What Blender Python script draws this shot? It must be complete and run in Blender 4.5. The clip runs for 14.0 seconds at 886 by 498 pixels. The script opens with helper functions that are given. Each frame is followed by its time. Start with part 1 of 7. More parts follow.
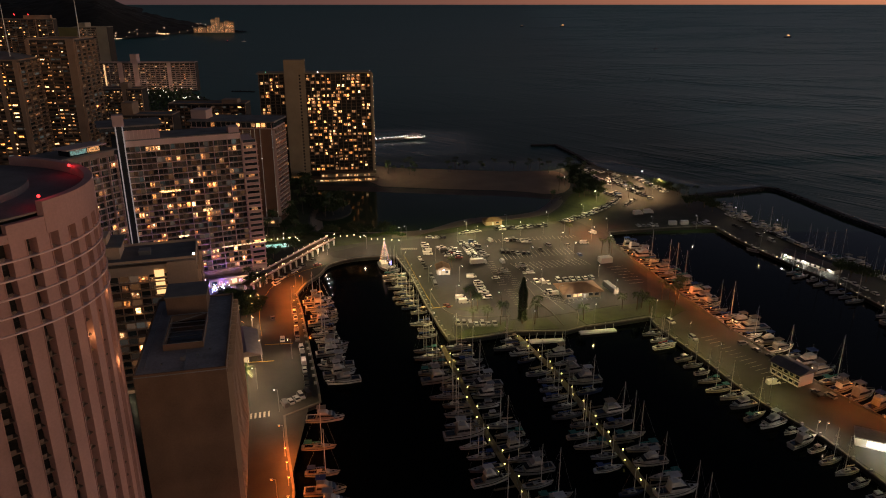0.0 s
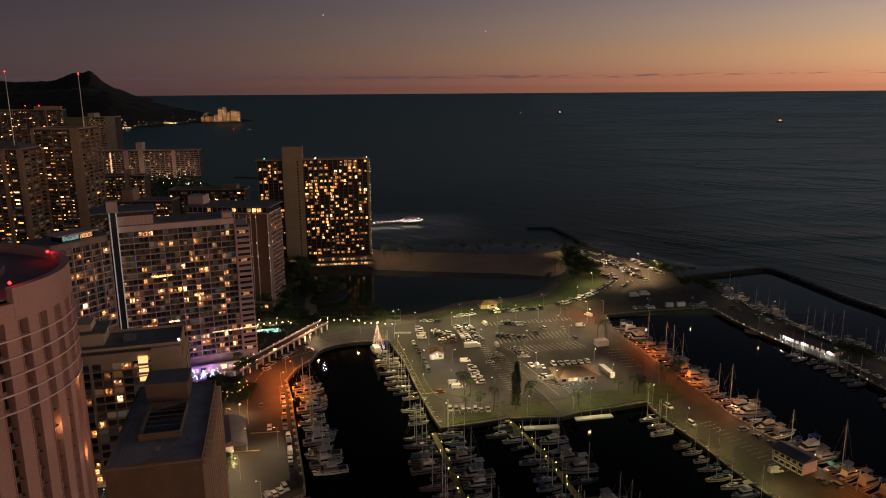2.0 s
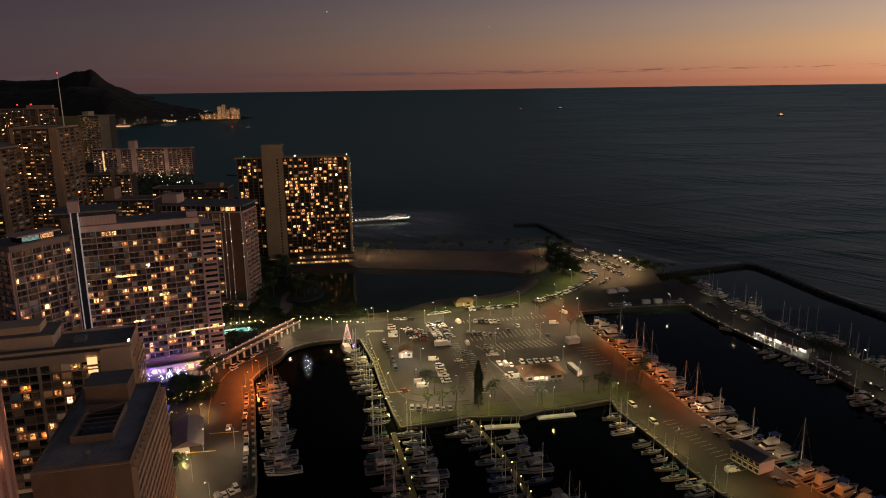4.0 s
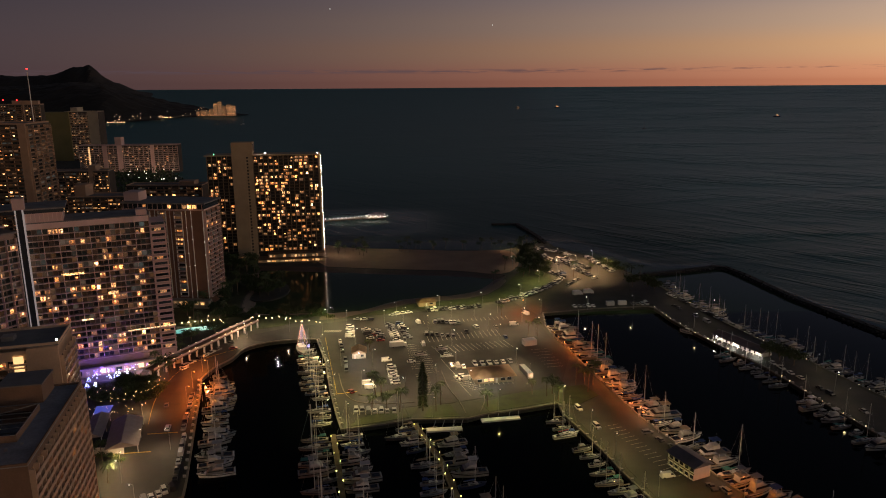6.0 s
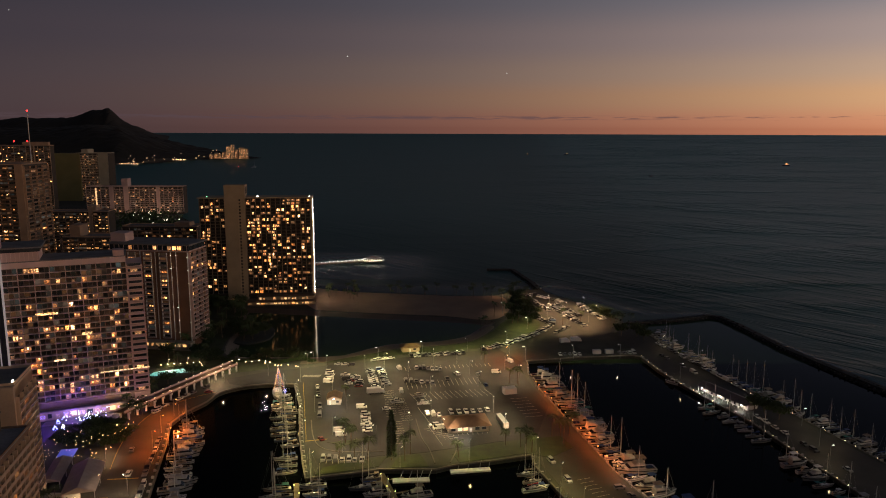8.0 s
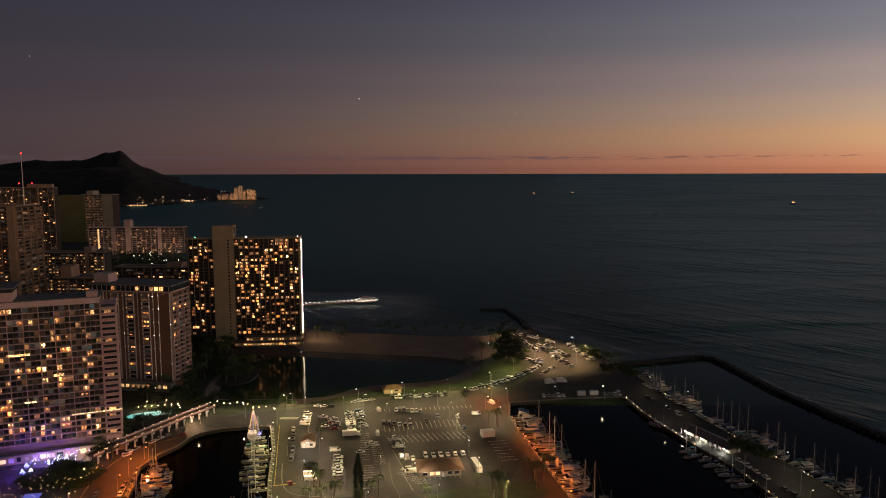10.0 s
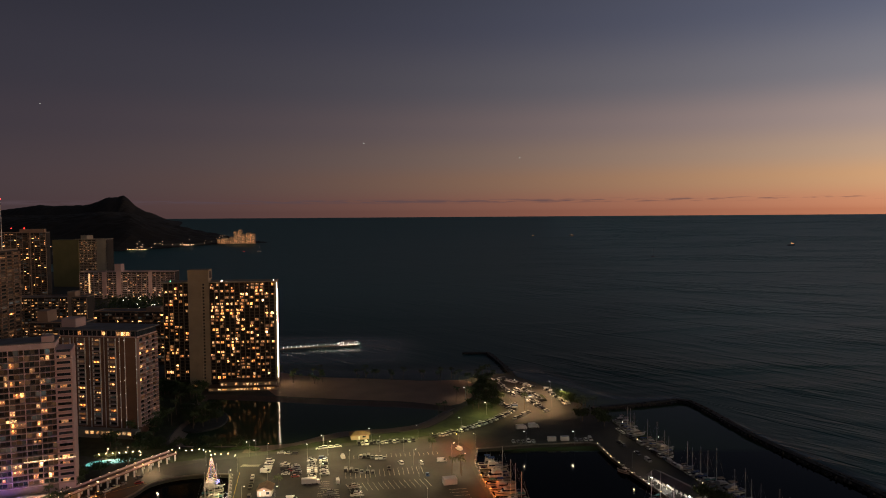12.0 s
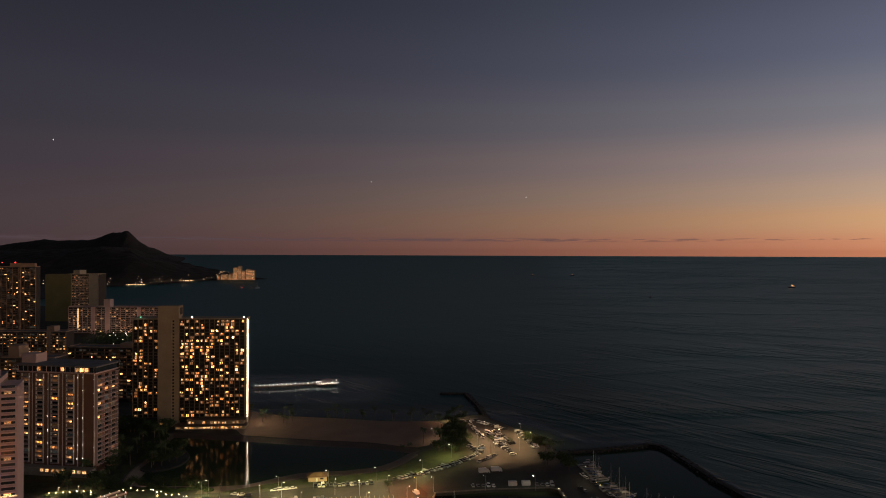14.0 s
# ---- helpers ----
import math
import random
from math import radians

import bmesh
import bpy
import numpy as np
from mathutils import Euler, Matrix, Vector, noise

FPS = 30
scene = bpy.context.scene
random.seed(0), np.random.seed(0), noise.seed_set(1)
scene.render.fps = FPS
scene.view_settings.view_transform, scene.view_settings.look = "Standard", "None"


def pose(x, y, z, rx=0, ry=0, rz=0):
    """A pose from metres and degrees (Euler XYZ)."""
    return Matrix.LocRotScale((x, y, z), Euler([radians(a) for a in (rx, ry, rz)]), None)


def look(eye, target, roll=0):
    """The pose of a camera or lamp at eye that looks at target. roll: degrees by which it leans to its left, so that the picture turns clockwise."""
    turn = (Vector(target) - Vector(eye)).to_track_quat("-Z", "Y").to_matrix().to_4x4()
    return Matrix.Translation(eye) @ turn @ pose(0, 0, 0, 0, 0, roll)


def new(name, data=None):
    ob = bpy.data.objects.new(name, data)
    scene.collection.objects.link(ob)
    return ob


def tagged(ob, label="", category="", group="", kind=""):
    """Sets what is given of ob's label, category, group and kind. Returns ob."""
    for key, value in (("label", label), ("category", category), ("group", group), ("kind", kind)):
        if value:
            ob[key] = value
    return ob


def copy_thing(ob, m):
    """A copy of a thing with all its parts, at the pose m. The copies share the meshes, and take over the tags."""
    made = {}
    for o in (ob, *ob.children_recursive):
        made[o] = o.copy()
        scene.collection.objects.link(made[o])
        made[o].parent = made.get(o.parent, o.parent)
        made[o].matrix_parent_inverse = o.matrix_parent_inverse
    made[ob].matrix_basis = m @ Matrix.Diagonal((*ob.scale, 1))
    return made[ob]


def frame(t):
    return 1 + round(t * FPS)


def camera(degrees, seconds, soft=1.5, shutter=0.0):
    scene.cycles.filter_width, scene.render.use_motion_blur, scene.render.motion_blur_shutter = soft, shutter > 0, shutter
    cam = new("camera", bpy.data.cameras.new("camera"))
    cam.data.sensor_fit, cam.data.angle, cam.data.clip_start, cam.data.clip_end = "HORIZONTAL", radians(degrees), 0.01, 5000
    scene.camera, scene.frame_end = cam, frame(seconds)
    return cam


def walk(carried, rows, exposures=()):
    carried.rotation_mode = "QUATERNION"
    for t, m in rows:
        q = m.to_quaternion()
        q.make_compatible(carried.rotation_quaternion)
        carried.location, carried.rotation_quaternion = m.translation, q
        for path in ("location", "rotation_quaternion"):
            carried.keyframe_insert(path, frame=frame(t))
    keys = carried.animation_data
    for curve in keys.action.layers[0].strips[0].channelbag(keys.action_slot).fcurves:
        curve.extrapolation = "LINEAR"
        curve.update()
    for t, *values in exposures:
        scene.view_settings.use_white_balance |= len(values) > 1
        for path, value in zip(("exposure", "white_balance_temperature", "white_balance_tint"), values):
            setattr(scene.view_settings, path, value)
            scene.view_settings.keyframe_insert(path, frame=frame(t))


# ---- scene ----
cam = camera(63.4, 14.0, soft=1.0)
PATH = [
    (0, (5.312, -3.164, 141.991), (5.367, -1.277, 141.331), 0.0),
    (0.5, (6.026, -2.445, 141.918), (6.083, -0.511, 141.411), 0.0),
    (1, (6.842, -2.035, 141.783), (6.899, -0.084, 141.345), -0.1),
    (1.5, (8.017, -1.721, 141.738), (8.072, 0.229, 141.3), -0.2),
    (2, (10.517, -1.332, 141.77), (10.567, 0.619, 141.331), -0.4),
    (4.5, (36.175, 1.057, 142.047), (36.21, 3.005, 141.595), -0.8),
    (5, (42.577, 1.628, 142.07), (42.612, 3.575, 141.616), -0.7),
    (5.5, (48.734, 2.436, 142.105), (48.768, 4.383, 141.65), -0.6),
    (6, (54.458, 3.266, 142.136), (54.49, 5.213, 141.682), -0.4),
    (6.5, (59.375, 4.175, 142.133), (59.404, 6.126, 141.697), -0.0),
    (7, (63.671, 5.001, 142.049), (63.694, 6.961, 141.652), 0.3),
    (7.5, (67.687, 5.75, 141.951), (67.698, 7.716, 141.586), 0.3),
    (8, (71.887, 6.257, 141.926), (71.885, 8.229, 141.593), 0.2),
    (10.5, (94.949, 8.763, 141.812), (94.913, 10.754, 141.617), -0.2),
    (11, (100.265, 9.292, 141.78), (100.226, 11.285, 141.617), -0.3),
    (11.5, (106.287, 9.848, 141.723), (106.246, 11.844, 141.591), -0.4),
    (12, (112.628, 10.349, 141.775), (112.584, 12.345, 141.67), -0.4),
    (12.5, (119.264, 10.819, 141.848), (119.219, 12.818, 141.772), -0.4),
    (13, (126.087, 11.353, 141.922), (126.041, 13.351, 141.869), -0.4),
    (13.5, (132.913, 12.049, 141.974), (132.86, 14.048, 141.948), -0.3),
    (14, (139.558, 12.964, 142.069), (139.497, 14.963, 142.071), 0.2),
]
walk(cam, [(t, look(e, g, r)) for t, e, g, r in PATH])

# ---- world: dusk sky, glow where the sun has gone down ----
def build_world():
    w = bpy.data.worlds.new("dusk")
    scene.world = w
    w.use_nodes = True
    nt = w.node_tree
    nt.nodes.clear()
    N, L = nt.nodes.new, nt.links.new

    def math_node(op, a, b=None, clamp=False):
        n = N("ShaderNodeMath")
        n.operation, n.use_clamp = op, clamp
        for k, v in enumerate((a, b)):
            if v is None:
                continue
            if isinstance(v, (int, float)):
                n.inputs[k].default_value = v
            else:
                L(v, n.inputs[k])
        return n.outputs[0]

    def ramp(fac, stops):
        n = N("ShaderNodeValToRGB")
        n.color_ramp.interpolation = "EASE"
        e = n.color_ramp.elements
        e[0].position, e[0].color = stops[0][0], (*stops[0][1], 1)
        e[1].position, e[1].color = stops[-1][0], (*stops[-1][1], 1)
        for p, c in stops[1:-1]:
            k = e.new(p)
            k.color = (*c, 1)
        L(fac, n.inputs[0])
        return n.outputs[0]

    tc = N("ShaderNodeTexCoord")
    sep = N("ShaderNodeSeparateXYZ")
    L(tc.outputs["Generated"], sep.inputs[0])
    x, y, z = sep.outputs
    up = math_node("MAXIMUM", z, 0.0)
    # height above the horizon, stretched so that the low sky gets most of the ramp
    h = math_node("POWER", up, 0.5, True)
    flat = math_node("SQRT", math_node("ADD", math_node("MULTIPLY", x, x), math_node("MULTIPLY", y, y)))
    dot = math_node("ADD", math_node("MULTIPLY", x, SUNSET[0]), math_node("MULTIPLY", y, SUNSET[1]))
    az = math_node("DIVIDE", dot, math_node("MAXIMUM", flat, 0.001))
    side = math_node("POWER", math_node("MULTIPLY_ADD", az, 0.5, True), 4.6)
    side.node.inputs[0].links[0].from_node.inputs[2].default_value = 0.5
    far = ramp(h, SKY_FAR)
    near = ramp(h, SKY_GLOW)
    mix = N("ShaderNodeMix")
    mix.data_type = "RGBA"
    L(side, mix.inputs[0])
    L(far, mix.inputs[6])
    L(near, mix.inputs[7])
    # the core of the afterglow, where the sun went down
    dot2 = math_node("ADD", math_node("MULTIPLY", x, CORE[0]), math_node("MULTIPLY", y, CORE[1]))
    az2 = math_node("DIVIDE", dot2, math_node("MAXIMUM", flat, 0.001))
    core = math_node("POWER", math_node("MULTIPLY", math_node("ADD", az2, 1.0), 0.5), 4.5)
    cm = N("ShaderNodeMix")
    cm.data_type, cm.blend_type = "RGBA", "ADD"
    L(core, cm.inputs[0])
    L(mix.outputs[2], cm.inputs[6])
    L(ramp(h, SKY_CORE), cm.inputs[7])
    mix = cm
    # thin bars of cloud low over the sea
    mp = N("ShaderNodeMapping")
    mp.inputs["Scale"].default_value = (24, 24, 330)
    L(tc.outputs["Generated"], mp.inputs[0])
    ns = N("ShaderNodeTexNoise")
    ns.inputs["Scale"].default_value = 1.6
    ns.inputs["Detail"].default_value = 3
    L(mp.outputs[0], ns.inputs[0])
    low = math_node("SUBTRACT", 1.0, math_node("MULTIPLY", math_node("ABSOLUTE", math_node("SUBTRACT", z, 0.0138)), 270.0), True)
    cloud = math_node("MULTIPLY", math_node("MULTIPLY", math_node("SUBTRACT", ns.outputs[0], math_node("ADD", 0.4, math_node("MULTIPLY", math_node("MAXIMUM", math_node("SUBTRACT", x, 0.05), 0.0), 0.4))), 7.0, True), low, True)
    mc = N("ShaderNodeMix")
    mc.data_type = "RGBA"
    L(math_node("MULTIPLY", cloud, 0.75), mc.inputs[0])
    L(mix.outputs[2], mc.inputs[6])
    mc.inputs[7].default_value = (0.09, 0.06, 0.07, 1)
    # three bright stars above the sea
    sky = mc.outputs[2]
    for star in STARS:
        dist = N("ShaderNodeVectorMath")
        dist.operation = "DISTANCE"
        L(tc.outputs["Generated"], dist.inputs[0])
        dist.inputs[1].default_value = Vector(star).normalized()
        ms = N("ShaderNodeMix")
        ms.data_type = "RGBA"
        L(math_node("LESS_THAN", dist.outputs["Value"], 0.00058), ms.inputs[0])
        L(sky, ms.inputs[6])
        ms.inputs[7].default_value = (0.75, 0.72, 0.66, 1)
        sky = ms.outputs[2]
    bg = N("ShaderNodeBackground")
    L(sky, bg.inputs[0])
    bg.inputs[1].default_value = SKY_STRENGTH
    out = N("ShaderNodeOutputWorld")
    L(bg.outputs[0], out.inputs[0])


SUNSET = (math.sin(radians(62)), math.cos(radians(62)))
STARS = ((-0.1294, 0.9871, 0.0938), (0.0843, 0.9938, 0.0729), (-0.5, 0.856, 0.132))
SKY_STRENGTH = 1.0
SKY_FAR = [(0.0, (0.046, 0.034, 0.039)), (0.235, (0.051, 0.038, 0.047)), (0.34, (0.042, 0.034, 0.045)), (0.44, (0.034, 0.031, 0.043)), (0.58, (0.02, 0.021, 0.03)), (0.75, (0.011, 0.013, 0.02)), (1.0, (0.008, 0.01, 0.016))]
SKY_GLOW = [(0.0, (0.56, 0.19, 0.105)), (0.1, (0.64, 0.24, 0.135)), (0.2, (0.64, 0.34, 0.18)), (0.27, (0.52, 0.345, 0.245)), (0.34, (0.39, 0.29, 0.27)), (0.41, (0.24, 0.222, 0.248)), (0.5, (0.13, 0.14, 0.205)), (0.6, (0.085, 0.098, 0.145)), (0.78, (0.04, 0.05, 0.07)), (1.0, (0.02, 0.025, 0.04))]
SKY_CORE = [(0.0, (1.9, 0.86, 0.3)), (0.2, (2.3, 1.45, 0.62)), (0.33, (1.2, 1.0, 0.82)), (0.43, (0.36, 0.45, 0.55)), (0.58, (0.0, 0.0, 0.0)), (1.0, (0.0, 0.0, 0.0))]
CORE = (math.sin(radians(114)), math.cos(radians(114)))
build_world()


# ---- materials ----
def mat(name, color, rough=0.75, metal=0.0, var=0.3, scale=0.6, fine=12.0, bump=0.0, spec=0.5, rnd=0.0):
    """Painted or raw surface: broad stains and fine grain in the colour, fine relief."""
    m = bpy.data.materials.new(name)
    m.use_nodes = True
    nt = m.node_tree
    b = nt.nodes["Principled BSDF"]
    N, L = nt.nodes.new, nt.links.new
    tc = N("ShaderNodeTexCoord")
    n1, n2 = N("ShaderNodeTexNoise"), N("ShaderNodeTexNoise")
    n1.inputs["Scale"].default_value, n1.inputs["Detail"].default_value = scale, 4
    n2.inputs["Scale"].default_value, n2.inputs["Detail"].default_value = fine, 3
    L(tc.outputs["Object"], n1.inputs[0])
    L(tc.outputs["Object"], n2.inputs[0])
    add = N("ShaderNodeMath")
    add.operation = "MULTIPLY_ADD"
    L(n2.outputs[0], add.inputs[0])
    add.inputs[1].default_value = 0.45
    L(n1.outputs[0], add.inputs[2])
    rng = N("ShaderNodeMapRange")
    rng.inputs[1].default_value, rng.inputs[2].default_value = 0.4, 1.05
    rng.inputs[3].default_value, rng.inputs[4].default_value = 1 - var, 1 + var
    L(add.outputs[0], rng.inputs[0])
    val = rng.outputs[0]
    if rnd:
        oi = N("ShaderNodeObjectInfo")
        r2 = N("ShaderNodeMapRange")
        r2.inputs[3].default_value, r2.inputs[4].default_value = 1 - rnd, 1 + rnd
        L(oi.outputs["Random"], r2.inputs[0])
        mm = N("ShaderNodeMath")
        mm.operation = "MULTIPLY"
        L(val, mm.inputs[0])
        L(r2.outputs[0], mm.inputs[1])
        val = mm.outputs[0]
    mul = N("ShaderNodeVectorMath")
    mul.operation = "SCALE"
    mul.inputs[0].default_value = color
    L(val, mul.inputs["Scale"])
    L(mul.outputs[0], b.inputs["Base Color"])
    b.inputs["Roughness"].default_value = rough
    b.inputs["Metallic"].default_value = metal
    b.inputs["Specular IOR Level"].default_value = spec
    if bump:
        bp = N("ShaderNodeBump")
        bp.inputs["Strength"].default_value = bump
        bp.inputs["Distance"].default_value = 0.05
        L(n2.outputs[0], bp.inputs["Height"])
        L(bp.outputs[0], b.inputs["Normal"])
    return m


def glow(name, color, strength, vary=0.0, lamp=False):
    """Something that gives off light. vary: how much one copy differs from the next."""
    m = bpy.data.materials.new(name)
    m.use_nodes = True
    nt = m.node_tree
    b = nt.nodes["Principled BSDF"]
    N, L = nt.nodes.new, nt.links.new
    b.inputs["Base Color"].default_value = (0.3, 0.3, 0.3, 1)
    b.inputs["Emission Color"].default_value = (*color, 1)
    b.inputs["Emission Strength"].default_value = strength
    if vary:
        oi = N("ShaderNodeObjectInfo")
        tc = N("ShaderNodeTexCoord")
        shift = N("ShaderNodeVectorMath")
        shift.operation = "MULTIPLY_ADD"
        L(oi.outputs["Random"], shift.inputs[0])
        shift.inputs[1].default_value = (37, 23, 51)
        L(tc.outputs["Object"], shift.inputs[2])
        ns = N("ShaderNodeTexNoise")
        ns.inputs["Scale"].default_value = 1.5
        ns.inputs["Detail"].default_value = 1
        L(shift.outputs[0], ns.inputs[0])
        r1 = N("ShaderNodeMapRange")
        r1.inputs[1].default_value, r1.inputs[2].default_value = 0.36, 0.66
        r1.inputs[3].default_value, r1.inputs[4].default_value = 0.04, 1.9
        L(ns.outputs[0], r1.inputs[0])
        pw = N("ShaderNodeMath")
        pw.operation = "POWER"
        L(oi.outputs["Random"], pw.inputs[0])
        pw.inputs[1].default_value = 2.2
        r2 = N("ShaderNodeMapRange")
        r2.inputs[3].default_value, r2.inputs[4].default_value = strength * (1 - vary), strength * (1 + vary)
        L(pw.outputs[0], r2.inputs[0])
        mm = N("ShaderNodeMath")
        mm.operation = "MULTIPLY"
        L(r1.outputs[0], mm.inputs[0])
        L(r2.outputs[0], mm.inputs[1])
        L(mm.outputs[0], b.inputs["Emission Strength"])
        cr = N("ShaderNodeValToRGB")
        e = cr.color_ramp.elements
        e[0].color, e[1].color = (color[0], color[1] * 0.72, color[2] * 0.45, 1), (color[0], min(1, color[1] * 1.1), min(1, color[2] * 1.4), 1)
        fr = N("ShaderNodeMath")
        fr.operation = "FRACT"
        sc = N("ShaderNodeMath")
        sc.operation = "MULTIPLY"
        L(oi.outputs["Random"], sc.inputs[0])
        sc.inputs[1].default_value = 7.3
        L(sc.outputs[0], fr.inputs[0])
        L(fr.outputs[0], cr.inputs[0])
        L(cr.outputs[0], b.inputs["Emission Color"])
    if not lamp:
        m.cycles.emission_sampling = "NONE"
    return m


def water_material():
    """Dark sea: calm in the harbour and the lagoon, long swell lines outside."""
    m = bpy.data.materials.new("sea_water")
    m.use_nodes = True
    nt = m.node_tree
    b = nt.nodes["Principled BSDF"]
    N, L = nt.nodes.new, nt.links.new
    b.inputs["IOR"].default_value = 1.33
    tc = N("ShaderNodeTexCoord")
    sep = N("ShaderNodeSeparateXYZ")
    L(tc.outputs["Object"], sep.inputs[0])

    def step(src, a, c, lo=0.0, hi=1.0):
        r = N("ShaderNodeMapRange")
        r.interpolation_type = "SMOOTHSTEP"
        r.inputs[1].default_value, r.inputs[2].default_value, r.inputs[3].default_value, r.inputs[4].default_value = a, c, lo, hi
        L(src, r.inputs[0])
        return r.outputs[0]

    def op(kind, a, c):
        n = N("ShaderNodeMath")
        n.operation = kind
        for k, v in enumerate((a, c)):
            if isinstance(v, (int, float)):
                n.inputs[k].default_value = v
            else:
                L(v, n.inputs[k])
        return n.outputs[0]

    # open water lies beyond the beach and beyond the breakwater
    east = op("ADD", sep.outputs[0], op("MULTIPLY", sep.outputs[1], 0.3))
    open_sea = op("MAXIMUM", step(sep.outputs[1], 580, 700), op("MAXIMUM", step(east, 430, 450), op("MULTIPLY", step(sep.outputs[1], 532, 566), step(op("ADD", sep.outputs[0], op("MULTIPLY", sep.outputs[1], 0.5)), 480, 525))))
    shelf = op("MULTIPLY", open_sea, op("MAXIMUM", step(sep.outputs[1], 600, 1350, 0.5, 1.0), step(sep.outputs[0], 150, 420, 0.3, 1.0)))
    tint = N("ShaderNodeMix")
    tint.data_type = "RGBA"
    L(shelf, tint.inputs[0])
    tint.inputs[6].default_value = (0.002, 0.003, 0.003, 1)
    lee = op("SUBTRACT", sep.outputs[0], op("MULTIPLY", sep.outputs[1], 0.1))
    # brighter base colour towards the open side stands for sky sheen
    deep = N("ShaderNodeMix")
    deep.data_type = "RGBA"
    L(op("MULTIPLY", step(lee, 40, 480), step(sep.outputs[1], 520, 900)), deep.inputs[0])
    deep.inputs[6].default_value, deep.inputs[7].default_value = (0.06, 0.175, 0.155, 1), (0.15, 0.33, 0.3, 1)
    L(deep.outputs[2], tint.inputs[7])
    # the lagoon gets a paler, greener base colour than the basins
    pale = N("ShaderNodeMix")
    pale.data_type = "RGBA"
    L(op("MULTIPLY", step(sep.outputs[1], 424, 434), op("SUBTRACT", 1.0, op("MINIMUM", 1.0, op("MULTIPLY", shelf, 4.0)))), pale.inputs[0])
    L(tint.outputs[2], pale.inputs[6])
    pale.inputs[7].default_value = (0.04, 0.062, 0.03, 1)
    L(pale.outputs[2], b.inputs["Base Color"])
    # reflections tinted by region: yellowish in still water, blue-green on the open sea
    gloss = N("ShaderNodeMix")
    gloss.data_type = "RGBA"
    L(open_sea, gloss.inputs[0])
    gloss.inputs[6].default_value, gloss.inputs[7].default_value = (0.9, 0.85, 0.5, 1), (0.28, 0.88, 0.9, 1)
    L(gloss.outputs[2], b.inputs["Specular Tint"])
    # swell: long crests running across, bent by slow noise
    def crests(scale, stretch, turn):
        mp = N("ShaderNodeMapping")
        mp.vector_type = "TEXTURE"
        mp.inputs["Rotation"].default_value = (0, 0, radians(turn))
        mp.inputs["Scale"].default_value = (stretch / scale, 1 / scale, 1 / scale)
        L(tc.outputs["Object"], mp.inputs[0])
        n = N("ShaderNodeTexNoise")
        n.inputs["Scale"].default_value = 1.0
        n.inputs["Detail"].default_value = 3
        n.inputs["Roughness"].default_value = 0.55
        n.inputs["Distortion"].default_value = 0.6
        L(mp.outputs[0], n.inputs[0])
        return n.outputs[0]
    big = crests(0.03, 7, -46)
    mid = crests(0.13, 3, -46)
    small = crests(0.6, 2, -10)
    # the swell stands up towards the open side; the lee of the headland stays smooth
    patch = op("MULTIPLY", step(crests(0.0045, 3, 8), 0.4, 0.62, 0.2, 1.0), step(lee, 20, 560, 0.05, 1.0))
    front = op("ADD", step(crests(0.02, 9, -50), 0.5, 0.54), step(crests(0.034, 9, -42), 0.54, 0.575, 0.0, 0.7))
    height = op("MULTIPLY", patch, op("ADD", op("ADD", op("MULTIPLY", big, 11.0), op("MULTIPLY", front, 4.2)), op("ADD", op("MULTIPLY", mid, 6.5), op("MULTIPLY", small, 0.7))))
    calm = crests(1.1, 1.3, 20)
    b1, b2 = N("ShaderNodeBump"), N("ShaderNodeBump")
    b1.inputs["Distance"].default_value = 1.0
    L(height, b1.inputs["Height"])
    L(open_sea, b1.inputs["Strength"])
    b2.inputs["Distance"].default_value = 0.02
    b2.inputs["Strength"].default_value = 0.8
    L(calm, b2.inputs["Height"])
    L(b1.outputs[0], b2.inputs["Normal"])
    L(b2.outputs[0], b.inputs["Normal"])
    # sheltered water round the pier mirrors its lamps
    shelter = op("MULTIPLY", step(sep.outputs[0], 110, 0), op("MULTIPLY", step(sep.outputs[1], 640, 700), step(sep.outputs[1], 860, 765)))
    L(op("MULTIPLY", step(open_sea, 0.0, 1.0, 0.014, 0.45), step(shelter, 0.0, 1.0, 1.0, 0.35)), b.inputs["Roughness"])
    # sheen set by position: least in the basins, most on the open side
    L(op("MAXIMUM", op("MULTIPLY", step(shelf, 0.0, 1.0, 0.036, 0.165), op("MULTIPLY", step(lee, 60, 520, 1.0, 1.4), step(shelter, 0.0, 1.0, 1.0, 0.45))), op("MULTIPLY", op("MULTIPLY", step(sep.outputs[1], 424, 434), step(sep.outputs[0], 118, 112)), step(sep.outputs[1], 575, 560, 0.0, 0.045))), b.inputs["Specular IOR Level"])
    return m


ASPHALT = mat("asphalt", (0.0235, 0.0215, 0.0195), 0.85, 0, 0.55, 0.1, 0.7, 0.3)
ROAD = mat("road_asphalt", (0.042, 0.038, 0.033), 0.8, 0, 0.4, 0.1, 2.0, 0.3)
CONCRETE = mat("quay_concrete", (0.15, 0.135, 0.115), 0.85, 0, 0.4, 0.3, 5.0, 0.4)
EARTH = mat("dark_earth", (0.05, 0.05, 0.038), 0.95, 0, 0.5, 0.08, 1.5, 0.5)
GRASS = mat("grass", (0.04, 0.05, 0.016), 0.95, 0, 0.5, 0.2, 4.0, 0.8)
SAND = mat("sand", (0.27, 0.17, 0.115), 0.95, 0, 0.25, 0.05, 0.9, 0.5)
WET_SAND = mat("wet_sand", (0.11, 0.08, 0.06), 0.6, 0, 0.3, 0.08, 1.2, 0.3)
ROCK = mat("lava_rock", (0.05, 0.045, 0.04), 0.95, 0, 0.5, 0.5, 3.0, 0.8)
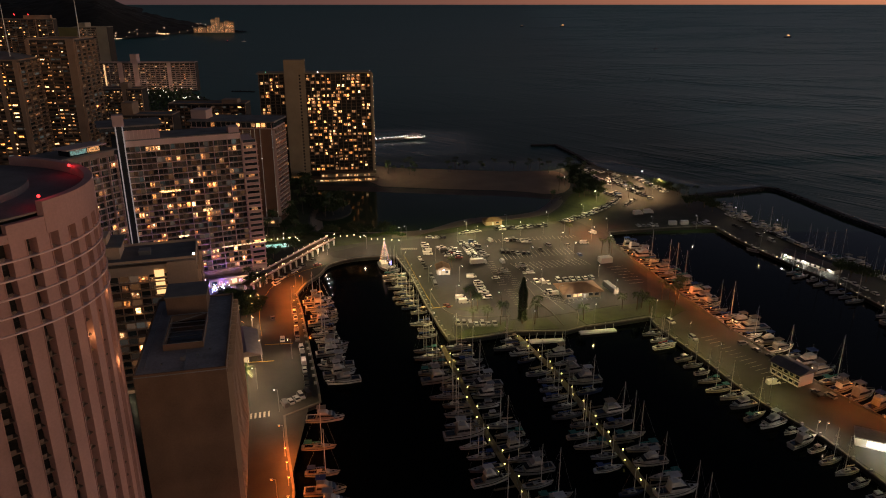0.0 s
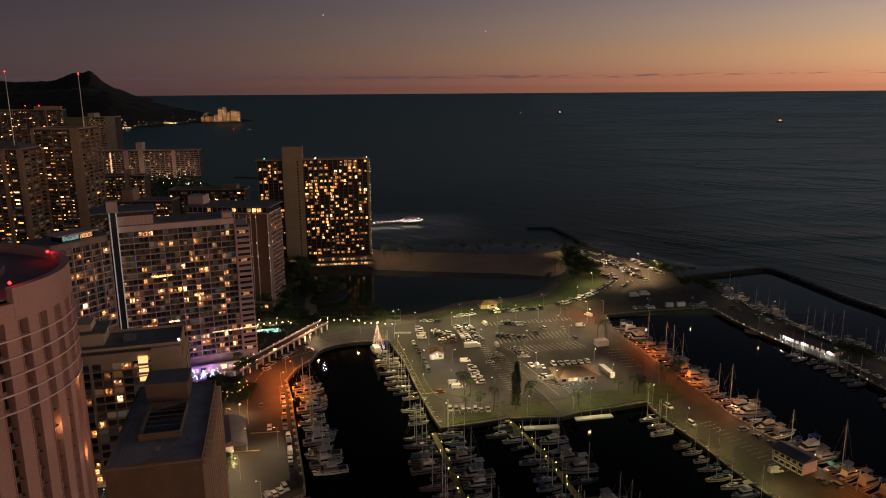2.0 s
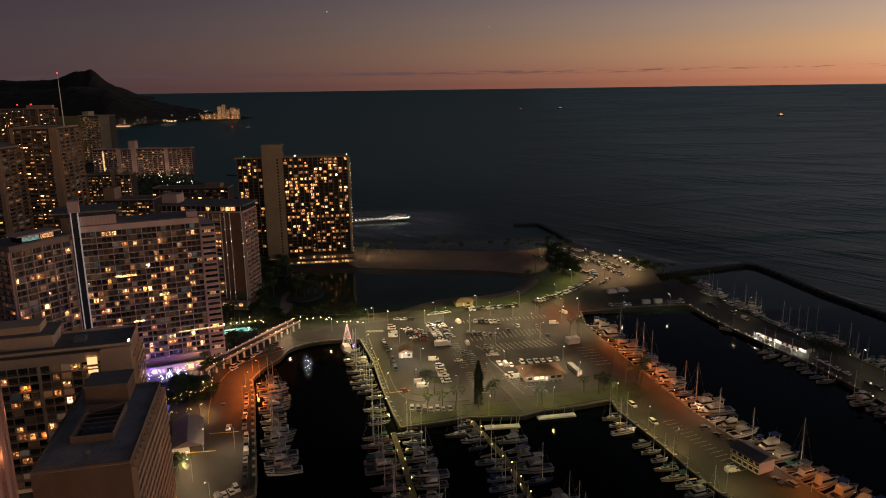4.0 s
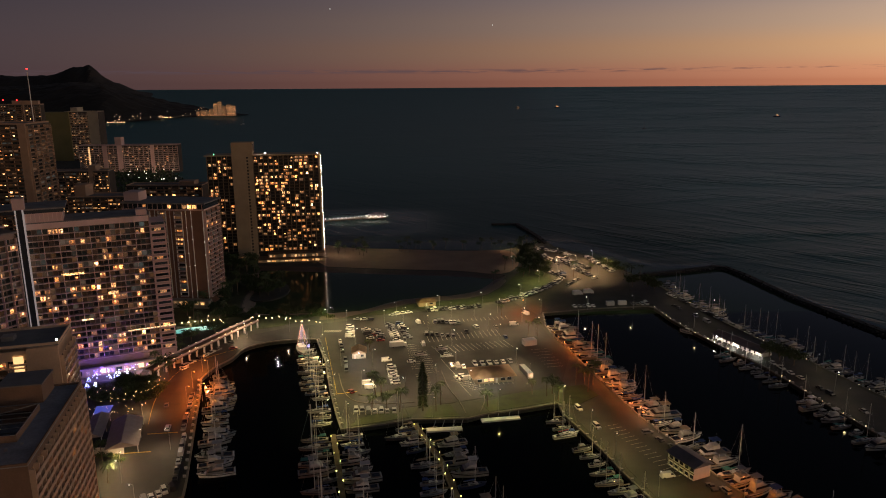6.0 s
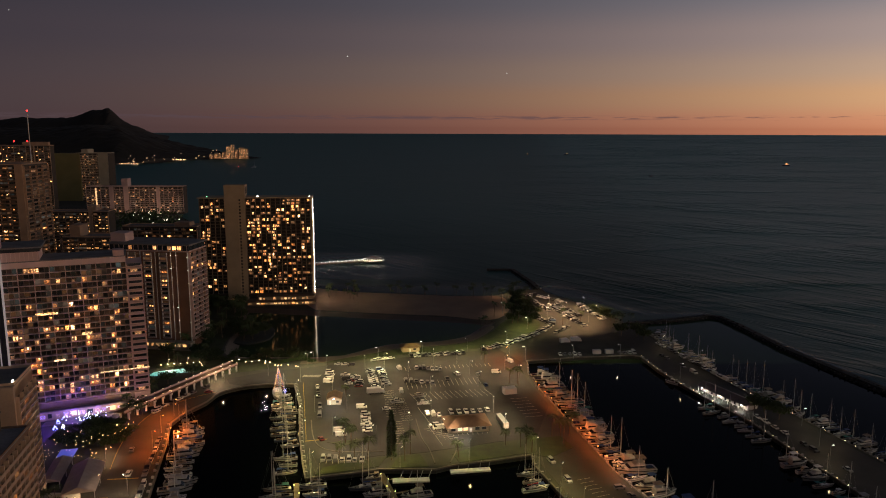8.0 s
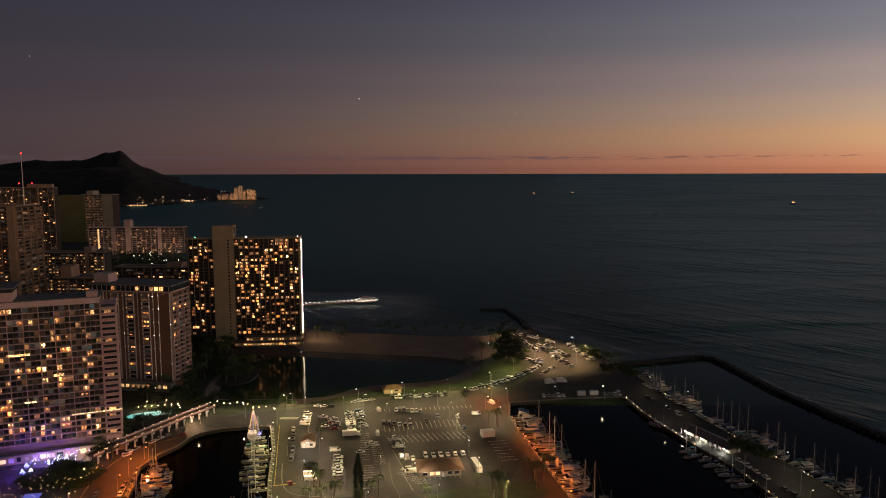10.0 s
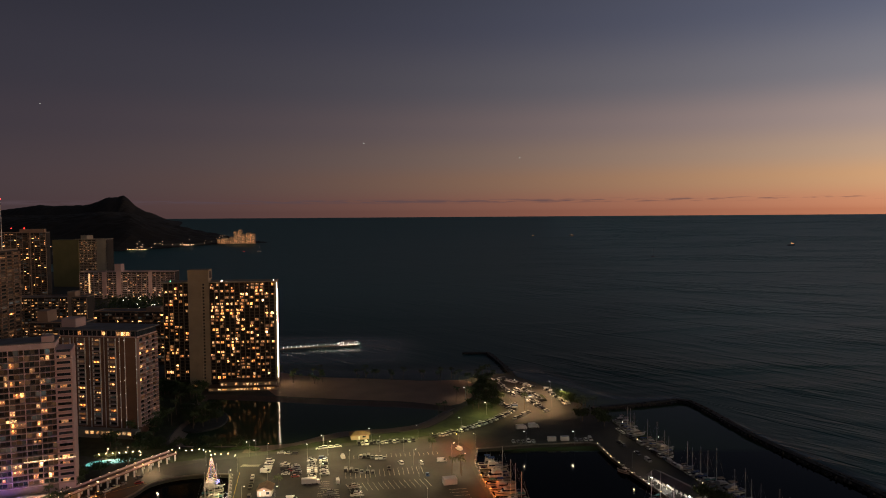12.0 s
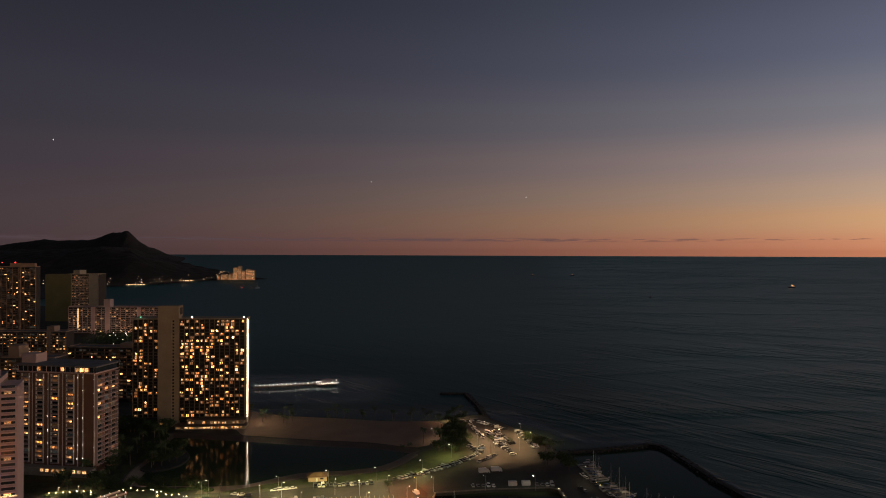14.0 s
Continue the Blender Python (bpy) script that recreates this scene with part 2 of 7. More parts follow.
WHITE = mat("white_paint", (0.72, 0.7, 0.66), 0.6, 0, 0.12, 0.5, 8.0)
MARKING = mat("road_marking_paint", (0.55, 0.52, 0.44), 0.8, 0, 0.35, 1.0, 9.0)
YELLOW = mat("yellow_marking_paint", (0.6, 0.4, 0.06), 0.8, 0, 0.35, 1.0, 9.0)
ROSY_WALL = mat("rosy_stucco", (0.51, 0.3, 0.27), 0.85, 0, 0.2, 0.08, 2.0, 0.1)
PINK_WALL = mat("pink_stucco", (0.62, 0.43, 0.39), 0.85, 0, 0.14, 0.08, 2.0, 0.1)
TAN_WALL = mat("tan_stucco", (0.44, 0.32, 0.23), 0.85, 0, 0.18, 0.1, 2.0, 0.1)
GREY_WALL = mat("grey_painted_concrete", (0.72, 0.53, 0.49), 0.8, 0, 0.15, 0.1, 2.0)
BEIGE_WALL = mat("beige_stucco", (0.42, 0.36, 0.27), 0.85, 0, 0.15, 0.1, 2.0)
TOWN_WALL = mat("dull_brown_concrete", (0.42, 0.275, 0.185), 0.85, 0, 0.2, 0.1, 2.0)
SLAB_WALL = mat("dun_concrete", (0.36, 0.28, 0.185), 0.85, 0, 0.2, 0.1, 2.0)
# darker copies of wall colours: shade on balconies and fins is in the tone
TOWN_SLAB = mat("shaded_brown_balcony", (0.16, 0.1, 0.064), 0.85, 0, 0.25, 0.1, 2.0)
NIGHT_SLAB = mat("shaded_balcony_slab", (0.1, 0.08, 0.06), 0.85, 0, 0.25, 0.1, 2.0)
SLAB_DIM = mat("shaded_dun_fin", (0.22, 0.165, 0.11), 0.85, 0, 0.25, 0.1, 2.0)
# near-black recess walls: the shade behind balconies is put into the colour
DUSKY_RECESS = mat("shaded_recess_wall", (0.06, 0.046, 0.036), 0.85, 0, 0.2, 0.2, 2.0)
TEAL_RAIL = mat("smoked_glass_railing", (0.075, 0.08, 0.08), 0.2, 0, 0.3, 0.3, 2.0)
HAZY_RAIL = mat("hazy_glass_railing", (0.17, 0.155, 0.15), 0.2, 0, 0.35, 0.3, 2.0)
BROWN_WALL = mat("brown_stucco", (0.25, 0.13, 0.08), 0.85, 0, 0.2, 0.1, 2.0)
OLIVE_WALL = mat("olive_stucco", (0.22, 0.19, 0.08), 0.85, 0, 0.2, 0.04, 1.0)
# wall tone lowered to hold the shade behind the balconies
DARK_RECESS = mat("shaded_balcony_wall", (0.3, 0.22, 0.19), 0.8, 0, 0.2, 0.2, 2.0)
ROOF = mat("grey_roof_membrane", (0.2, 0.18, 0.17), 0.85, 0, 0.35, 0.15, 2.0, 0.3)
ROOF_TAN = mat("tan_roof_tiles", (0.2, 0.12, 0.07), 0.85, 0, 0.3, 0.3, 5.0, 0.5)
GLASS = mat("dark_window_glass", (0.03, 0.035, 0.04), 0.12, 0, 0.3, 0.3, 2.0, rnd=0.6)
RAIL_GLASS = mat("dim_glass_railing", (0.26, 0.2, 0.19), 0.25, 0, 0.3, 0.3, 2.0)
RAIL = mat("balcony_railing_paint", (0.42, 0.38, 0.36), 0.6, 0, 0.15, 0.4, 4.0)
FABRIC = mat("white_tent_fabric", (0.4, 0.33, 0.3), 0.8, 0, 0.15, 0.5, 5.0)
METAL = mat("grey_galvanised_steel", (0.35, 0.35, 0.35), 0.45, 0.8, 0.15, 1.0, 10.0)
WOOD = mat("weathered_dock_planks", (0.2, 0.15, 0.09), 0.85, 0, 0.4, 0.5, 8.0, 0.4)
LEAF = mat("leaves", (0.045, 0.07, 0.02), 0.7, 0, 0.6, 0.8, 6.0)
PALM_LEAF = mat("palm_fronds", (0.07, 0.1, 0.03), 0.6, 0, 0.5, 0.8, 6.0)
BARK = mat("bark", (0.16, 0.12, 0.085), 0.95, 0, 0.4, 1.0, 8.0, 0.5)
# near-black tone holds the deep shade of the slots, wall and glass alike
SLOT_DARK = mat("shaded_slot_glazing", (0.02, 0.018, 0.016), 0.35, 0, 0.7, 0.6, 4.0, spec=0.3)
MOUNTAIN = mat("volcanic_slope", (0.016, 0.014, 0.013), 0.95, 0, 0.6, 0.004, 0.03, 0.0)


def room_panes():
    """Window panes of rooms: most dark; a faint random glow stands for reflections and dim rooms."""
    m = mat("window_panes_of_rooms", (0.035, 0.036, 0.036), 0.2, 0, 0.3, 0.3, 2.0, spec=0.3)
    nt = m.node_tree
    b = nt.nodes["Principled BSDF"]
    N, L = nt.nodes.new, nt.links.new
    g = N("ShaderNodeNewGeometry")
    pw = N("ShaderNodeMath")
    pw.operation = "POWER"
    L(g.outputs["Random Per Island"], pw.inputs[0])
    pw.inputs[1].default_value = 5.0
    st = N("ShaderNodeMath")
    st.operation = "MULTIPLY"
    L(pw.outputs[0], st.inputs[0])
    st.inputs[1].default_value = 0.1
    L(st.outputs[0], b.inputs["Emission Strength"])
    cr = N("ShaderNodeValToRGB")
    e = cr.color_ramp.elements
    e[0].color, e[1].color = (1.0, 0.42, 0.16, 1), (0.6, 0.75, 0.7, 1)
    fr, sc = N("ShaderNodeMath"), N("ShaderNodeMath")
    fr.operation, sc.operation = "FRACT", "MULTIPLY"
    L(g.outputs["Random Per Island"], sc.inputs[0])
    sc.inputs[1].default_value = 61.7
    L(sc.outputs[0], fr.inputs[0])
    pc = N("ShaderNodeMath")
    pc.operation = "POWER"
    L(fr.outputs[0], pc.inputs[0])
    pc.inputs[1].default_value = 2.5
    L(pc.outputs[0], cr.inputs[0])
    L(cr.outputs[0], b.inputs["Emission Color"])
    # curtains, blinds and bare glass differ from bay to bay
    cu = N("ShaderNodeValToRGB")
    cu.color_ramp.interpolation = "CONSTANT"
    ce = cu.color_ramp.elements
    ce[0].position, ce[0].color = 0.0, (0.02, 0.022, 0.022, 1)
    ce[1].position, ce[1].color = 0.86, (0.135, 0.1, 0.08, 1)
    for p, c in ((0.38, (0.06, 0.05, 0.042)), (0.55, (0.03, 0.045, 0.045)), (0.7, (0.09, 0.066, 0.052))):
        ce.new(p).color = (*c, 1)
    f2, s2 = N("ShaderNodeMath"), N("ShaderNodeMath")
    f2.operation, s2.operation = "FRACT", "MULTIPLY"
    L(g.outputs["Random Per Island"], s2.inputs[0])
    s2.inputs[1].default_value = 173.3
    L(s2.outputs[0], f2.inputs[0])
    L(f2.outputs[0], cu.inputs[0])
    L(cu.outputs[0], b.inputs["Base Color"])
    m.cycles.emission_sampling = "NONE"
    return m


PANES = room_panes()
ROOM_DIM = glow("dimly_lit_room", (1.0, 0.36, 0.1), 0.45, 0.75)
WARM_WIN = glow("lamplit_window", (1.0, 0.44, 0.12), 2.2, 0.85)
WARM_WIN2 = glow("bright_lamplit_window", (1.0, 0.54, 0.19), 3.6, 0.8)
STRIP = glow("floodlit_stair_light", (1.0, 0.76, 0.44), 3.0)
STRIP_BULB = glow("edge_bulb_glass", (1.0, 0.82, 0.56), 55.0)
SEA = water_material()


# ---- mesh helpers ----
def box(bm, x0, y0, z0, x1, y1, z1, m=None):
    vs = [bm.verts.new(m @ Vector(p) if m else p) for p in ((x0, y0, z0), (x1, y0, z0), (x1, y1, z0), (x0, y1, z0), (x0, y0, z1), (x1, y0, z1), (x1, y1, z1), (x0, y1, z1))]
    for f in ((3, 2, 1, 0), (4, 5, 6, 7), (0, 1, 5, 4), (1, 2, 6, 5), (2, 3, 7, 6), (3, 0, 4, 7)):
        bm.faces.new([vs[k] for k in f])


def tube(bm, p, q, r0, r1=None, n=6, cap=True):
    p, q = Vector(p), Vector(q)
    r1 = r0 if r1 is None else r1
    turn = (q - p).to_track_quat("Z", "Y").to_matrix()
    ring = [[bm.verts.new(c + turn @ Vector((r * math.cos(2 * math.pi * k / n), r * math.sin(2 * math.pi * k / n), 0))) for k in range(n)] for c, r in ((p, r0), (q, r1))]
    for k in range(n):
        bm.faces.new((ring[0][k], ring[0][(k + 1) % n], ring[1][(k + 1) % n], ring[1][k]))
    if cap:
        bm.faces.new(ring[0][::-1])
        bm.faces.new(ring[1])


def ball(bm, c, r, n=1):
    bmesh.ops.create_icosphere(bm, subdivisions=n, radius=r, matrix=Matrix.Translation(c))


def slab(bm, loops, z0, z1):
    """A flat slab with a straight wall round it, from an outline and its holes."""
    tris = tessellate([[Vector((p[0], p[1], 0)) for p in loop] for loop in loops])
    flat = [p for loop in loops for p in loop]
    top = [bm.verts.new((p[0], p[1], z1)) for p in flat]
    for t in tris:
        try:
            f = bm.faces.new([top[k] for k in t])
            f.normal_update()
            if f.normal.z < 0:
                f.normal_flip()
        except ValueError:
            pass
    at = 0
    for loop in loops:
        low = [bm.verts.new((p[0], p[1], z0)) for p in loop]
        for k in range(len(loop)):
            j = (k + 1) % len(loop)
            bm.faces.new((low[k], low[j], top[at + j], top[at + k]))
        at += len(loop)


def tessellate(loops):
    from mathutils.geometry import tessellate_polygon
    return tessellate_polygon(loops)


def smooth(pts, n=4, closed=False):
    """Rounds a line of points off."""
    out, k = [], len(pts)
    for i in range(k if closed else k - 1):
        p0, p1, p2, p3 = (pts[j % k] if closed else pts[max(0, min(k - 1, j))] for j in (i - 1, i, i + 1, i + 2))
        for s in range(n):
            t = s / n
            out.append(tuple(0.5 * (2 * b + (c - a) * t + (2 * a - 5 * b + 4 * c - d) * t * t + (3 * b - a - 3 * c + d) * t ** 3) for a, b, c, d in zip(p0, p1, p2, p3)))
    return out if closed else out + [tuple(pts[-1])]


def mesh(name, bm, material):
    me = bpy.data.meshes.new(name)
    bm.to_mesh(me)
    bm.free()
    for m in material if isinstance(material, (list, tuple)) else [material]:
        me.materials.append(m)
    return me


def part(name, bm, material, parent, label="", kind=""):
    ob = new(name, bm if isinstance(bm, bpy.types.Mesh) else mesh(name, bm, material))
    ob.parent = parent
    return tagged(ob, label, "", "", kind)


def thing(name, m, label, category, group="", kind=""):
    ob = new(name)
    ob.empty_display_size = 0.2
    ob.matrix_basis = m
    return tagged(ob, label, category, group, kind)


def single(name, bm, material, label, category, group="", kind="", m=None):
    ob = new(name, mesh(name, bm, material))
    if m:
        ob.matrix_basis = m
    return tagged(ob, label, category, group, kind)


def B():
    return bmesh.new()


def boxmesh(name, material, *dims):
    bm = B()
    box(bm, *dims)
    return mesh(name, bm, material)


def between(p, q, n):
    """n places from p to q, ends included."""
    return [tuple(a + (b - a) * k / max(1, n - 1) for a, b in zip(p, q)) for k in range(n)]


def heading(p, q):
    return math.degrees(math.atan2(q[1] - p[1], q[0] - p[0]))


rng = random.Random(7)

# ---- sea and land ----
def rise(y):
    """The far sea bends up a little, so that its rim lies on the true horizon."""
    return 1.07e-5 * max(0.0, y - 1800) ** 2


def build_sea():
    bm = B()
    ys = [-400 + 110 * k for k in range(21)] + [1950 + 100 * k for k in range(30)] + [4900]
    xs = [-5200 + 400 * k for k in range(27)]
    grid = [[bm.verts.new((x, y, rise(y))) for x in xs] for y in ys]
    for a, b in zip(grid, grid[1:]):
        for k in range(len(xs) - 1):
            bm.faces.new((a[k], a[k + 1], b[k + 1], b[k]))
    for f in bm.faces:
        f.smooth = True
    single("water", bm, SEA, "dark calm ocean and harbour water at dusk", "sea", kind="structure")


LEFT_QUAY = [(-26, 100), (-34.3, 178), (-40.4, 201), (-44.5, 219), (-33, 228), (-35, 238), (-44.7, 277.5), (-53, 312), (-58.5, 331)]
BASIN_ARC = smooth([(-58.5, 331), (-56, 345), (-50.3, 358), (-47.8, 371), (-39.5, 379.5), (-29, 383.5), (-19, 385), (-10.4, 384.7)], 3)
WEST_QUAY = [(-10.4, 384.7), (-1, 352.4), (6.3, 316), (12.5, 290.4), (16.3, 276.8)]
SOUTH_QUAY = [(16.3, 276.8), (34, 281), (45.5, 284.8), (69, 285), (77, 289), (93.4, 293.2), (110.3, 298.5)]
MOLE_IN = [(110.3, 298.5), (110.8, 288), (114.8, 274.3), (120, 257), (124, 239.4), (129, 223), (140, 200), (146, 175), (162, 100)]
MOLE_OUT = [(205, 100), (178, 190), (166, 215), (158, 234), (152.5, 253.5), (148, 268), (143, 284), (138.7, 305), (133.8, 328.5), (128.7, 357), (123.5, 382), (121, 402), (123, 426)]
FAR_QUAY = [(123, 426), (156.4, 434), (190.6, 437.6), (195, 435)]
FAR_MOLE_IN = [(195, 435), (198, 412), (204, 387), (212, 361), (221, 335), (228, 296), (233, 272), (243, 230), (265, 140)]
FAR_MOLE_OUT = [(300, 140), (272, 240), (259, 296), (251.5, 325), (246, 345), (238.8, 362), (228.7, 403), (217.4, 457), (213, 486)]
POINT_SHORE = smooth([(213, 486), (207, 508), (201, 522), (190, 553), (175, 583), (157, 617), (147, 622), (135, 612), (116, 600)], 2)
BEACH_OUT = smooth([(116, 600), (81, 598), (33, 606), (-16, 614), (-60, 640), (-110, 720), (-190, 880), (-262, 1000), (-330, 1110), (-420, 1260), (-560, 1480), (-760, 1720)], 2)
LAGOON = smooth([(-60, 432), (-28, 430), (-9, 430), (12, 435), (38, 458), (65, 464), (90, 477), (105, 503), (106, 518), (73, 529), (30, 535), (-18, 544), (-50, 549), (-82, 552), (-84, 530), (-72, 500), (-70, 462)], 3, True)


def build_land():
    outer = [(-1500, -60), (-26, -60)] + LEFT_QUAY + BASIN_ARC[1:] + WEST_QUAY[1:] + SOUTH_QUAY[1:] + MOLE_IN[1:] + MOLE_OUT + FAR_QUAY[1:] + FAR_MOLE_IN[1:] + FAR_MOLE_OUT + POINT_SHORE[1:] + BEACH_OUT[1:] + [(-2600, 1790), (-2600, -60)]
    bm = B()
    slab(bm, [outer, LAGOON], -3.0, 2.0)
    single("ground", bm, EARTH, "dark bare ground of the harbour shore and town", "ground", kind="structure")


def surface(name, outline, z, material, label, category, thick=0.06, holes=()):
    bm = B()
    slab(bm, [outline, *holes], z - thick, z)
    return single(name, bm, material, label, category, kind="structure")


def shore(loop, away, closed, label):
    """Wet sand that slopes from the edge of the land into the water."""
    bm = B()
    n = len(loop)
    rows = []
    for k, p in enumerate(loop):
        a, b = (loop[(k - 1) % n], loop[(k + 1) % n]) if closed else (loop[max(0, k - 1)], loop[min(n - 1, k + 1)])
        d = Vector((b[0] - a[0], b[1] - a[1])).normalized()
        out = Vector((-d.y, d.x)) * away
        rows.append([bm.verts.new((p[0] + out.x * w, p[1] + out.y * w, z)) for w, z in ((-0.6, 2.09), (1.5, 1.5), (5, 0.5), (9, -0.35))])
    for a, b in zip(rows, rows[1:] + (rows[:1] if closed else [])):
        for k in range(3):
            bm.faces.new((a[k], a[k + 1], b[k + 1], b[k]))
    single("shore", bm, WET_SAND, label, "beach", kind="structure")


build_sea()
build_land()
shore(LAGOON, 1, True, "wet sand sloping into the lagoon")
shore(BEACH_OUT[:14], -1, False, "wet sand sloping into the ocean")
PARKING = surface("parking_lot", [(-8.5, 386)] + [(x + 1.5, y + 0.3) for x, y in WEST_QUAY[1:4]] + [(19, 281), (30, 293), (44, 297), (62, 300), (98, 312), (112, 308), (124, 330), (126, 357), (121, 382), (118, 402), (119, 424), (106, 452), (85, 442), (47, 432), (11, 419), (-9, 412), (-32, 404), (-50, 392), (-46, 384), (-38, 382), (-28, 386)], 2.06, ASPHALT, "worn grey asphalt car park with painted bays", "car park")
surface("road", smooth([(-70, 140), (-60, 200), (-66, 285), (-76, 310), (-80, 333), (-70, 365), (-50, 392), (-20, 408)], 4) + [(-24, 387), (-38, 382), (-49, 371), (-52, 358), (-58, 345), (-60, 331), (-54, 311), (-46, 277), (-37, 238), (-36, 180), (-28, 140)], 2.05, ROAD, "curving asphalt harbour road under orange lamps", "road")
surface("road", [(112, 307), (113, 290), (122, 258), (131, 224), (148, 176), (165, 100), (200, 100), (164, 215), (156, 236), (150, 255), (141, 285), (136, 306), (131, 330), (126, 355)], 2.07, ROAD, "asphalt road and parking along the mole", "road")
surface("road", [(197, 434), (200, 412), (206, 387), (214, 361), (223, 335), (230, 296), (245, 230), (270, 140), (296, 140), (257, 296), (244, 345), (227, 403), (216, 457), (209, 500), (196, 500), (190, 470)], 2.05, ROAD, "dim asphalt road along the outer mole", "road")
surface("road", smooth([(106, 453), (127, 477), (144, 496), (152, 519), (150, 540), (140, 570), (146, 608)], 3) + [(156, 612), (173, 581), (187, 552), (197, 524), (203, 505), (180, 480), (150, 462), (119, 424)], 2.05, ROAD, "asphalt road and car park on the headland", "road")
surface("sand_beach", smooth([(-30, 552), (-18, 546), (30, 537), (73, 531), (106, 520), (122, 545), (124, 580), (116, 597), (81, 596), (33, 604), (-16, 612), (-45, 625), (-48, 590)], 3, True), 2.12, SAND, "pale sand beach between lagoon and ocean", "beach")
surface("sand_beach", smooth([(-14, 418), (12, 427), (40, 449), (66, 456), (92, 468), (108, 500), (104, 503), (90, 478), (65, 465), (38, 459), (12, 436), (-9, 431)], 2, True), 2.08, WET_SAND, "narrow dark sand edge of the lagoon", "beach")
surface("lawn", smooth([(0, 421), (12, 423), (45, 437), (84, 447), (104, 457), (124, 480), (138, 496), (142, 515), (134, 530), (118, 520), (108, 495), (92, 466), (66, 454), (40, 446), (12, 430)], 2, True), 2.14, GRASS, "mown grass strip beside the lagoon beach", "lawn")
for k, pts in enumerate(([(20, 279), (33, 283), (45, 287), (48, 297), (40, 294), (30, 290), (22, 286)], [(50, 286), (66, 287), (62, 299), (53, 297)], [(79, 291), (93, 295), (108, 300), (118, 296), (130, 306), (126, 318), (104, 313), (88, 308), (76, 299)], [(20, 310), (28, 307), (38, 311), (37, 315), (27, 312)])):
    surface("lawn", pts, 2.16, GRASS, "lamplit grass patch by the boat ramps", "lawn", 0.12)
surface("lawn", smooth([(-62, 428), (-30, 427), (-25, 416), (-55, 400), (-95, 410), (-140, 440), (-140, 560), (-88, 556), (-86, 528), (-74, 498), (-72, 462)], 2, True), 2.1, GRASS, "dark planted grounds of the hotel gardens", "lawn")


def rim(name, line, w, z0, z1, material, label, category):
    """A kerb or wall along a line of points."""
    bm = B()
    for p, q in zip(line, line[1:]):
        d = (Vector(q) - Vector(p))
        if d.length < 0.2:
            continue
        m = Matrix.Translation((*p, 0)) @ Matrix.Rotation(math.atan2(d.y, d.x), 4, "Z")
        box(bm, -0.1, -w / 2, z0, d.length + 0.1, w / 2, z1, m)
    return single(name, bm, material, label, category, kind="structure")


for line in (LEFT_QUAY, BASIN_ARC, WEST_QUAY, SOUTH_QUAY, MOLE_IN, MOLE_OUT, FAR_QUAY, FAR_MOLE_IN, FAR_MOLE_OUT):
    rim("quay_kerb", line, 0.8, 1.7, 2.3, CONCRETE, "stained concrete quay edge", "kerb")


def rock_wall(name, line, w, h, label, n, sub=6):
    """Breakwater of heaped boulders."""
    bm = B()
    r = random.Random(5)
    for p, q in zip(line, line[1:]):
        k = int((Vector(q) - Vector(p)).length / 4.2)
        for i in range(k):
            for j in range(sub):
                s = (i + r.random()) / k
                off = r.uniform(-1, 1)
                side = Vector((-(q[1] - p[1]), q[0] - p[0])).normalized() * off * w / 2
                c = Vector(p).lerp(Vector(q), s) + side
                size = r.uniform(0.7, 1.6)
                m = Matrix.LocRotScale((c.x, c.y, h * (1 - abs(off)) * 0.8 - 0.4), Euler([r.uniform(0, 6) for _ in range(3)]), (size, size * r.uniform(0.6, 1), size * r.uniform(0.5, 0.9)))
                bmesh.ops.create_icosphere(bm, subdivisions=1, radius=1.0, matrix=m)
        d = Vector(q) - Vector(p)
        m = Matrix.Translation((*p, 0)) @ Matrix.Rotation(math.atan2(d.y, d.x), 4, "Z")
        box(bm, -0.4, -w * 0.24, -2, d.length + 0.4, w * 0.24, h * 0.8, m)
    return single(name, bm, ROCK, label, "breakwater", kind="structure")


for line in ([(58.6, 337), (62, 316), (66, 303), (68.5, 290)], [(8, 335), (13, 314), (20, 303), (33, 300.5), (46, 301.5)], [(73, 318), (78, 306), (75, 291)]):
    rim("low_kerb", smooth(line, 3), 0.45, 2.0, 2.22, CONCRETE, "low pale concrete kerb of the car park drive", "kerb")
rock_wall("breakwater", [(207, 515), (247, 527), (273, 537), (281, 533), (286, 512), (294, 455), (306, 410), (316, 375), (340, 290), (365, 200)], 9, 2.6, "long dark lava rock breakwater with a level crest", 0, 10)
bm = B()
er = random.Random(8)
for p, q in (((283, 510), (290.5, 455)), ((290.5, 455), (302, 410)), ((302, 410), (312, 375)), ((312, 375), (336, 290)), ((250, 523), (274, 531))):
    n = int((Vector(q) - Vector(p)).length / 3.4)
    for x, y in between(p, q, n):
        if er.random() < 0.75:
            e = er.uniform(0.4, 0.9)
            bmesh.ops.create_icosphere(bm, subdivisions=1, radius=1.0, matrix=Matrix.LocRotScale((x + er.uniform(-0.6, 0.6), y, 1.5), Euler((er.uniform(0, 6), er.uniform(0, 6), 0)), (e, e * 0.8, e * 0.7)))
single("edge_stones", bm, CONCRETE, "row of pale stones along the breakwater crest", "stones", kind="stuff")
rock_wall("breakwater", [(116, 717), (141, 717), (152, 664), (158, 618)], 8, 2.2, "short bent lava rock groyne", 0)
rock_wall("breakwater", [(156, 618), (175, 584), (190, 554), (202, 522)], 5, 2.4, "lava rock slope along the headland", 0, 4)
rock_wall("breakwater", [(-300, 1180), (-262, 1172)], 6, 2, "small distant beach groyne", 0)


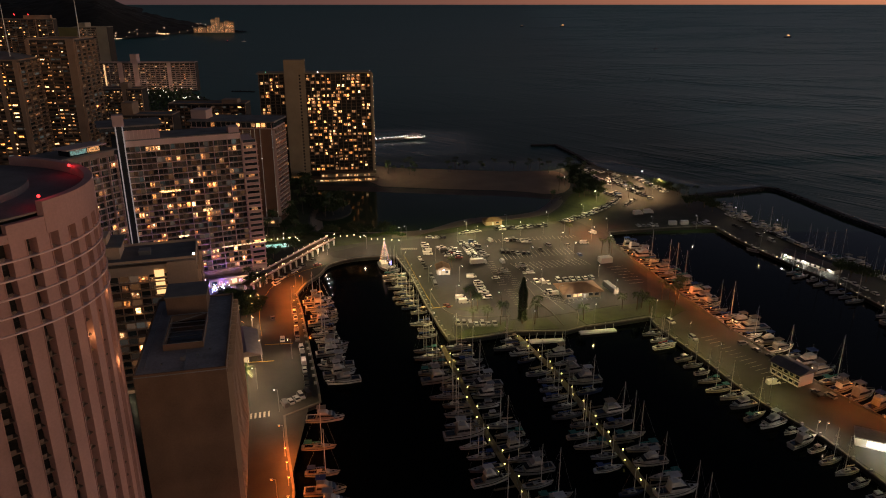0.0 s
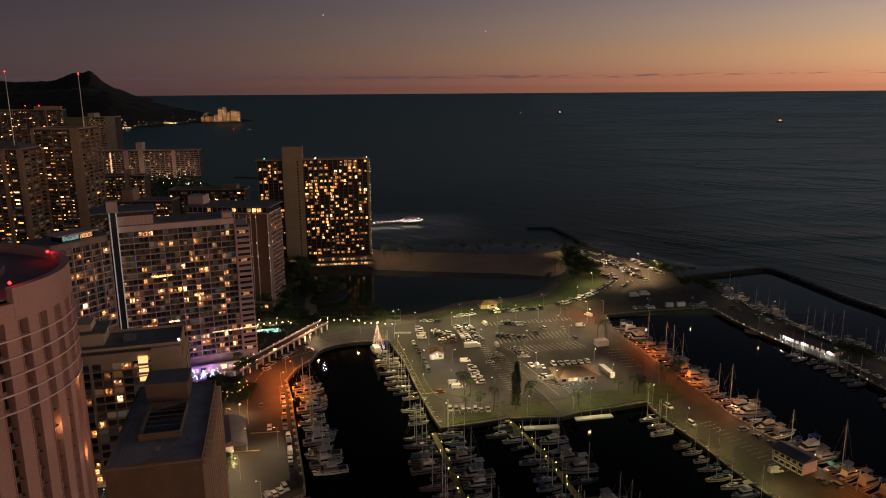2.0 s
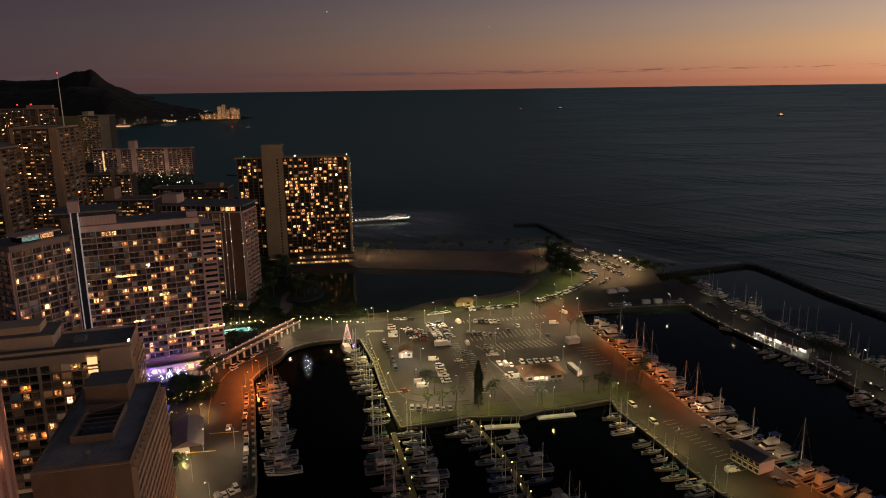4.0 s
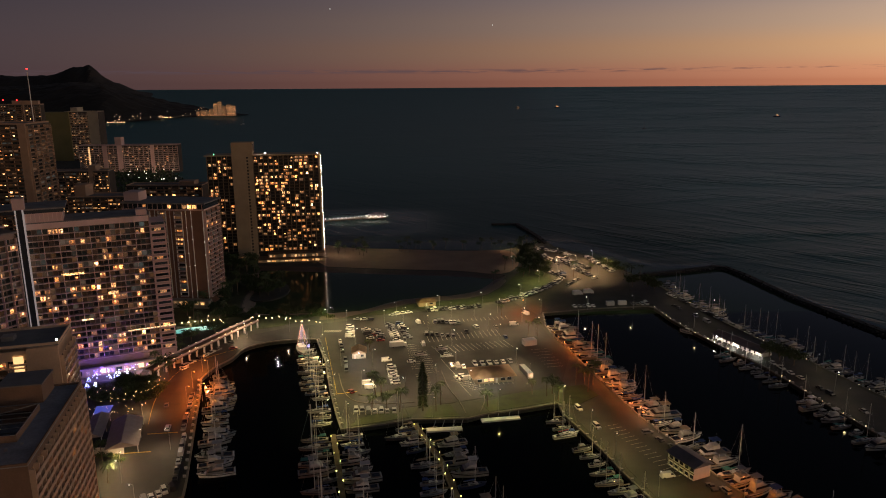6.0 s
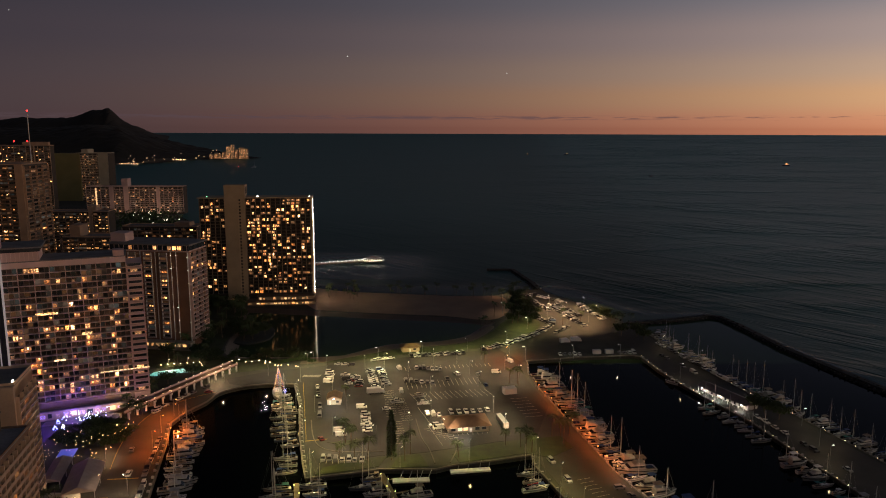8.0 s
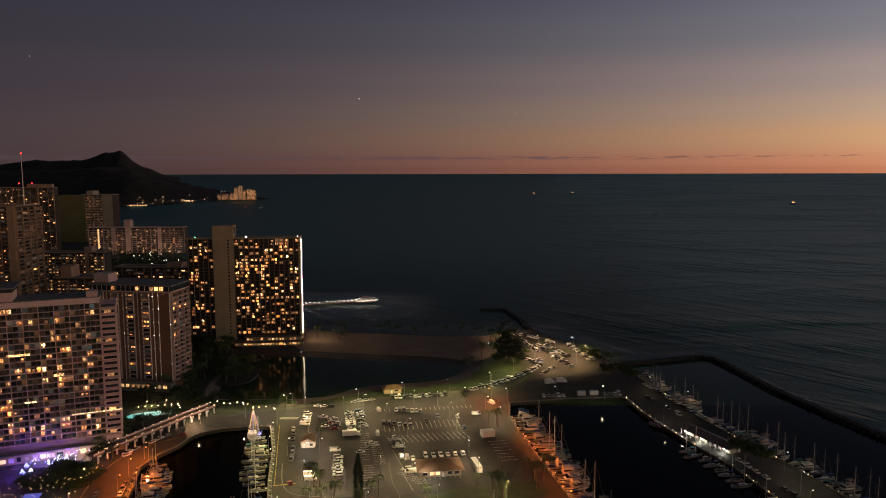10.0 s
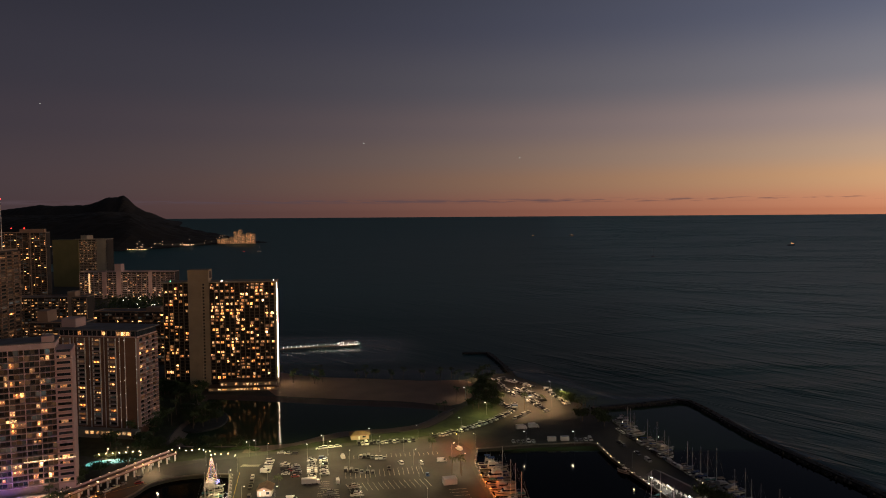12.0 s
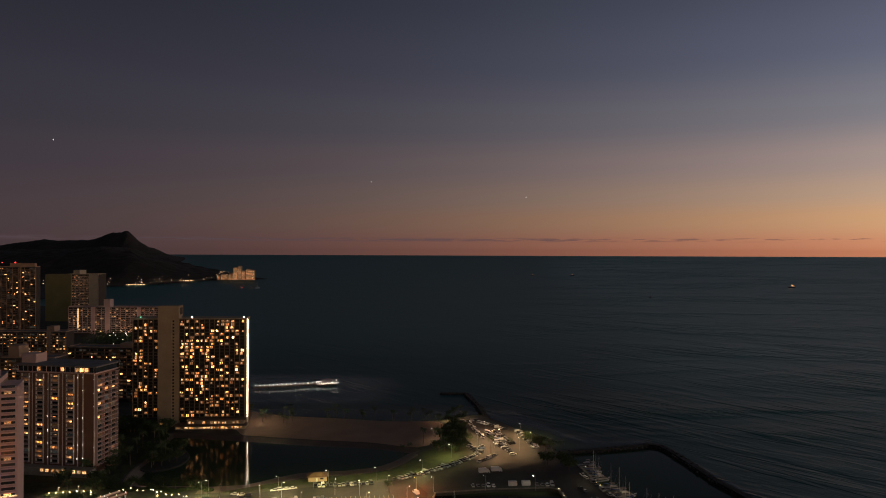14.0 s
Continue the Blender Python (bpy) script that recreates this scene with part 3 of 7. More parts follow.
# ---- buildings ----
# what shows in a lit room: the width and height of its glow, then its bright curtains and lamps (x0, z0, x1, z1), all in parts of the pane
ROOMS = (
    (1.5, 0.9, ((-0.5, 0.0, 0.1, 0.88),)),
    (1.2, 0.85, ((0.0, 0.1, 0.5, 0.8), (-0.45, 0.45, -0.2, 0.62))),
    (1.6, 0.9, ((-0.7, 0.5, -0.35, 0.75), (0.3, 0.45, 0.55, 0.7))),
    (1.0, 0.9, ((-0.5, 0.0, 0.5, 0.85),)),
    (1.8, 0.85, ((-0.2, 0.35, 0.25, 0.8),)),
    (0.9, 0.6, ((-0.15, 0.3, 0.2, 0.55),)),
    (1.4, 0.9, ((-0.65, 0.05, -0.3, 0.85), (0.25, 0.05, 0.6, 0.85))),
)


def lit_room(bright, w, h, room):
    """One lit room: a dim pane with brighter curtains or lamps in front of it."""
    bm = B()
    gw, gh, lamps = room
    box(bm, -w * gw / 2, -0.06, 0, w * gw / 2, 0.0, h * gh)
    for x0, z0, x1, z1 in lamps:
        n = len(bm.faces)
        box(bm, x0 * w, -0.1, z0 * h, x1 * w, -0.062, z1 * h)
        for f in list(bm.faces)[n:]:
            f.material_index = 1
    return mesh("lit_window", bm, [ROOM_DIM, bright])


def facade(root, W, z0, nf, fh, nb, lit, r, m=None, slab_mat=GREY_WALL, fin_mat=GREY_WALL, rail=True, slab_out=1.4, fin_w=0.3, pane=(0.82, 0.72), bright=0.15, every=1, rail_mat=RAIL_GLASS, u0=0.0, dark=True, lit_size=None, joined=False, panes=PANES):
    """A front of floors and bays: floor slabs, dividing fins, railings, a pane in every bay, some of them lit. m turns it to another side."""
    m = m or Matrix()
    bw = W / nb
    if slab_out > 0:
        bm = B()
        box(bm, u0, -slab_out, -0.13, u0 + W, 0.02, 0.13)
        if rail:
            n0 = len(bm.faces)
            if rail == "bar":
                box(bm, u0, -slab_out, 0.98, u0 + W, -slab_out + 0.06, 1.08)
                box(bm, u0, -slab_out, 0.5, u0 + W, -slab_out + 0.03, 0.54)
            else:
                box(bm, u0, -slab_out, 0.13, u0 + W, -slab_out + 0.07, 1.05)
            for f in list(bm.faces)[n0:]:
                f.material_index = 1
        sl = mesh("balcony", bm, [slab_mat, rail_mat])
        for k in range(nf):
            o = part("balcony", sl, None, root)
            o.matrix_basis = m @ pose(0, 0, z0 + k * fh)
    if fin_w:
        fin = boxmesh("dividing_fin", fin_mat, -fin_w / 2, -slab_out * 0.97 - 0.02, z0, fin_w / 2, 0.02, z0 + nf * fh)
        for k in range(0, nb + 1, every):
            o = part("dividing_fin", fin, None, root)
            o.matrix_basis = m @ pose(u0 + k * bw, 0, 0)
    pw, ph = bw * pane[0], fh * pane[1]
    lw = pw if lit_size is None else lit_size * bw
    sizes = [(w * lw, h * ph) for w, h in ((1.0, 0.9), (0.5, 0.85), (0.35, 0.55), (0.7, 0.5), (1.3, 0.85), (0.3, 0.35))]
    litmesh = [[lit_room(k, lw, ph, v) for v in ROOMS] for k in (WARM_WIN, WARM_WIN2)]
    far_lit = []
    bm = B()
    n = 0
    for k in range(nf):
        for j in range(nb):
            zz = z0 + k * fh + 0.2
            uu = u0 + (j + 0.5) * bw
            on = r.random() < lit and n < 290
            if on and joined:
                w, h = r.choice(sizes)
                far_lit.append((uu - w / 2, zz, uu + w / 2, zz + h))
            elif on:
                n += 1
                o = part("lit_window", r.choice(litmesh[r.random() < bright]), None, root)
                o.matrix_basis = m @ pose(uu + (pw - lw) / 2 * r.uniform(-1, 1), -0.03, zz)
            if dark:
                box(bm, uu - pw / 2, -0.03, zz, uu + pw / 2, 0.01, zz + ph, m)
    if far_lit:
        for k, glass in enumerate((WARM_WIN, WARM_WIN2, WARM_WIN)):
            lb = B()
            for a, c, d, e in far_lit[k::3]:
                box(lb, a, -0.12, c, d, -0.03, e, m)
            part("lit_glazing", lb, glass, root, kind="stuff")
    if dark:
        part("window_panes", bm, panes, root, kind="stuff")
    else:
        bm.free()


def block(name, root, material, *dims, label=""):
    bm = B()
    box(bm, *dims)
    return part(name, bm, material, root, label)


def side(W):
    """The pose of a front on the right-hand side of a block W wide: its bays run away from the viewer."""
    return pose(W, 0, 0, 0, 0, 90)


def roof_edge(root, W, D, z, h=1.0, t=0.4, material=GREY_WALL, roof=ROOF, over=0.0):
    block("roof", root, roof, -over, -over, z, W + over, D + over, z + 0.3)
    bm = B()
    for d in ((-over, -over, W + over, -over + t), (-over, D + over - t, W + over, D + over), (-over, -over + t, -over + t, D + over - t), (W + over - t, -over + t, W + over, D + over - t)):
        box(bm, d[0], d[1], z + 0.3, d[2], d[3], z + 0.3 + h)
    part("parapet", bm, material, root)


def light(kind, power, color, size=0.35, hood=False):
    """A bare bulb, or a hooded street lamp head that shines downwards."""
    d = bpy.data.lights.new(kind, "SPOT" if hood else "POINT")
    d.energy, d.color, d.shadow_soft_size = power, color, size
    if hood:
        d.spot_size, d.spot_blend = radians(168), 0.35
    return d


def gable(bm, W, D, z0, z1, over=0.5):
    vs = [bm.verts.new(p) for p in ((-over, -over, z0), (W + over, -over, z0), (W + over, D + over, z0), (-over, D + over, z0), (-over, D / 2, z1), (W + over, D / 2, z1))]
    for f in ((0, 1, 5, 4), (2, 3, 4, 5), (1, 2, 5), (3, 0, 4), (3, 2, 1, 0)):
        bm.faces.new([vs[k] for k in f])


def hipped(bm, W, D, z0, z1, over=0.8):
    h = D / 2
    vs = [bm.verts.new(p) for p in ((-over, -over, z0), (W + over, -over, z0), (W + over, D + over, z0), (-over, D + over, z0), (h, D / 2, z1), (W - h, D / 2, z1))]
    for f in ((0, 1, 5, 4), (1, 2, 5), (2, 3, 4, 5), (3, 0, 4), (3, 2, 1, 0)):
        bm.faces.new([vs[k] for k in f])


def rainbow_tower():
    root = thing("hotel_tower", pose(-121.3, 570.3, 0, 0, 0, 6), "beachfront hotel slab tower with lit rooms and a plain lift shaft", "hotel")
    W, D, z0, nf, fh = 86.5, 15, 9, 30, 2.57
    r = random.Random(3)
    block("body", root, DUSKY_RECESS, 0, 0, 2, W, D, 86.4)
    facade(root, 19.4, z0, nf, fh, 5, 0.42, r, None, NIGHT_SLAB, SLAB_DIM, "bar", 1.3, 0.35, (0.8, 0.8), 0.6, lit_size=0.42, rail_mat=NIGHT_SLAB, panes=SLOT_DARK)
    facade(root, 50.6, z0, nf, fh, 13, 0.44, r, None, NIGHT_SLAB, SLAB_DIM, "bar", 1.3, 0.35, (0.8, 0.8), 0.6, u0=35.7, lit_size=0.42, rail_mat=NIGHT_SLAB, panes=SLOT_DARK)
    block("lift_shaft", root, SLAB_WALL, 19.8, -3.2, 2, 30.2, 6, 88.5, label="plain beige lift shaft")
    block("stair_shaft", root, SLAB_WALL, 30.2, -1.8, 2, 35.4, 6, 88.5)
    sm = boxmesh("stair_window", GLASS, 30.8, -1.88, 0, 32.0, -1.79, 1.3)
    for k in range(nf):
        o = part("stair_window", sm, None, root)
        o.matrix_basis = pose(0, 0, z0 + 0.8 + k * fh)
    block("lift_house", root, SLAB_WALL, 19.8, -3.2, 88.5, 35.8, 9, 97, label="beige lift house on the roof")
    block("lift_house_louvre", root, DUSKY_RECESS, 35.8, 0, 90, 35.95, 7, 95.5)
    block("roof", root, SLAB_WALL, -1.6, -2.2, 86.4, W + 1.2, D + 1, 87.2, label="flat overhanging roof edge")
    block("end_wall", root, SLAB_WALL, W, -1.2, 2, W + 0.8, D, 86.4)
    # the lit stair strip of the end wall and a line of bulbs behind a fin, added to hide them head-on
    block("screen_fin", root, SLAB_WALL, W, -1.7, 2, W + 1.9, -1.2, 86.4)
    for k in range(nf):
        z = z0 + k * fh
        block("stair_light", root, STRIP, W + 0.82, 0.4, z + 0.1, W + 0.95, 6.2, z + fh - 0.25)
    bm = B()
    for k in range(nf):
        ball(bm, (W + 1.9, -1.8, z0 + k * fh), 0.13)
    part("edge_lights", bm, LAMP_WARM, root, "string of small dim edge lights", "stuff")
    bm = B()
    for k in range(nf * 2):
        ball(bm, (W + 1.6, 3.0, z0 + k * fh / 2), 0.32)
    part("edge_lights", bm, STRIP_BULB, root, "string of white edge lights", "stuff")
    for u in (6, 45.5, W - 0.5):
        bm = B()
        ball(bm, (u, -1.0, 88.0), 0.5 if u == 45.5 else 0.36)
        part("roof_light", bm, GREEN_LAMP if u < 10 else FLOOD if u == 45.5 else LAMP_WHITE, root)
    flood = light("roof_flood_light", 12000, (1.0, 0.97, 0.9), 0.5, True)
    flood.spot_size, flood.spot_blend = radians(50), 0.4
    lamp = new("flood_lamp", flood)
    top = root.matrix_basis @ Vector((45.5, -1.7, 88.0))
    lamp.matrix_basis = look(top, (-25, 375, 0))
    # terraces of the restaurant at the foot, open fronts of many widths under flat roofs
    block("podium", root, SLAB_WALL, 36, -13, 2, W + 3, 0, 4.6)
    block("podium_roof", root, ROOF_TAN, 35, -14, 4.6, W + 4, -1.8, 5.0)
    block("upper_terrace", root, SLAB_WALL, 44, -8, 5.0, W + 1, -0.6, 7.9)
    block("upper_roof", root, ROOF_TAN, 43, -9, 7.9, W + 2, -1.5, 8.3)
    u = 37.0
    while u < W + 1:
        w = r.uniform(0.8, 3.4)
        if r.random() < 0.72:
            block("podium_window", root, LOBBY, u, -13.1, 2.5 + r.uniform(0, 0.5), u + w, -13.0, 3.6 + r.uniform(0, 0.8))
        u += w + r.uniform(0.5, 1.6)
    u = 45.0
    while u < W - 1:
        w = r.uniform(0.6, 2.6)
        if r.random() < 0.62:
            block("podium_window", root, LOBBY, u, -8.1, 5.4, u + w, -8.0, 6.3 + r.uniform(0, 1.2))
        u += w + r.uniform(0.6, 2.2)
    for u, w in ((2, 5), (9, 2.5), (22, 4), (27, 4.5)):
        block("podium_window", root, LOBBY, u, -3.5, 4.2, u + w, -3.3, 5.0)
    block("garden_hall", root, SLAB_WALL, -2, -3.3, 2, 36, 0, 6.2)


def ilikai():
    root = thing("hotel_tower", pose(-134.2, 330.2, 0, 0, 0, 23.9), "large pale balconied hotel with a tall mast column", "hotel")
    W, D, z0, nf, fh = 61.8, 20, 10, 23, 2.9
    r = random.Random(11)
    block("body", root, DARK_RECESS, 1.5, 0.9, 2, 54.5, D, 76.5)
    facade(root, 53, z0, nf, fh, 24, 0.17, r, pose(0, 0.9, 0), GREY_WALL, GREY_WALL, "bar", 1.7, 0.24, (0.92, 0.78), 0.45, 3, u0=1.5, lit_size=0.7, rail_mat=HAZY_RAIL)
    block("end_block", root, PINK_WALL, 54.5, -1.2, 2, W, D, 75)
    em = boxmesh("end_window", GLASS, 55.3, -1.28, 0, 61.2, -1.19, 1.25)
    lm = boxmesh("lit_window", WARM_WIN, 56.5, -1.32, 0, 59.5, -1.28, 1.25)
    eb = boxmesh("end_balcony", PINK_WALL, 54.6, -2.2, 0, W + 0.3, -1.2, 0.2)
    for k in range(nf):
        o = part("end_window", em, None, root)
        o.matrix_basis = pose(0, 0, z0 + 0.8 + k * fh)
        o = part("end_balcony", eb, None, root)
        o.matrix_basis = pose(0, 0, z0 + k * fh)
        if r.random() < 0.3:
            o = part("lit_window", lm, None, root)
            o.matrix_basis = pose(0, 0, z0 + 0.8 + k * fh)
    block("top_band", root, GREY_WALL, 1.5, 0.2, 76.6, 54.5, D, 79.3)
    block("roof", root, ROOF, 1, 0, 79.3, 55, D, 79.8)
    block("roof_block", root, PINK_WALL, 1.5, 0.4, 79.8, 17.5, D - 3, 84.2, label="tall panelled roof block")
    pm = boxmesh("panel_joint", GREY_WALL, -0.1, 0.25, 79.9, 0.1, 0.4, 84)
    for k in range(9):
        o = part("panel_joint", pm, None, root)
        o.matrix_basis = pose(2.5 + k * 1.8, 0, 0)
    block("restaurant_roof", root, ROOF, -9, -1.5, 86, 19, D, 86.7, label="wide flat restaurant roof")
    block("restaurant_window", root, GLASS, -8, -0.2, 84.2, 18, D - 2, 86)
    block("roof_rail", root, PINK_WALL, 49, 0, 79.8, 54, 6, 82.6)
    # mast column with a dark glass slot; bright edges glow for light falling on them
    block("mast_column", root, GLASS, -1.0, -2.6, 8, 1.4, 0.5, 88)
    for u in (-1.5, 1.4):
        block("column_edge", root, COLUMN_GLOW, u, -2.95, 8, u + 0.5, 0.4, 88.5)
    block("column_cap", root, PINK_WALL, -2.2, -3.2, 86.7, 2.6, 2, 91.8)
    # the two long lit decks and two short ones: glow put on the edges
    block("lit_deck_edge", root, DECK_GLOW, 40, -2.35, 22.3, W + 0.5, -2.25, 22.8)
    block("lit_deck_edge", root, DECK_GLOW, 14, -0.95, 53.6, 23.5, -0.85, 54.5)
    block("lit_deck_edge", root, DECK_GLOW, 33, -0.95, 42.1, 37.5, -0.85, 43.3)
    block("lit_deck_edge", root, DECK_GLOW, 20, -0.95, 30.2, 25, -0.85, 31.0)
    # podium
    block("podium", root, TAN_WALL, -6, -4, 2, W + 2, 0, 6.4)
    block("podium_roof", root, ROOF, -7, -4.6, 6.4, W + 3, -2.0, 6.8)
    for k in range(16):
        w = r.uniform(1.4, 3.0)
        block("podium_window", root, (LOBBY, PURPLE_WIN, LOUNGE, PURPLE_WIN, GLASS)[k % 5], 2 + k * 3.4, -4.15, 3.2, 2 + w + k * 3.4, -4.0, 5.0 + 0.5 * r.random())
    # the second wing runs towards the viewer
    turn = pose(-1.6, 1.0, 0, 0, 0, 36.5)
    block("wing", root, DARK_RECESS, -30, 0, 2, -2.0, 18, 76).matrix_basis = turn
    facade(root, 28, z0, nf - 1, fh, 12, 0.14, r, turn @ pose(-30, 0, 0), GREY_WALL, GREY_WALL, "bar", 1.6, 0.25, (0.86, 0.75), 0.3, 2, lit_size=0.7, rail_mat=TEAL_RAIL)
    facade(root, 18, z0, nf - 1, fh, 4, 0.1, r, turn @ pose(-30, 18, 0, 0, 0, -90), PINK_WALL, PINK_WALL, True, 1.0, 1.2, (0.6, 0.6), 0.3, 1, lit_size=0.5)
    block("wing_roof", root, ROOF, -31, -1.5, 76, -1.0, 19, 76.6).matrix_basis = turn
    block("roof_lounge", root, GLASS, -24, 0.5, 76.6, -8, 8, 79.4).matrix_basis = turn
    block("roof_lounge_light", root, LOBBY, -15, 0.35, 77, -9, 0.5, 79).matrix_basis = turn
    block("roof_lounge_light", root, TEAL_GLOW, -23.5, 0.35, 77, -15.6, 0.5, 79, label="teal-lit lounge glazing").matrix_basis = turn
    block("roof_lounge_roof", root, PINK_WALL, -26, -1, 79.4, -6, 9, 80).matrix_basis = turn


def kalia_tower():
    root = thing("hotel_tower", pose(-140.5, 456.8, 0, 0, 0, -7.4), "brown banded hotel tower with white edge lines and rounded balconies", "hotel")
    W, D, z0, nf, fh = 52, 21, 8, 20, 2.78
    r = random.Random(5)
    block("body", root, BROWN_WALL, 0, 0, 2, W, D, 65)
    for u0, w in ((2, 5), (12, 5), (22.5, 5), (33, 5)):
        # flat panel in the shaded tone stands for the recess
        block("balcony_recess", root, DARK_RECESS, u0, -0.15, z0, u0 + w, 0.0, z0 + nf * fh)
        facade(root, w, z0, nf, fh, 1, 0.35, r, pose(u0, -0.15, 0), GREY_WALL, WHITE, True, 1.0, 0.3, (0.8, 0.75), 0.3, lit_size=0.5)
    lm = boxmesh("edge_line", WHITE, -0.18, -0.5, 5, 0.18, 0, 65)
    for u in (9, 20, 30, 40.5, 44, W - 0.3):
        o = part("edge_line", lm, None, root)
        o.matrix_basis = pose(u, 0, 0)
    facade(root, D, z0, nf, fh, 3, 0.12, r, side(W), PINK_WALL, PINK_WALL, True, 1.9, 0.3, (0.8, 0.72), 0.2, lit_size=0.5)
    block("crown_glazing", root, GLASS, -0.5, -1.0, 65.2, W + 1, D, 68.6)
    cm = boxmesh("crown_post", PINK_WALL, -0.15, -1.15, 65, 0.15, -0.9, 68.6)
    for k in range(17):
        o = part("crown_post", cm, None, root)
        o.matrix_basis = pose(k * W / 16, 0, 0)
    wm = boxmesh("lit_window", WARM_WIN, -1.2, -1.06, 65.6, 1.2, -1.0, 68)
    for k in range(14):
        if r.random() < 0.25:
            o = part("lit_window", wm, None, root)
            o.matrix_basis = pose(4 + k * 3.3, 0, 0)
    block("crown_band", root, PINK_WALL, -1, -1.4, 64.4, W + 1.4, D + 1, 65.2)
    block("roof", root, ROOF, -2, -2.4, 68.6, W + 2.4, D + 2, 69.4, label="flat overhanging grey roof")
    block("lift_house", root, PINK_WALL, -2, 4, 69.4, 8, 14, 75)
    bm = B()
    for u in (20, 40.5, 44, W - 0.3):
        for k in range(7):
            ball(bm, (u, -0.7, 10 + k * 8.4 + (u % 3)), 0.11)
    part("edge_lights", bm, LAMP_WHITE, root, "small white lights along the edges", "stuff")
    block("podium", root, BEIGE_WALL, -4, -7, 2, W + 2, -1.2, 7)
    for k in range(9):
        block("podium_window", root, LOBBY, 20 + k * 3.6, -7.1, 4.6, 22.2 + k * 3.6, -7.0, 6.4)


SLOT_LIGHT = bpy.data.lights.new("slot_lamp_light", "POINT")
SLOT_LIGHT.energy, SLOT_LIGHT.color, SLOT_LIGHT.shadow_soft_size = 130, (1.0, 0.5, 0.18), 0.3


SILL = mat("pale_curved_sill", (0.8, 0.57, 0.53), 0.8, 0, 0.12, 0.2, 2.0)
# ledge colour darkened for the shade inside the slots
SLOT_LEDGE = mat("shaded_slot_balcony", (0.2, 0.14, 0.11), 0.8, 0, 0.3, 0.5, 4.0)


def round_tower():
    root = thing("hotel_tower", pose(0, 0, 0), "pink curved hotel tower with vertical window slots and red roof lights", "hotel")
    C, RX, RY = Vector((-104.0, 140)), 40.0, 32.0
    def P(a, k=0.0):
        return C + Vector(((RX + k) * math.cos(a), (RY + k) * math.sin(a)))
    arc = [radians(-75 + 150 * i / 60) for i in range(61)]
    def ringwall(k0, k1, z0, z1, i0=0, i1=60):
        bm = B()
        rows = [[bm.verts.new((*P(a, k), z)) for a in arc[i0:i1 + 1]] for k, z in ((k0, z0), (k1, z0), (k1, z1), (k0, z1))]
        for j in range(4):
            for i in range(i1 - i0):
                bm.faces.new((rows[j][i], rows[j][i + 1], rows[(j + 1) % 4][i + 1], rows[(j + 1) % 4][i]))
        for i in (0, i1 - i0):
            bm.faces.new([r_[i] for r_ in rows])
        return bm
    top = 106.0
    bm = B()
    slab(bm, [[tuple(P(a, -2.0)) for a in arc] + [(-118, 172), (-118, 108)]], 2, top - 6.5)
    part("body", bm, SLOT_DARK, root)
    part("parapet", ringwall(-1.4, 0.2, top - 6.3, top, 22, 60), ROSY_WALL, root, "tall smooth pink parapet")
    part("parapet", ringwall(-1.4, 0.1, top - 6.3, top - 2.9, 17, 22), ROSY_WALL, root)
    part("parapet", ringwall(-1.4, 0.0, top - 6.3, top - 4.6, 0, 17), ROSY_WALL, root)
    bm = B()
    slab(bm, [[tuple(P(a, -1.4)) for a in arc] + [(-116, 171), (-116, 109)]], top - 2.4, top - 2.0)
    part("roof", bm, ROOF, root)
    # broad piers between narrow window slots
    step, FIRST = radians(150) / 18, radians(-74.1)
    for i in range(18):
        a0, a1 = FIRST + i * step, FIRST + (i + 0.6) * step
        bm = B()
        n, lip = 5, 0.05 * (a1 - a0)
        outer = [(a0, 0.24), (a0 + lip, 0.24)] + [(a0 + lip + (a1 - a0 - 2 * lip) * j / n, 0.0) for j in range(n + 1)] + [(a1 - lip, 0.24), (a1, 0.24)]
        inner = [(a0 + (a1 - a0) * j / n, -2.0) for j in range(n, -1, -1)]
        vs = [[bm.verts.new((*P(a, k), z)) for a, k in outer + inner] for z in (2, top - 6.3)]
        for j in range(len(vs[0])):
            bm.faces.new((vs[0][j], vs[0][(j + 1) % len(vs[0])], vs[1][(j + 1) % len(vs[0])], vs[1][j]))
        part("pier", bm, ROSY_WALL, root)
    for k in range(5):
        z = top - 9.8 - k * 3.5
        part("curved_balcony_edge", ringwall(-1.6, 0.5, z, z + 0.3), SILL, root)
    # small balconies in the slots, one to a floor
    for i in range(18):
        a = FIRST + (i + 0.8) * step
        w = (P(a + 0.19 * step) - P(a - 0.19 * step)).length / 2
        t = Matrix.Translation((*P(a, -2.0), 0)) @ Matrix.Rotation(math.atan2(P(a, 1).y - P(a).y, P(a, 1).x - P(a).x), 4, "Z")
        bm = B()
        for f in range(27):
            z = 5 + f * 3.5
            box(bm, 0, -w, z, 1.7, w, z + 0.22, t)
            vs = [bm.verts.new(t @ Vector(p)) for p in ((1.5, -w, z + 0.2), (1.65, -w, z + 1.2), (1.65, w * 0.1, z + 1.2), (1.5, w * 0.1, z + 0.2))]
            bm.faces.new(vs)
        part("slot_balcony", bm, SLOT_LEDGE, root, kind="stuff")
    # lamps in a few slots throw warm light on the pier edges
    for z, i in ((82, 9), (70, 11), (75, 7), (64, 9), (60, 12), (88, 12)):
        a = FIRST + (i + 0.8) * step
        q = P(a, 0.6)
        new("lamp_light", SLOT_LIGHT).location = (*q, z)
        bm = B()
        ball(bm, (*P(a, -0.6), z), 0.2)
        part("slot_lamp", bm, LAMP_WARM, root)
    r = random.Random(2)
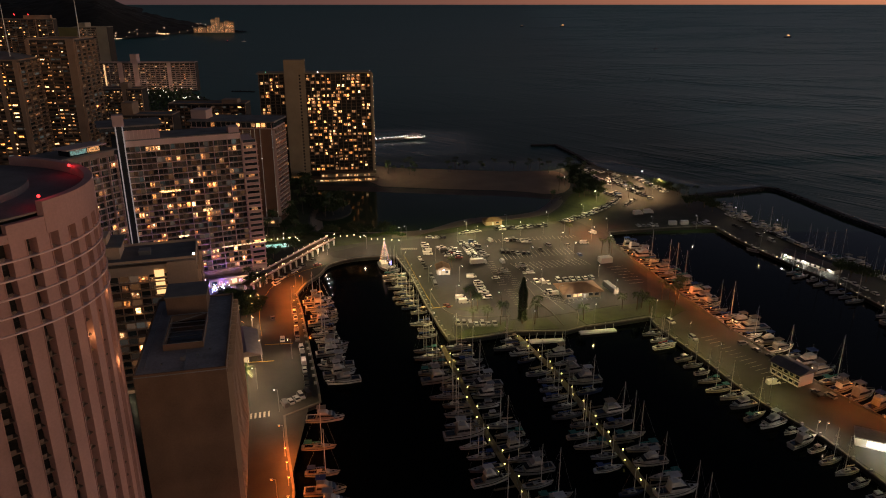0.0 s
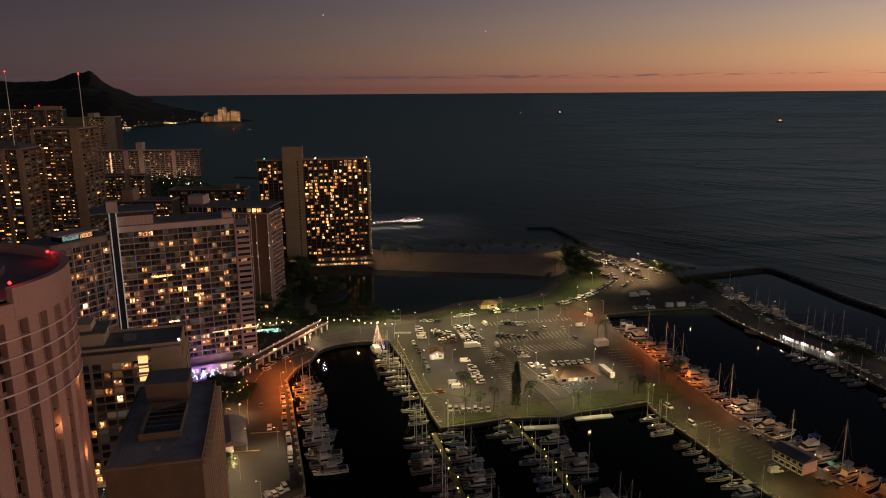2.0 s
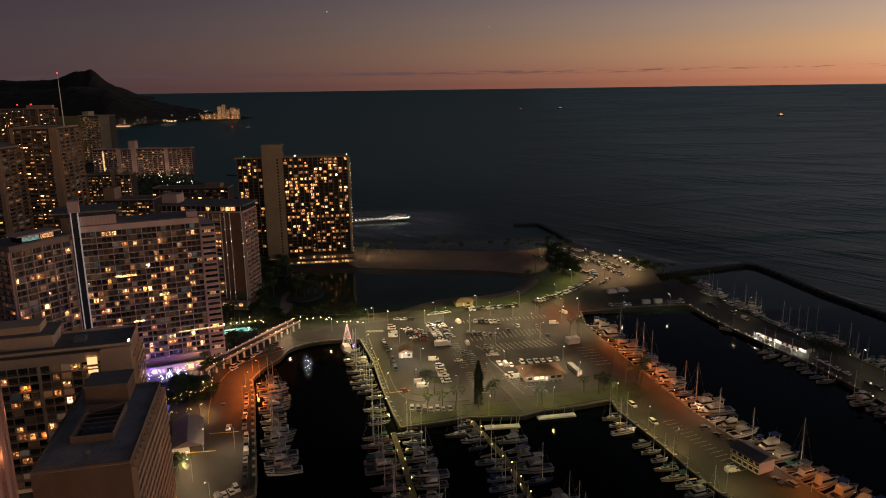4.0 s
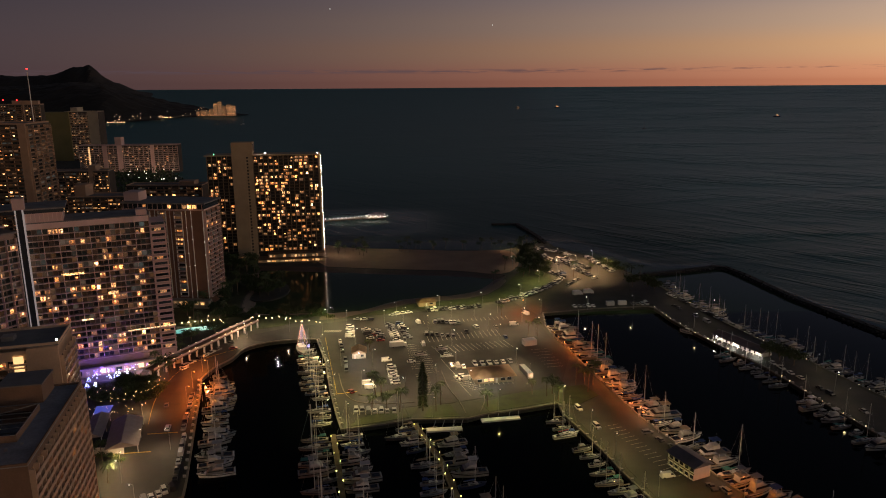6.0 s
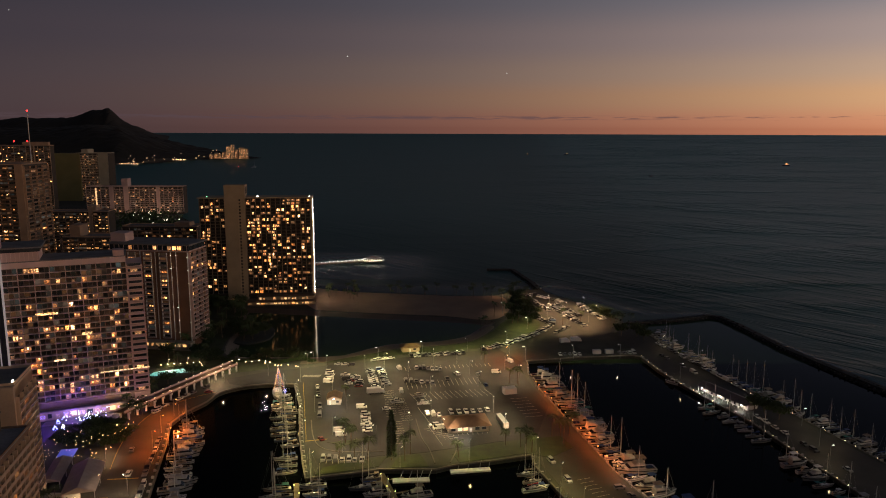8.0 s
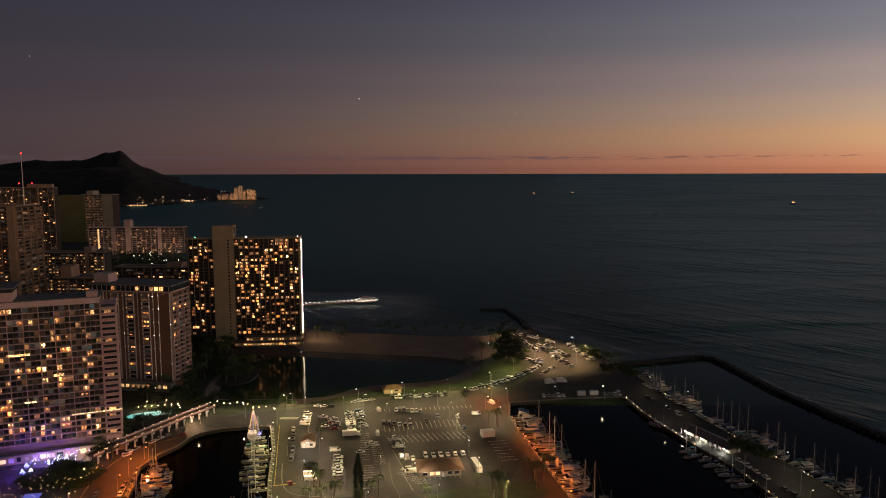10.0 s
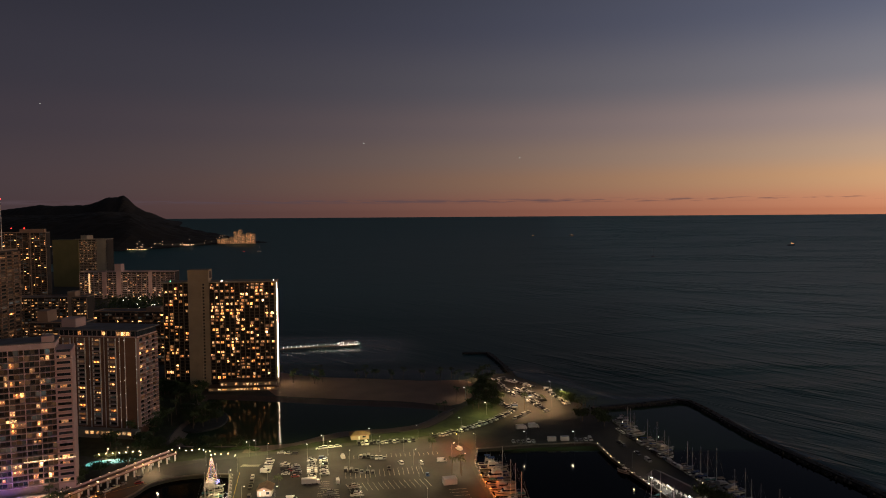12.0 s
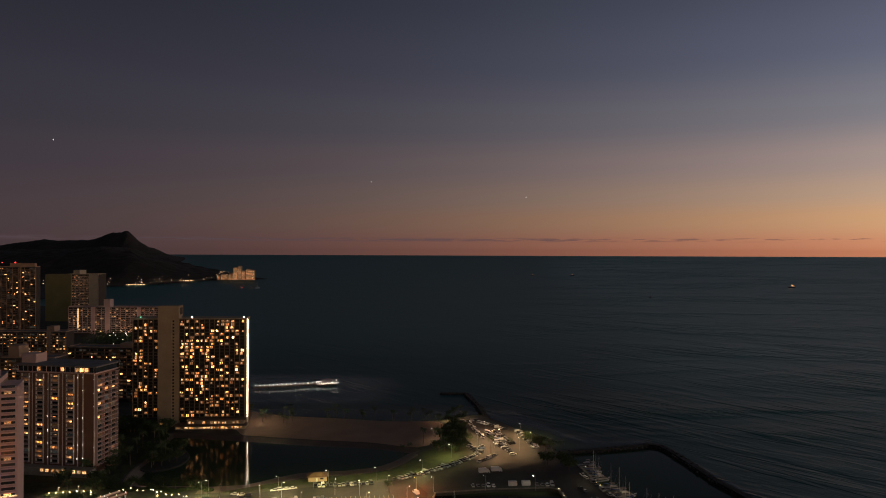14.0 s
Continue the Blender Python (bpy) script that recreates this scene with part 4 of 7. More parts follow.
    for f in range(26):
        bm = B()
        for i in range(18):
            a = FIRST + (i + 0.8) * step
            d = P(a, -1.9)
            t = Matrix.Translation((*d, 0)) @ Matrix.Rotation(a, 4, "Z")
            z = 4 + f * 3.5
            if z < top - 10:
                box(bm, 0, -1.4, z + 0.5, 0.1, 1.4, z + 2.9, t)
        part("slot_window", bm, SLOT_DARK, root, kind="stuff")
    for f, i in ((18, 9), (15, 11), (21, 8), (12, 10), (10, 12), (16, 13), (8, 11)):
        bm = B()
        a = FIRST + (i + 0.8) * step
        t = Matrix.Translation((*P(a, -1.6), 0)) @ Matrix.Rotation(a, 4, "Z")
        box(bm, 0, -1.2, 4 + f * 3.5 + 0.4, 0.1, 1.2, 4 + f * 3.5 + 2.6, t)
        part("lit_window", bm, WARM_WIN, root)
    # roof plant house and warning lights
    bm = B()
    slab(bm, [[tuple(Vector((-90, 140)) + Vector((13 * math.cos(a), 17 * math.sin(a)))) for a in [2 * math.pi * j / 28 for j in range(28)]]], top - 2.0, top - 0.5)
    part("plant_house", bm, ROOF, root)
    for p in ((-68.3, 132.1), (-74.8, 159)):
        bm = B()
        tube(bm, (*p, top - 3.6), (*p, top - 0.1), 0.05)
        part("light_pole", bm, METAL, root)
        bm = B()
        ball(bm, (*p, top + 0.2), 0.36)
        part("warning_light", bm, RED_LAMP, root, "red aircraft warning light on a pole")
        red = bpy.data.lights.new("warning_light", "POINT")
        red.energy, red.color, red.shadow_soft_size = 160, (1, 0.03, 0.05), 0.4
        new("warning_light_glow", red).location = (*p, top + 0.8)


BLUE_ROOF = mat("blue_grey_roof_membrane", (0.25, 0.26, 0.28), 0.7, 0, 0.4, 0.15, 1.2, 0.3)
BLOCK_WALL = mat("weathered_brown_stucco", (0.2, 0.125, 0.085), 0.85, 0, 0.35, 0.09, 2.0, 0.1)


def brown_block():
    root = thing("apartment_block", pose(-70, 163, 0, 0, 0, 11.8), "plain tan apartment block with a grey roof and a roof well", "apartment block")
    W, D, top = 23.2, 51.5, 49
    r = random.Random(9)
    block("body", root, BLOCK_WALL, 0, 0, 2, W, D, top)
    roof_edge(root, W, D, top, 0.6, 0.35, BLOCK_WALL, BLUE_ROOF)
    facade(root, D - 1, 5, 15, 2.85, 15, 0.06, r, side(W) @ pose(0.5, 0, 0), TAN_WALL, TAN_WALL, True, 1.4, 0.5, (0.8, 0.75), 0.2, rail_mat=TAN_WALL)
    # the roof well: four walls round an open louvred pit
    bm = B()
    u0, v0, u1, v1 = 5.8, 14, 16.5, 34
    for d in ((u0, v0, u1, v0 + 0.4), (u0, v1 - 0.4, u1, v1), (u0, v0 + 0.4, u0 + 0.4, v1 - 0.4), (u1 - 0.4, v0 + 0.4, u1, v1 - 0.4)):
        box(bm, d[0], d[1], top + 0.3, d[2], d[3], top + 2.2)
    part("well_wall", bm, BLOCK_WALL, root, "tan wall round the roof well")
    bm = B()
    for p, q in (((u0, v0), (u0, v1)), ((u0, v1), (u1, v1)), ((u1, v1), (u1, v0)), ((u0 + 0.4, v1 - 6), (u1 - 0.4, v1 - 0.4)), ((u0, v0), (u1, v0))):
        tube(bm, (*p, top + 2.3), (*q, top + 2.3), 0.1, 0.1, 5)
    part("well_rail", bm, METAL, root, "pale steel rail and brace over the well")
    block("well_floor", root, GLASS, u0 + 0.4, v0 + 0.4, top + 0.32, u1 - 0.4, v1 - 0.4, top + 0.4)
    for k in range(4):
        block("louvre", root, METAL, u0 + 0.4, v0 + 7 + k * 3.2, top + 1.0, u1 - 0.4, v0 + 7.25 + k * 3.2, top + 1.2)
    block("penthouse", root, BLOCK_WALL, 4, 39, top + 0.3, 16, 50, top + 6)
    block("penthouse_roof", root, ROOF, 3.7, 38.7, top + 6, 16.3, 50.3, top + 6.4)
    for u, v, s in ((11, 7, 1.2), (15, 9, 0.7), (6, 6, 0.5), (18, 12, 0.6)):
        block("roof_vent", root, METAL, u, v, top + 0.3, u + s, v + s, top + 0.3 + s)
    block("roof_pipe", root, METAL, 12, 1.5, top + 0.35, 12.15, 13.5, top + 0.5)
    block("roof_pipe", root, METAL, 2, 4, top + 0.35, 2.12, 44, top + 0.5)


MID_WALL = mat("warm_tan_stucco", (0.62, 0.44, 0.31), 0.85, 0, 0.18, 0.1, 2.0, 0.1)


def mid_hotel():
    root = thing("hotel", pose(-77, 243.5, 0, 0, 0, 15) @ pose(-70, 0, 0), "tan mid-rise hotel with balconies and a rooftop plant floor", "hotel")
    W, D, top = 70, 20.5, 52
    r = random.Random(21)
    block("body", root, MID_WALL, 0, 0, 2, W, D, top)
    facade(root, 60, 4, 15, 3.0, 18, 0.16, r, None, MID_WALL, MID_WALL, "bar", 1.2, 0.9, (0.88, 0.78), 0.4, 6, u0=0, lit_size=0.5, rail_mat=RAIL)
    for k in range(3):
        block("lit_lounge", root, LOUNGE, 55.4, -0.5, 41.0 + k * 3.3, 58.6, -0.4, 43.6 + k * 3.3, label="lamplit stair lounge window")
        block("lounge_floor", root, MID_WALL, 54.8, -1.3, 40.4 + k * 3.3, 59.4, -0.2, 41.0 + k * 3.3)
    block("corner_pier", root, MID_WALL, 60, -1.3, 2, W, D, top + 1)
    facade(root, D, 4, 15, 3.0, 4, 0.08, r, side(W), MID_WALL, MID_WALL, True, 1.3, 0.4, (0.8, 0.75), 0.2)
    roof_edge(root, W, D, top + 1, 0.9, 0.4, MID_WALL)
    block("plant_floor", root, MID_WALL, 8, 6, top + 1.3, 44, D - 2, top + 6)
    block("plant_roof", root, ROOF, 7, 5, top + 6, 45, D - 1, top + 6.5)
    block("plant_house", root, MID_WALL, 22, 8, top + 6.5, 40, D - 3, top + 9)
    block("roof_tank", root, METAL, 50, 8, top + 1.3, 54, 12, top + 3)
    block("roof_light", root, LAMP_WHITE, W - 1, 1, top + 2.2, W - 0.5, 1.5, top + 2.9)


def plain_tower(name, label, x, y, h, W, D, top, nf, nb, lit, seed, wall=BEIGE_WALL, side_bays=0, piers=(), lit_size=0.6, cap=None, bright=0.35, slab_out=1.0, sidelit=None):
    """A distant tower: body, balconied front, wide piers, a lift house."""
    root = thing(name, pose(x, y, 0, 0, 0, h), label, "tower block", "distant towers")
    r = random.Random(seed)
    fh = (top - 6) / nf
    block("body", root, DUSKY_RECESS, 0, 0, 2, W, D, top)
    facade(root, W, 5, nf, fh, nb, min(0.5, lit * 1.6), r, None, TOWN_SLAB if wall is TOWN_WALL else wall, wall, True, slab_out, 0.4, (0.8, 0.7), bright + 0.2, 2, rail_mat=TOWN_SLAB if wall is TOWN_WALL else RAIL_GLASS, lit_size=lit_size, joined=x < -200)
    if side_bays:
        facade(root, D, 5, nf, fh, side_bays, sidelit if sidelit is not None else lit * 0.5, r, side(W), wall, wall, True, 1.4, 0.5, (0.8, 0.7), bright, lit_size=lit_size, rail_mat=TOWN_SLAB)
    for u0, u1 in piers:
        block("pier", root, wall, u0, -slab_out - 0.4, 2, u1, 2, top + 0.5)
    roof_edge(root, W, D, top, 0.9, 0.4, wall)
    if cap:
        block("lift_house", root, wall, cap[0], 3, top + 0.3, cap[1], D - 3, top + cap[2])
    return root


LAMP_WHITE = glow("white_lamp_glass", (1.0, 0.92, 0.75), 14.0)
LAMP_WARM = glow("warm_lamp_glass", (1.0, 0.7, 0.36), 9.0)
LAMP_ORANGE = glow("orange_lamp_glass", (1.0, 0.42, 0.1), 10.0)
GREEN_LAMP = glow("green_lamp_glass", (0.2, 1.0, 0.5), 5.0)
RED_LAMP = glow("red_lamp_glass", (1.0, 0.02, 0.02), 5.0)
# emission added to plain column edges to stand for light on them
COLUMN_GLOW = glow("glowing_column_edge", (1.0, 0.85, 0.8), 0.2)
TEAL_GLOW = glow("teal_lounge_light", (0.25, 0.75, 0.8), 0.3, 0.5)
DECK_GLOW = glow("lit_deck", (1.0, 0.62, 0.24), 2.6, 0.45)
FLOOD = glow("roof_flood_lamp", (1.0, 0.97, 0.9), 40.0)
LOBBY = glow("lamplit_lobby", (1.0, 0.52, 0.18), 1.1, 0.7)
LOUNGE = glow("lamplit_lounge", (1.0, 0.6, 0.24), 1.3)
PURPLE_WIN = glow("purple_party_light", (0.5, 0.25, 1.0), 0.9, 0.5)

rainbow_tower()
ilikai()
kalia_tower()
round_tower()
brown_block()
mid_hotel()
plain_tower("tower_block", "tall beige tower block with many lit rooms and a roof mast", -294, 570, 0, 36, 35, 112, 36, 9, 0.3, 31, TOWN_WALL, 4, ((0, 2.5), (30, 36)), sidelit=0.05)
TB = plain_tower("tower_block", "tall tower block with lit rooms and a low hipped roof", -336, 540, 0, 49, 28, 99, 32, 10, 0.24, 32, TOWN_WALL, 3, ((34, 37), (46, 49)))
bm = B()
hipped(bm, 49, 28, 100.2, 105, 0.6)
part("hipped_roof", bm, ROOF, TB, "dark low hipped roof")
plain_tower("tower_block", "tall glass-fronted tower with red roof lights", -650, 1140, 0, 104, 12, 112, 34, 22, 0.09, 33, TOWN_WALL, 0, ((78, 80),), 0.5, (60, 100, 6))
OL = plain_tower("tower_block", "olive tower block with one plain wall and one lit side", -625, 1372, 0, 60, 30, 92, 28, 15, 0.32, 34, BEIGE_WALL, 0, ((42, 60),), 0.4, (10, 22, 8), bright=0.5, slab_out=0.4)
block("plain_wall", OL, OLIVE_WALL, -42, -3, 2, 8, 25, 92, label="windowless olive wall")
SL = plain_tower("hotel_slab", "long low beachfront hotel slab with stair towers", -507, 1165, 2, 155, 20, 46, 13, 40, 0.19, 35, PINK_WALL, 0, ((37, 44), (60, 68), (112, 118)), 0.6, (56, 66, 13), 0.3)
block("stair_light", SL, LOBBY, 15, -1.6, 12, 17.5, -1.4, 44)
plain_tower("hotel_slab", "long low hotel with rows of lit rooms", -225, 662, -2, 70, 18, 51, 15, 20, 0.12, 36, TOWN_WALL, 0, (), 0.6, (48, 62, 4), 0.4)
plain_tower("hotel_slab", "mid-rise hotel with a lift tower and lit balconies", -392, 765, 3, 104, 18, 52, 15, 28, 0.28, 37, TOWN_WALL, 0, ((84, 88),), 0.5, (82, 90, 6))
plain_tower("hotel_slab", "stepped low hotel block with lit upper floors", -249, 602, 0, 47, 20, 50, 14, 14, 0.5, 38, TOWN_WALL, 0, (), 0.8, (5, 14, 10), 0.3)
plain_tower("hotel_slab", "low beige hotel wing near the lagoon", -215, 610, 0, 40, 14, 30, 9, 12, 0.2, 39, TOWN_WALL)


# ---- lamps ----
POWER = 1.0
LOT_LIGHT = light("car_park_lamp_light", 7700 * POWER, (1.0, 0.72, 0.37), hood=True)
DIM_LIGHT = light("dim_lamp_light", 1000 * POWER, (1.0, 0.84, 0.58), hood=True)
GREEN_LIGHT = light("yellow_green_lamp_light", 4300 * POWER, (1.0, 0.78, 0.26), hood=True)
LAWN_LIGHT = light("lawn_lamp_light", 7200 * POWER, (0.95, 0.85, 0.32), hood=True)
FAR_LIGHT = light("outer_mole_lamp_light", 750 * POWER, (1.0, 0.76, 0.42), hood=True)
ORANGE_LIGHT = light("sodium_lamp_light", 18000 * POWER, (1.0, 0.2, 0.028), hood=True)
MOLE_ORANGE = light("mole_sodium_lamp_light", 3600 * POWER, (1.0, 0.24, 0.03), hood=True)
JUNCTION_ORANGE = light("junction_sodium_lamp_light", 13000 * POWER, (1.0, 0.2, 0.028), hood=True)
HEAD_LIGHT = light("headland_lamp_light", 12000 * POWER, (1.0, 0.62, 0.3), hood=True)
WHITE_LIGHT = light("white_lamp_light", 1100 * POWER, (1.0, 0.95, 0.85))


def lamp_post(h, glass, label, arm=1.2):
    root = thing("street_lamp", Matrix(), label, "street lamp", "street lamps")
    bm = B()
    tube(bm, (0, 0, 0), (0, 0, h), 0.11, 0.07, 8)
    part("pole", bm, METAL, root)
    bm = B()
    tube(bm, (0, 0, h), (arm, 0, h + 0.25), 0.05, 0.05, 6)
    part("arm", bm, METAL, root)
    bm = B()
    box(bm, arm - 0.3, -0.22, h + 0.2, arm + 0.5, 0.22, h + 0.38)
    head = part("head", bm, METAL, root)
    bm = B()
    ball(bm, (arm + 0.1, 0, h + 0.12), 0.24, 2)
    part("lamp_glass", bm, glass, head)
    return root


LOT_LAMP = lamp_post(8.8, LAMP_WHITE, "grey car park lamp post with a lit white head")
ORANGE_LAMP = lamp_post(8.4, LAMP_ORANGE, "grey street lamp post with an orange sodium head")
SMALL_LAMP = lamp_post(4.6, LAMP_WARM, "short lamp post with a warm white head", 0.3)


def stand(proto, x, y, turn, lamp, z=2.05, h=8.6, arm=1.2):
    ob = copy_thing(proto, pose(x, y, z, 0, 0, turn))
    if lamp:
        c, s = math.cos(radians(turn)), math.sin(radians(turn))
        new("lamp_light", lamp).location = (x + c * (arm + 0.1), y + s * (arm + 0.1), z + h - 0.45)
    return ob


LOT = [(-7.5, 388), (4, 407), (26, 409), (37, 413), (21, 318), (40, 376), (42, 309), (65, 373), (66, 338), (87, 399), (91, 381), (97, 345), (101, 324), (71, 316), (66, 420), (95, 428), (80, 420), (108, 410), (114, 392), (52, 396), (12, 376), (56, 325), (24, 345), (28, 300)]
for x, y in LOT:
    stand(LOT_LAMP, x, y, rng.choice((0, 90, 180, 270)), LOT_LIGHT)
for x, y in ((-1.5, 346), (8.5, 313), (9, 285), (54, 286), (83, 293), (18, 281), (112, 296), (-5, 366), (3, 330), (119, 272), (124, 252), (132, 224), (150, 180)):
    stand(LOT_LAMP, x, y, 60, GREEN_LIGHT)
for x, y in ((-8, 412), (32.5, 424), (59, 437), (87, 444), (113.5, 460), (131, 496)):
    stand(LOT_LAMP, x, y, 200, LAWN_LIGHT)
for x, y in ((117, 539), (-5, 415), (152, 431), (181, 432), (122, 427)):
    stand(LOT_LAMP, x, y, 200, DIM_LIGHT)
for x, y in ((132.5, 602), (156, 561), (182, 554), (188, 530), (166, 538), (149, 524), (178, 515), (160, 502)):
    stand(LOT_LAMP, x, y, 120, HEAD_LIGHT)
for x, y in ((206, 395), (235, 290), (250, 230), (226, 420), (243, 330), (212, 450), (240, 308), (256, 262)):
    stand(LOT_LAMP, x, y, 20, FAR_LIGHT)
for x, y, a in ((-55.5, 334, 180), (-41, 200, 180), (-38, 172, 180), (112, 427, 180), (161, 222, 200), (168, 208, 200)):
    stand(ORANGE_LAMP, x, y, a, ORANGE_LIGHT if x < -50 else JUNCTION_ORANGE if y > 400 else MOLE_ORANGE, h=8.2)
for x, y in ((-57.5, 320), (-59, 340), (-54.6, 303)):
    new("lamp_light", ORANGE_LIGHT).location = (x, y, 10.5)
    copy_thing(ORANGE_LAMP, pose(x - 1.3, y, 2.05))
# hidden lamp posts added to brighten the mid-rise hotel's front
for x, y in ((-102, 226), (-88, 229), (-116, 222)):
    stand(SMALL_LAMP, x, y, 90, DIM_LIGHT, h=4.6, arm=0.3)
ROAD_LIGHT = light("road_lamp_light", 4600 * POWER, (1.0, 0.7, 0.4), hood=True)
YARD_LIGHT = light("yard_lamp_light", 3600 * POWER, (1.0, 0.6, 0.3), hood=True)
for x, y in ((-46.8, 222), (-49, 262), (-58, 238), (-50, 388), (-28, 398)):
    stand(LOT_LAMP, x, y, 180, ROAD_LIGHT)
for x, y in ((-64.5, 252), (-70, 236), (-72, 293), (-78.5, 318), (-80, 341), (-71, 362), (-55, 386), (-90, 412), (-80, 415)):
    stand(SMALL_LAMP, x, y, 0, YARD_LIGHT, h=4.6, arm=0.3)
for p in (LOT_LAMP, ORANGE_LAMP, SMALL_LAMP):
    p.location = {LOT_LAMP: (8, 345, 2.05), ORANGE_LAMP: (-50, 306, 2.05), SMALL_LAMP: (-64, 270, 2.05)}[p]
new("lamp_light", DIM_LIGHT).location = (9.3, 345, 10)
new("lamp_light", MOLE_ORANGE).location = (-48.7, 306, 10)


# low sodium bollard lamps along the outer quay of the mole
BOLLARD = lamp_post(2.9, LAMP_ORANGE, "low quay lamp with an orange globe", 0.05)
BOLLARD_LIGHT = light("bollard_lamp_light", 1250 * POWER, (1.0, 0.2, 0.03), 0.3)
QUAY_SODIUM = light("quay_sodium_lamp_light", 1900 * POWER, (1.0, 0.2, 0.03), 0.3)
QUAY_BOLLARDS = ((-39.9, 195), (-38, 187.5), (-36.2, 180), (-34.8, 171), (-33.8, 161))
BOLLARD.location = (122.5, 382, 2.3)
for k in range(11):
    x, y = 123.4 + 2.0 * k, 376 - 9.4 * k
    copy_thing(BOLLARD, pose(x, y, 2.3))
    new("lamp_light", BOLLARD_LIGHT).location = (x + 0.6, y, 4.6)


for x, y in QUAY_BOLLARDS:
    copy_thing(BOLLARD, pose(x, y, 2.3))
    new("lamp_light", QUAY_SODIUM).location = (x + 0.6, y, 5.0)
WARM_BOLLARD = light("warm_bollard_light", 1300 * POWER, (1.0, 0.62, 0.34), 0.3)
for x, y in ((143.5, 284), (147.5, 270), (151.5, 256), (156.5, 240)):
    copy_thing(SMALL_LAMP, pose(x - 1.2, y, 2.05))
    new("lamp_light", WARM_BOLLARD).location = (x + 1.2, y, 6.2)
# small lights along the edges of the outer mole
bm = B()
for line in (FAR_MOLE_IN, FAR_MOLE_OUT):
    for p, q in zip(line, line[1:]):
        n = max(1, int((Vector(q) - Vector(p)).length / 5))
        for k in range(n):
            x, y = p[0] + (q[0] - p[0]) * k / n, p[1] + (q[1] - p[1]) * k / n
            if k % 3 != 1:
                ball(bm, (x, y, 2.5), 0.18)
single("quay_lights", bm, LAMP_WARM, "row of small quay edge lights on the outer mole", "quay lights", kind="stuff")


# ---- boats ----
GELCOAT = mat("white_gelcoat", (0.46, 0.445, 0.43), 0.35, 0, 0.3, 0.5, 4.0, rnd=0.6)
CREAM_HULL = mat("cream_gelcoat", (0.42, 0.36, 0.28), 0.4, 0, 0.15, 0.5, 4.0, rnd=0.25)
NAVY_HULL = mat("navy_hull_paint", (0.03, 0.045, 0.1), 0.3, 0, 0.15, 0.5, 4.0)
GREY_HULL = mat("dull_grey_hull_paint", (0.24, 0.23, 0.22), 0.5, 0, 0.35, 0.5, 4.0, rnd=0.5)
TEAK = mat("teak_deck", (0.22, 0.155, 0.1), 0.7, 0, 0.3, 0.5, 8.0)
ALLOY = mat("mast_alloy", (0.75, 0.73, 0.7), 0.5, 0.1, 0.1, 0.5, 5.0)
COVERS = {"blue": mat("blue_canvas", (0.03, 0.07, 0.22), 0.9, 0, 0.2, 1.0, 8.0), "red": mat("red_canvas", (0.4, 0.03, 0.03), 0.9, 0, 0.2, 1.0, 8.0), "green": mat("teal_canvas", (0.03, 0.16, 0.15), 0.9, 0, 0.2, 1.0, 8.0), "tan": mat("tan_canvas", (0.34, 0.26, 0.18), 0.9, 0, 0.2, 1.0, 8.0)}
DARK_GLASS = mat("smoked_glass", (0.02, 0.02, 0.025), 0.1, 0, 0.1)


def hull_mesh(bm, L, W, H, flare=1.25, stern=0.6, stripe=False):
    """Lofted hull from stern to stem with a raked bow, closed by its deck."""
    rows = []
    n = 9
    for i in range(n + 1):
        s = i / n
        half = W / 2 * (stern + (1 - stern) * min(1, s / 0.35)) if s < 0.35 else W / 2 * max(0.02, 1 - ((s - 0.35) / 0.65) ** 1.9)
        sheer = H * (1 + 0.35 * max(0, s - 0.3) ** 2 * 2)
        x = -L / 2 + L * s
        low = x - (0.08 * L * s * s)
        mid = [(x + (low - x) * f, half * (1 + (1 / flare - 1) * f), sheer + (0.05 - sheer) * f) for f in (0.0, 0.2, 0.42, 1.0)]
        rows.append([bm.verts.new(p) for p in [(a, -b, c) for a, b, c in mid] + [(low, 0, -0.45)] + mid[::-1]])
    for a, b in zip(rows, rows[1:]):
        for k in range(8):
            f = bm.faces.new((a[k], a[k + 1], b[k + 1], b[k]))
            if stripe and k in (1, 6):
                f.material_index = 1
        bm.faces.new((a[8], a[0], b[0], b[8]))
    bm.faces.new(rows[0][::-1])
    bm.faces.new(rows[-1])
    bmesh.ops.recalc_face_normals(bm, faces=bm.faces)


def cabin_mesh(bm, x0, x1, w, z0, z1, rake=0.6, taper=0.85):
    vs = [bm.verts.new(p) for p in ((x0, -w / 2, z0), (x1, -w / 2, z0), (x1, w / 2, z0), (x0, w / 2, z0), (x0 + rake * 0.3, -w / 2 * taper, z1), (x1 - rake, -w / 2 * taper, z1), (x1 - rake, w / 2 * taper, z1), (x0 + rake * 0.3, w / 2 * taper, z1))]
    for f in ((4, 5, 6, 7), (0, 1, 5, 4), (1, 2, 6, 5), (2, 3, 7, 6), (3, 0, 4, 7)):
        bm.faces.new([vs[k] for k in f])


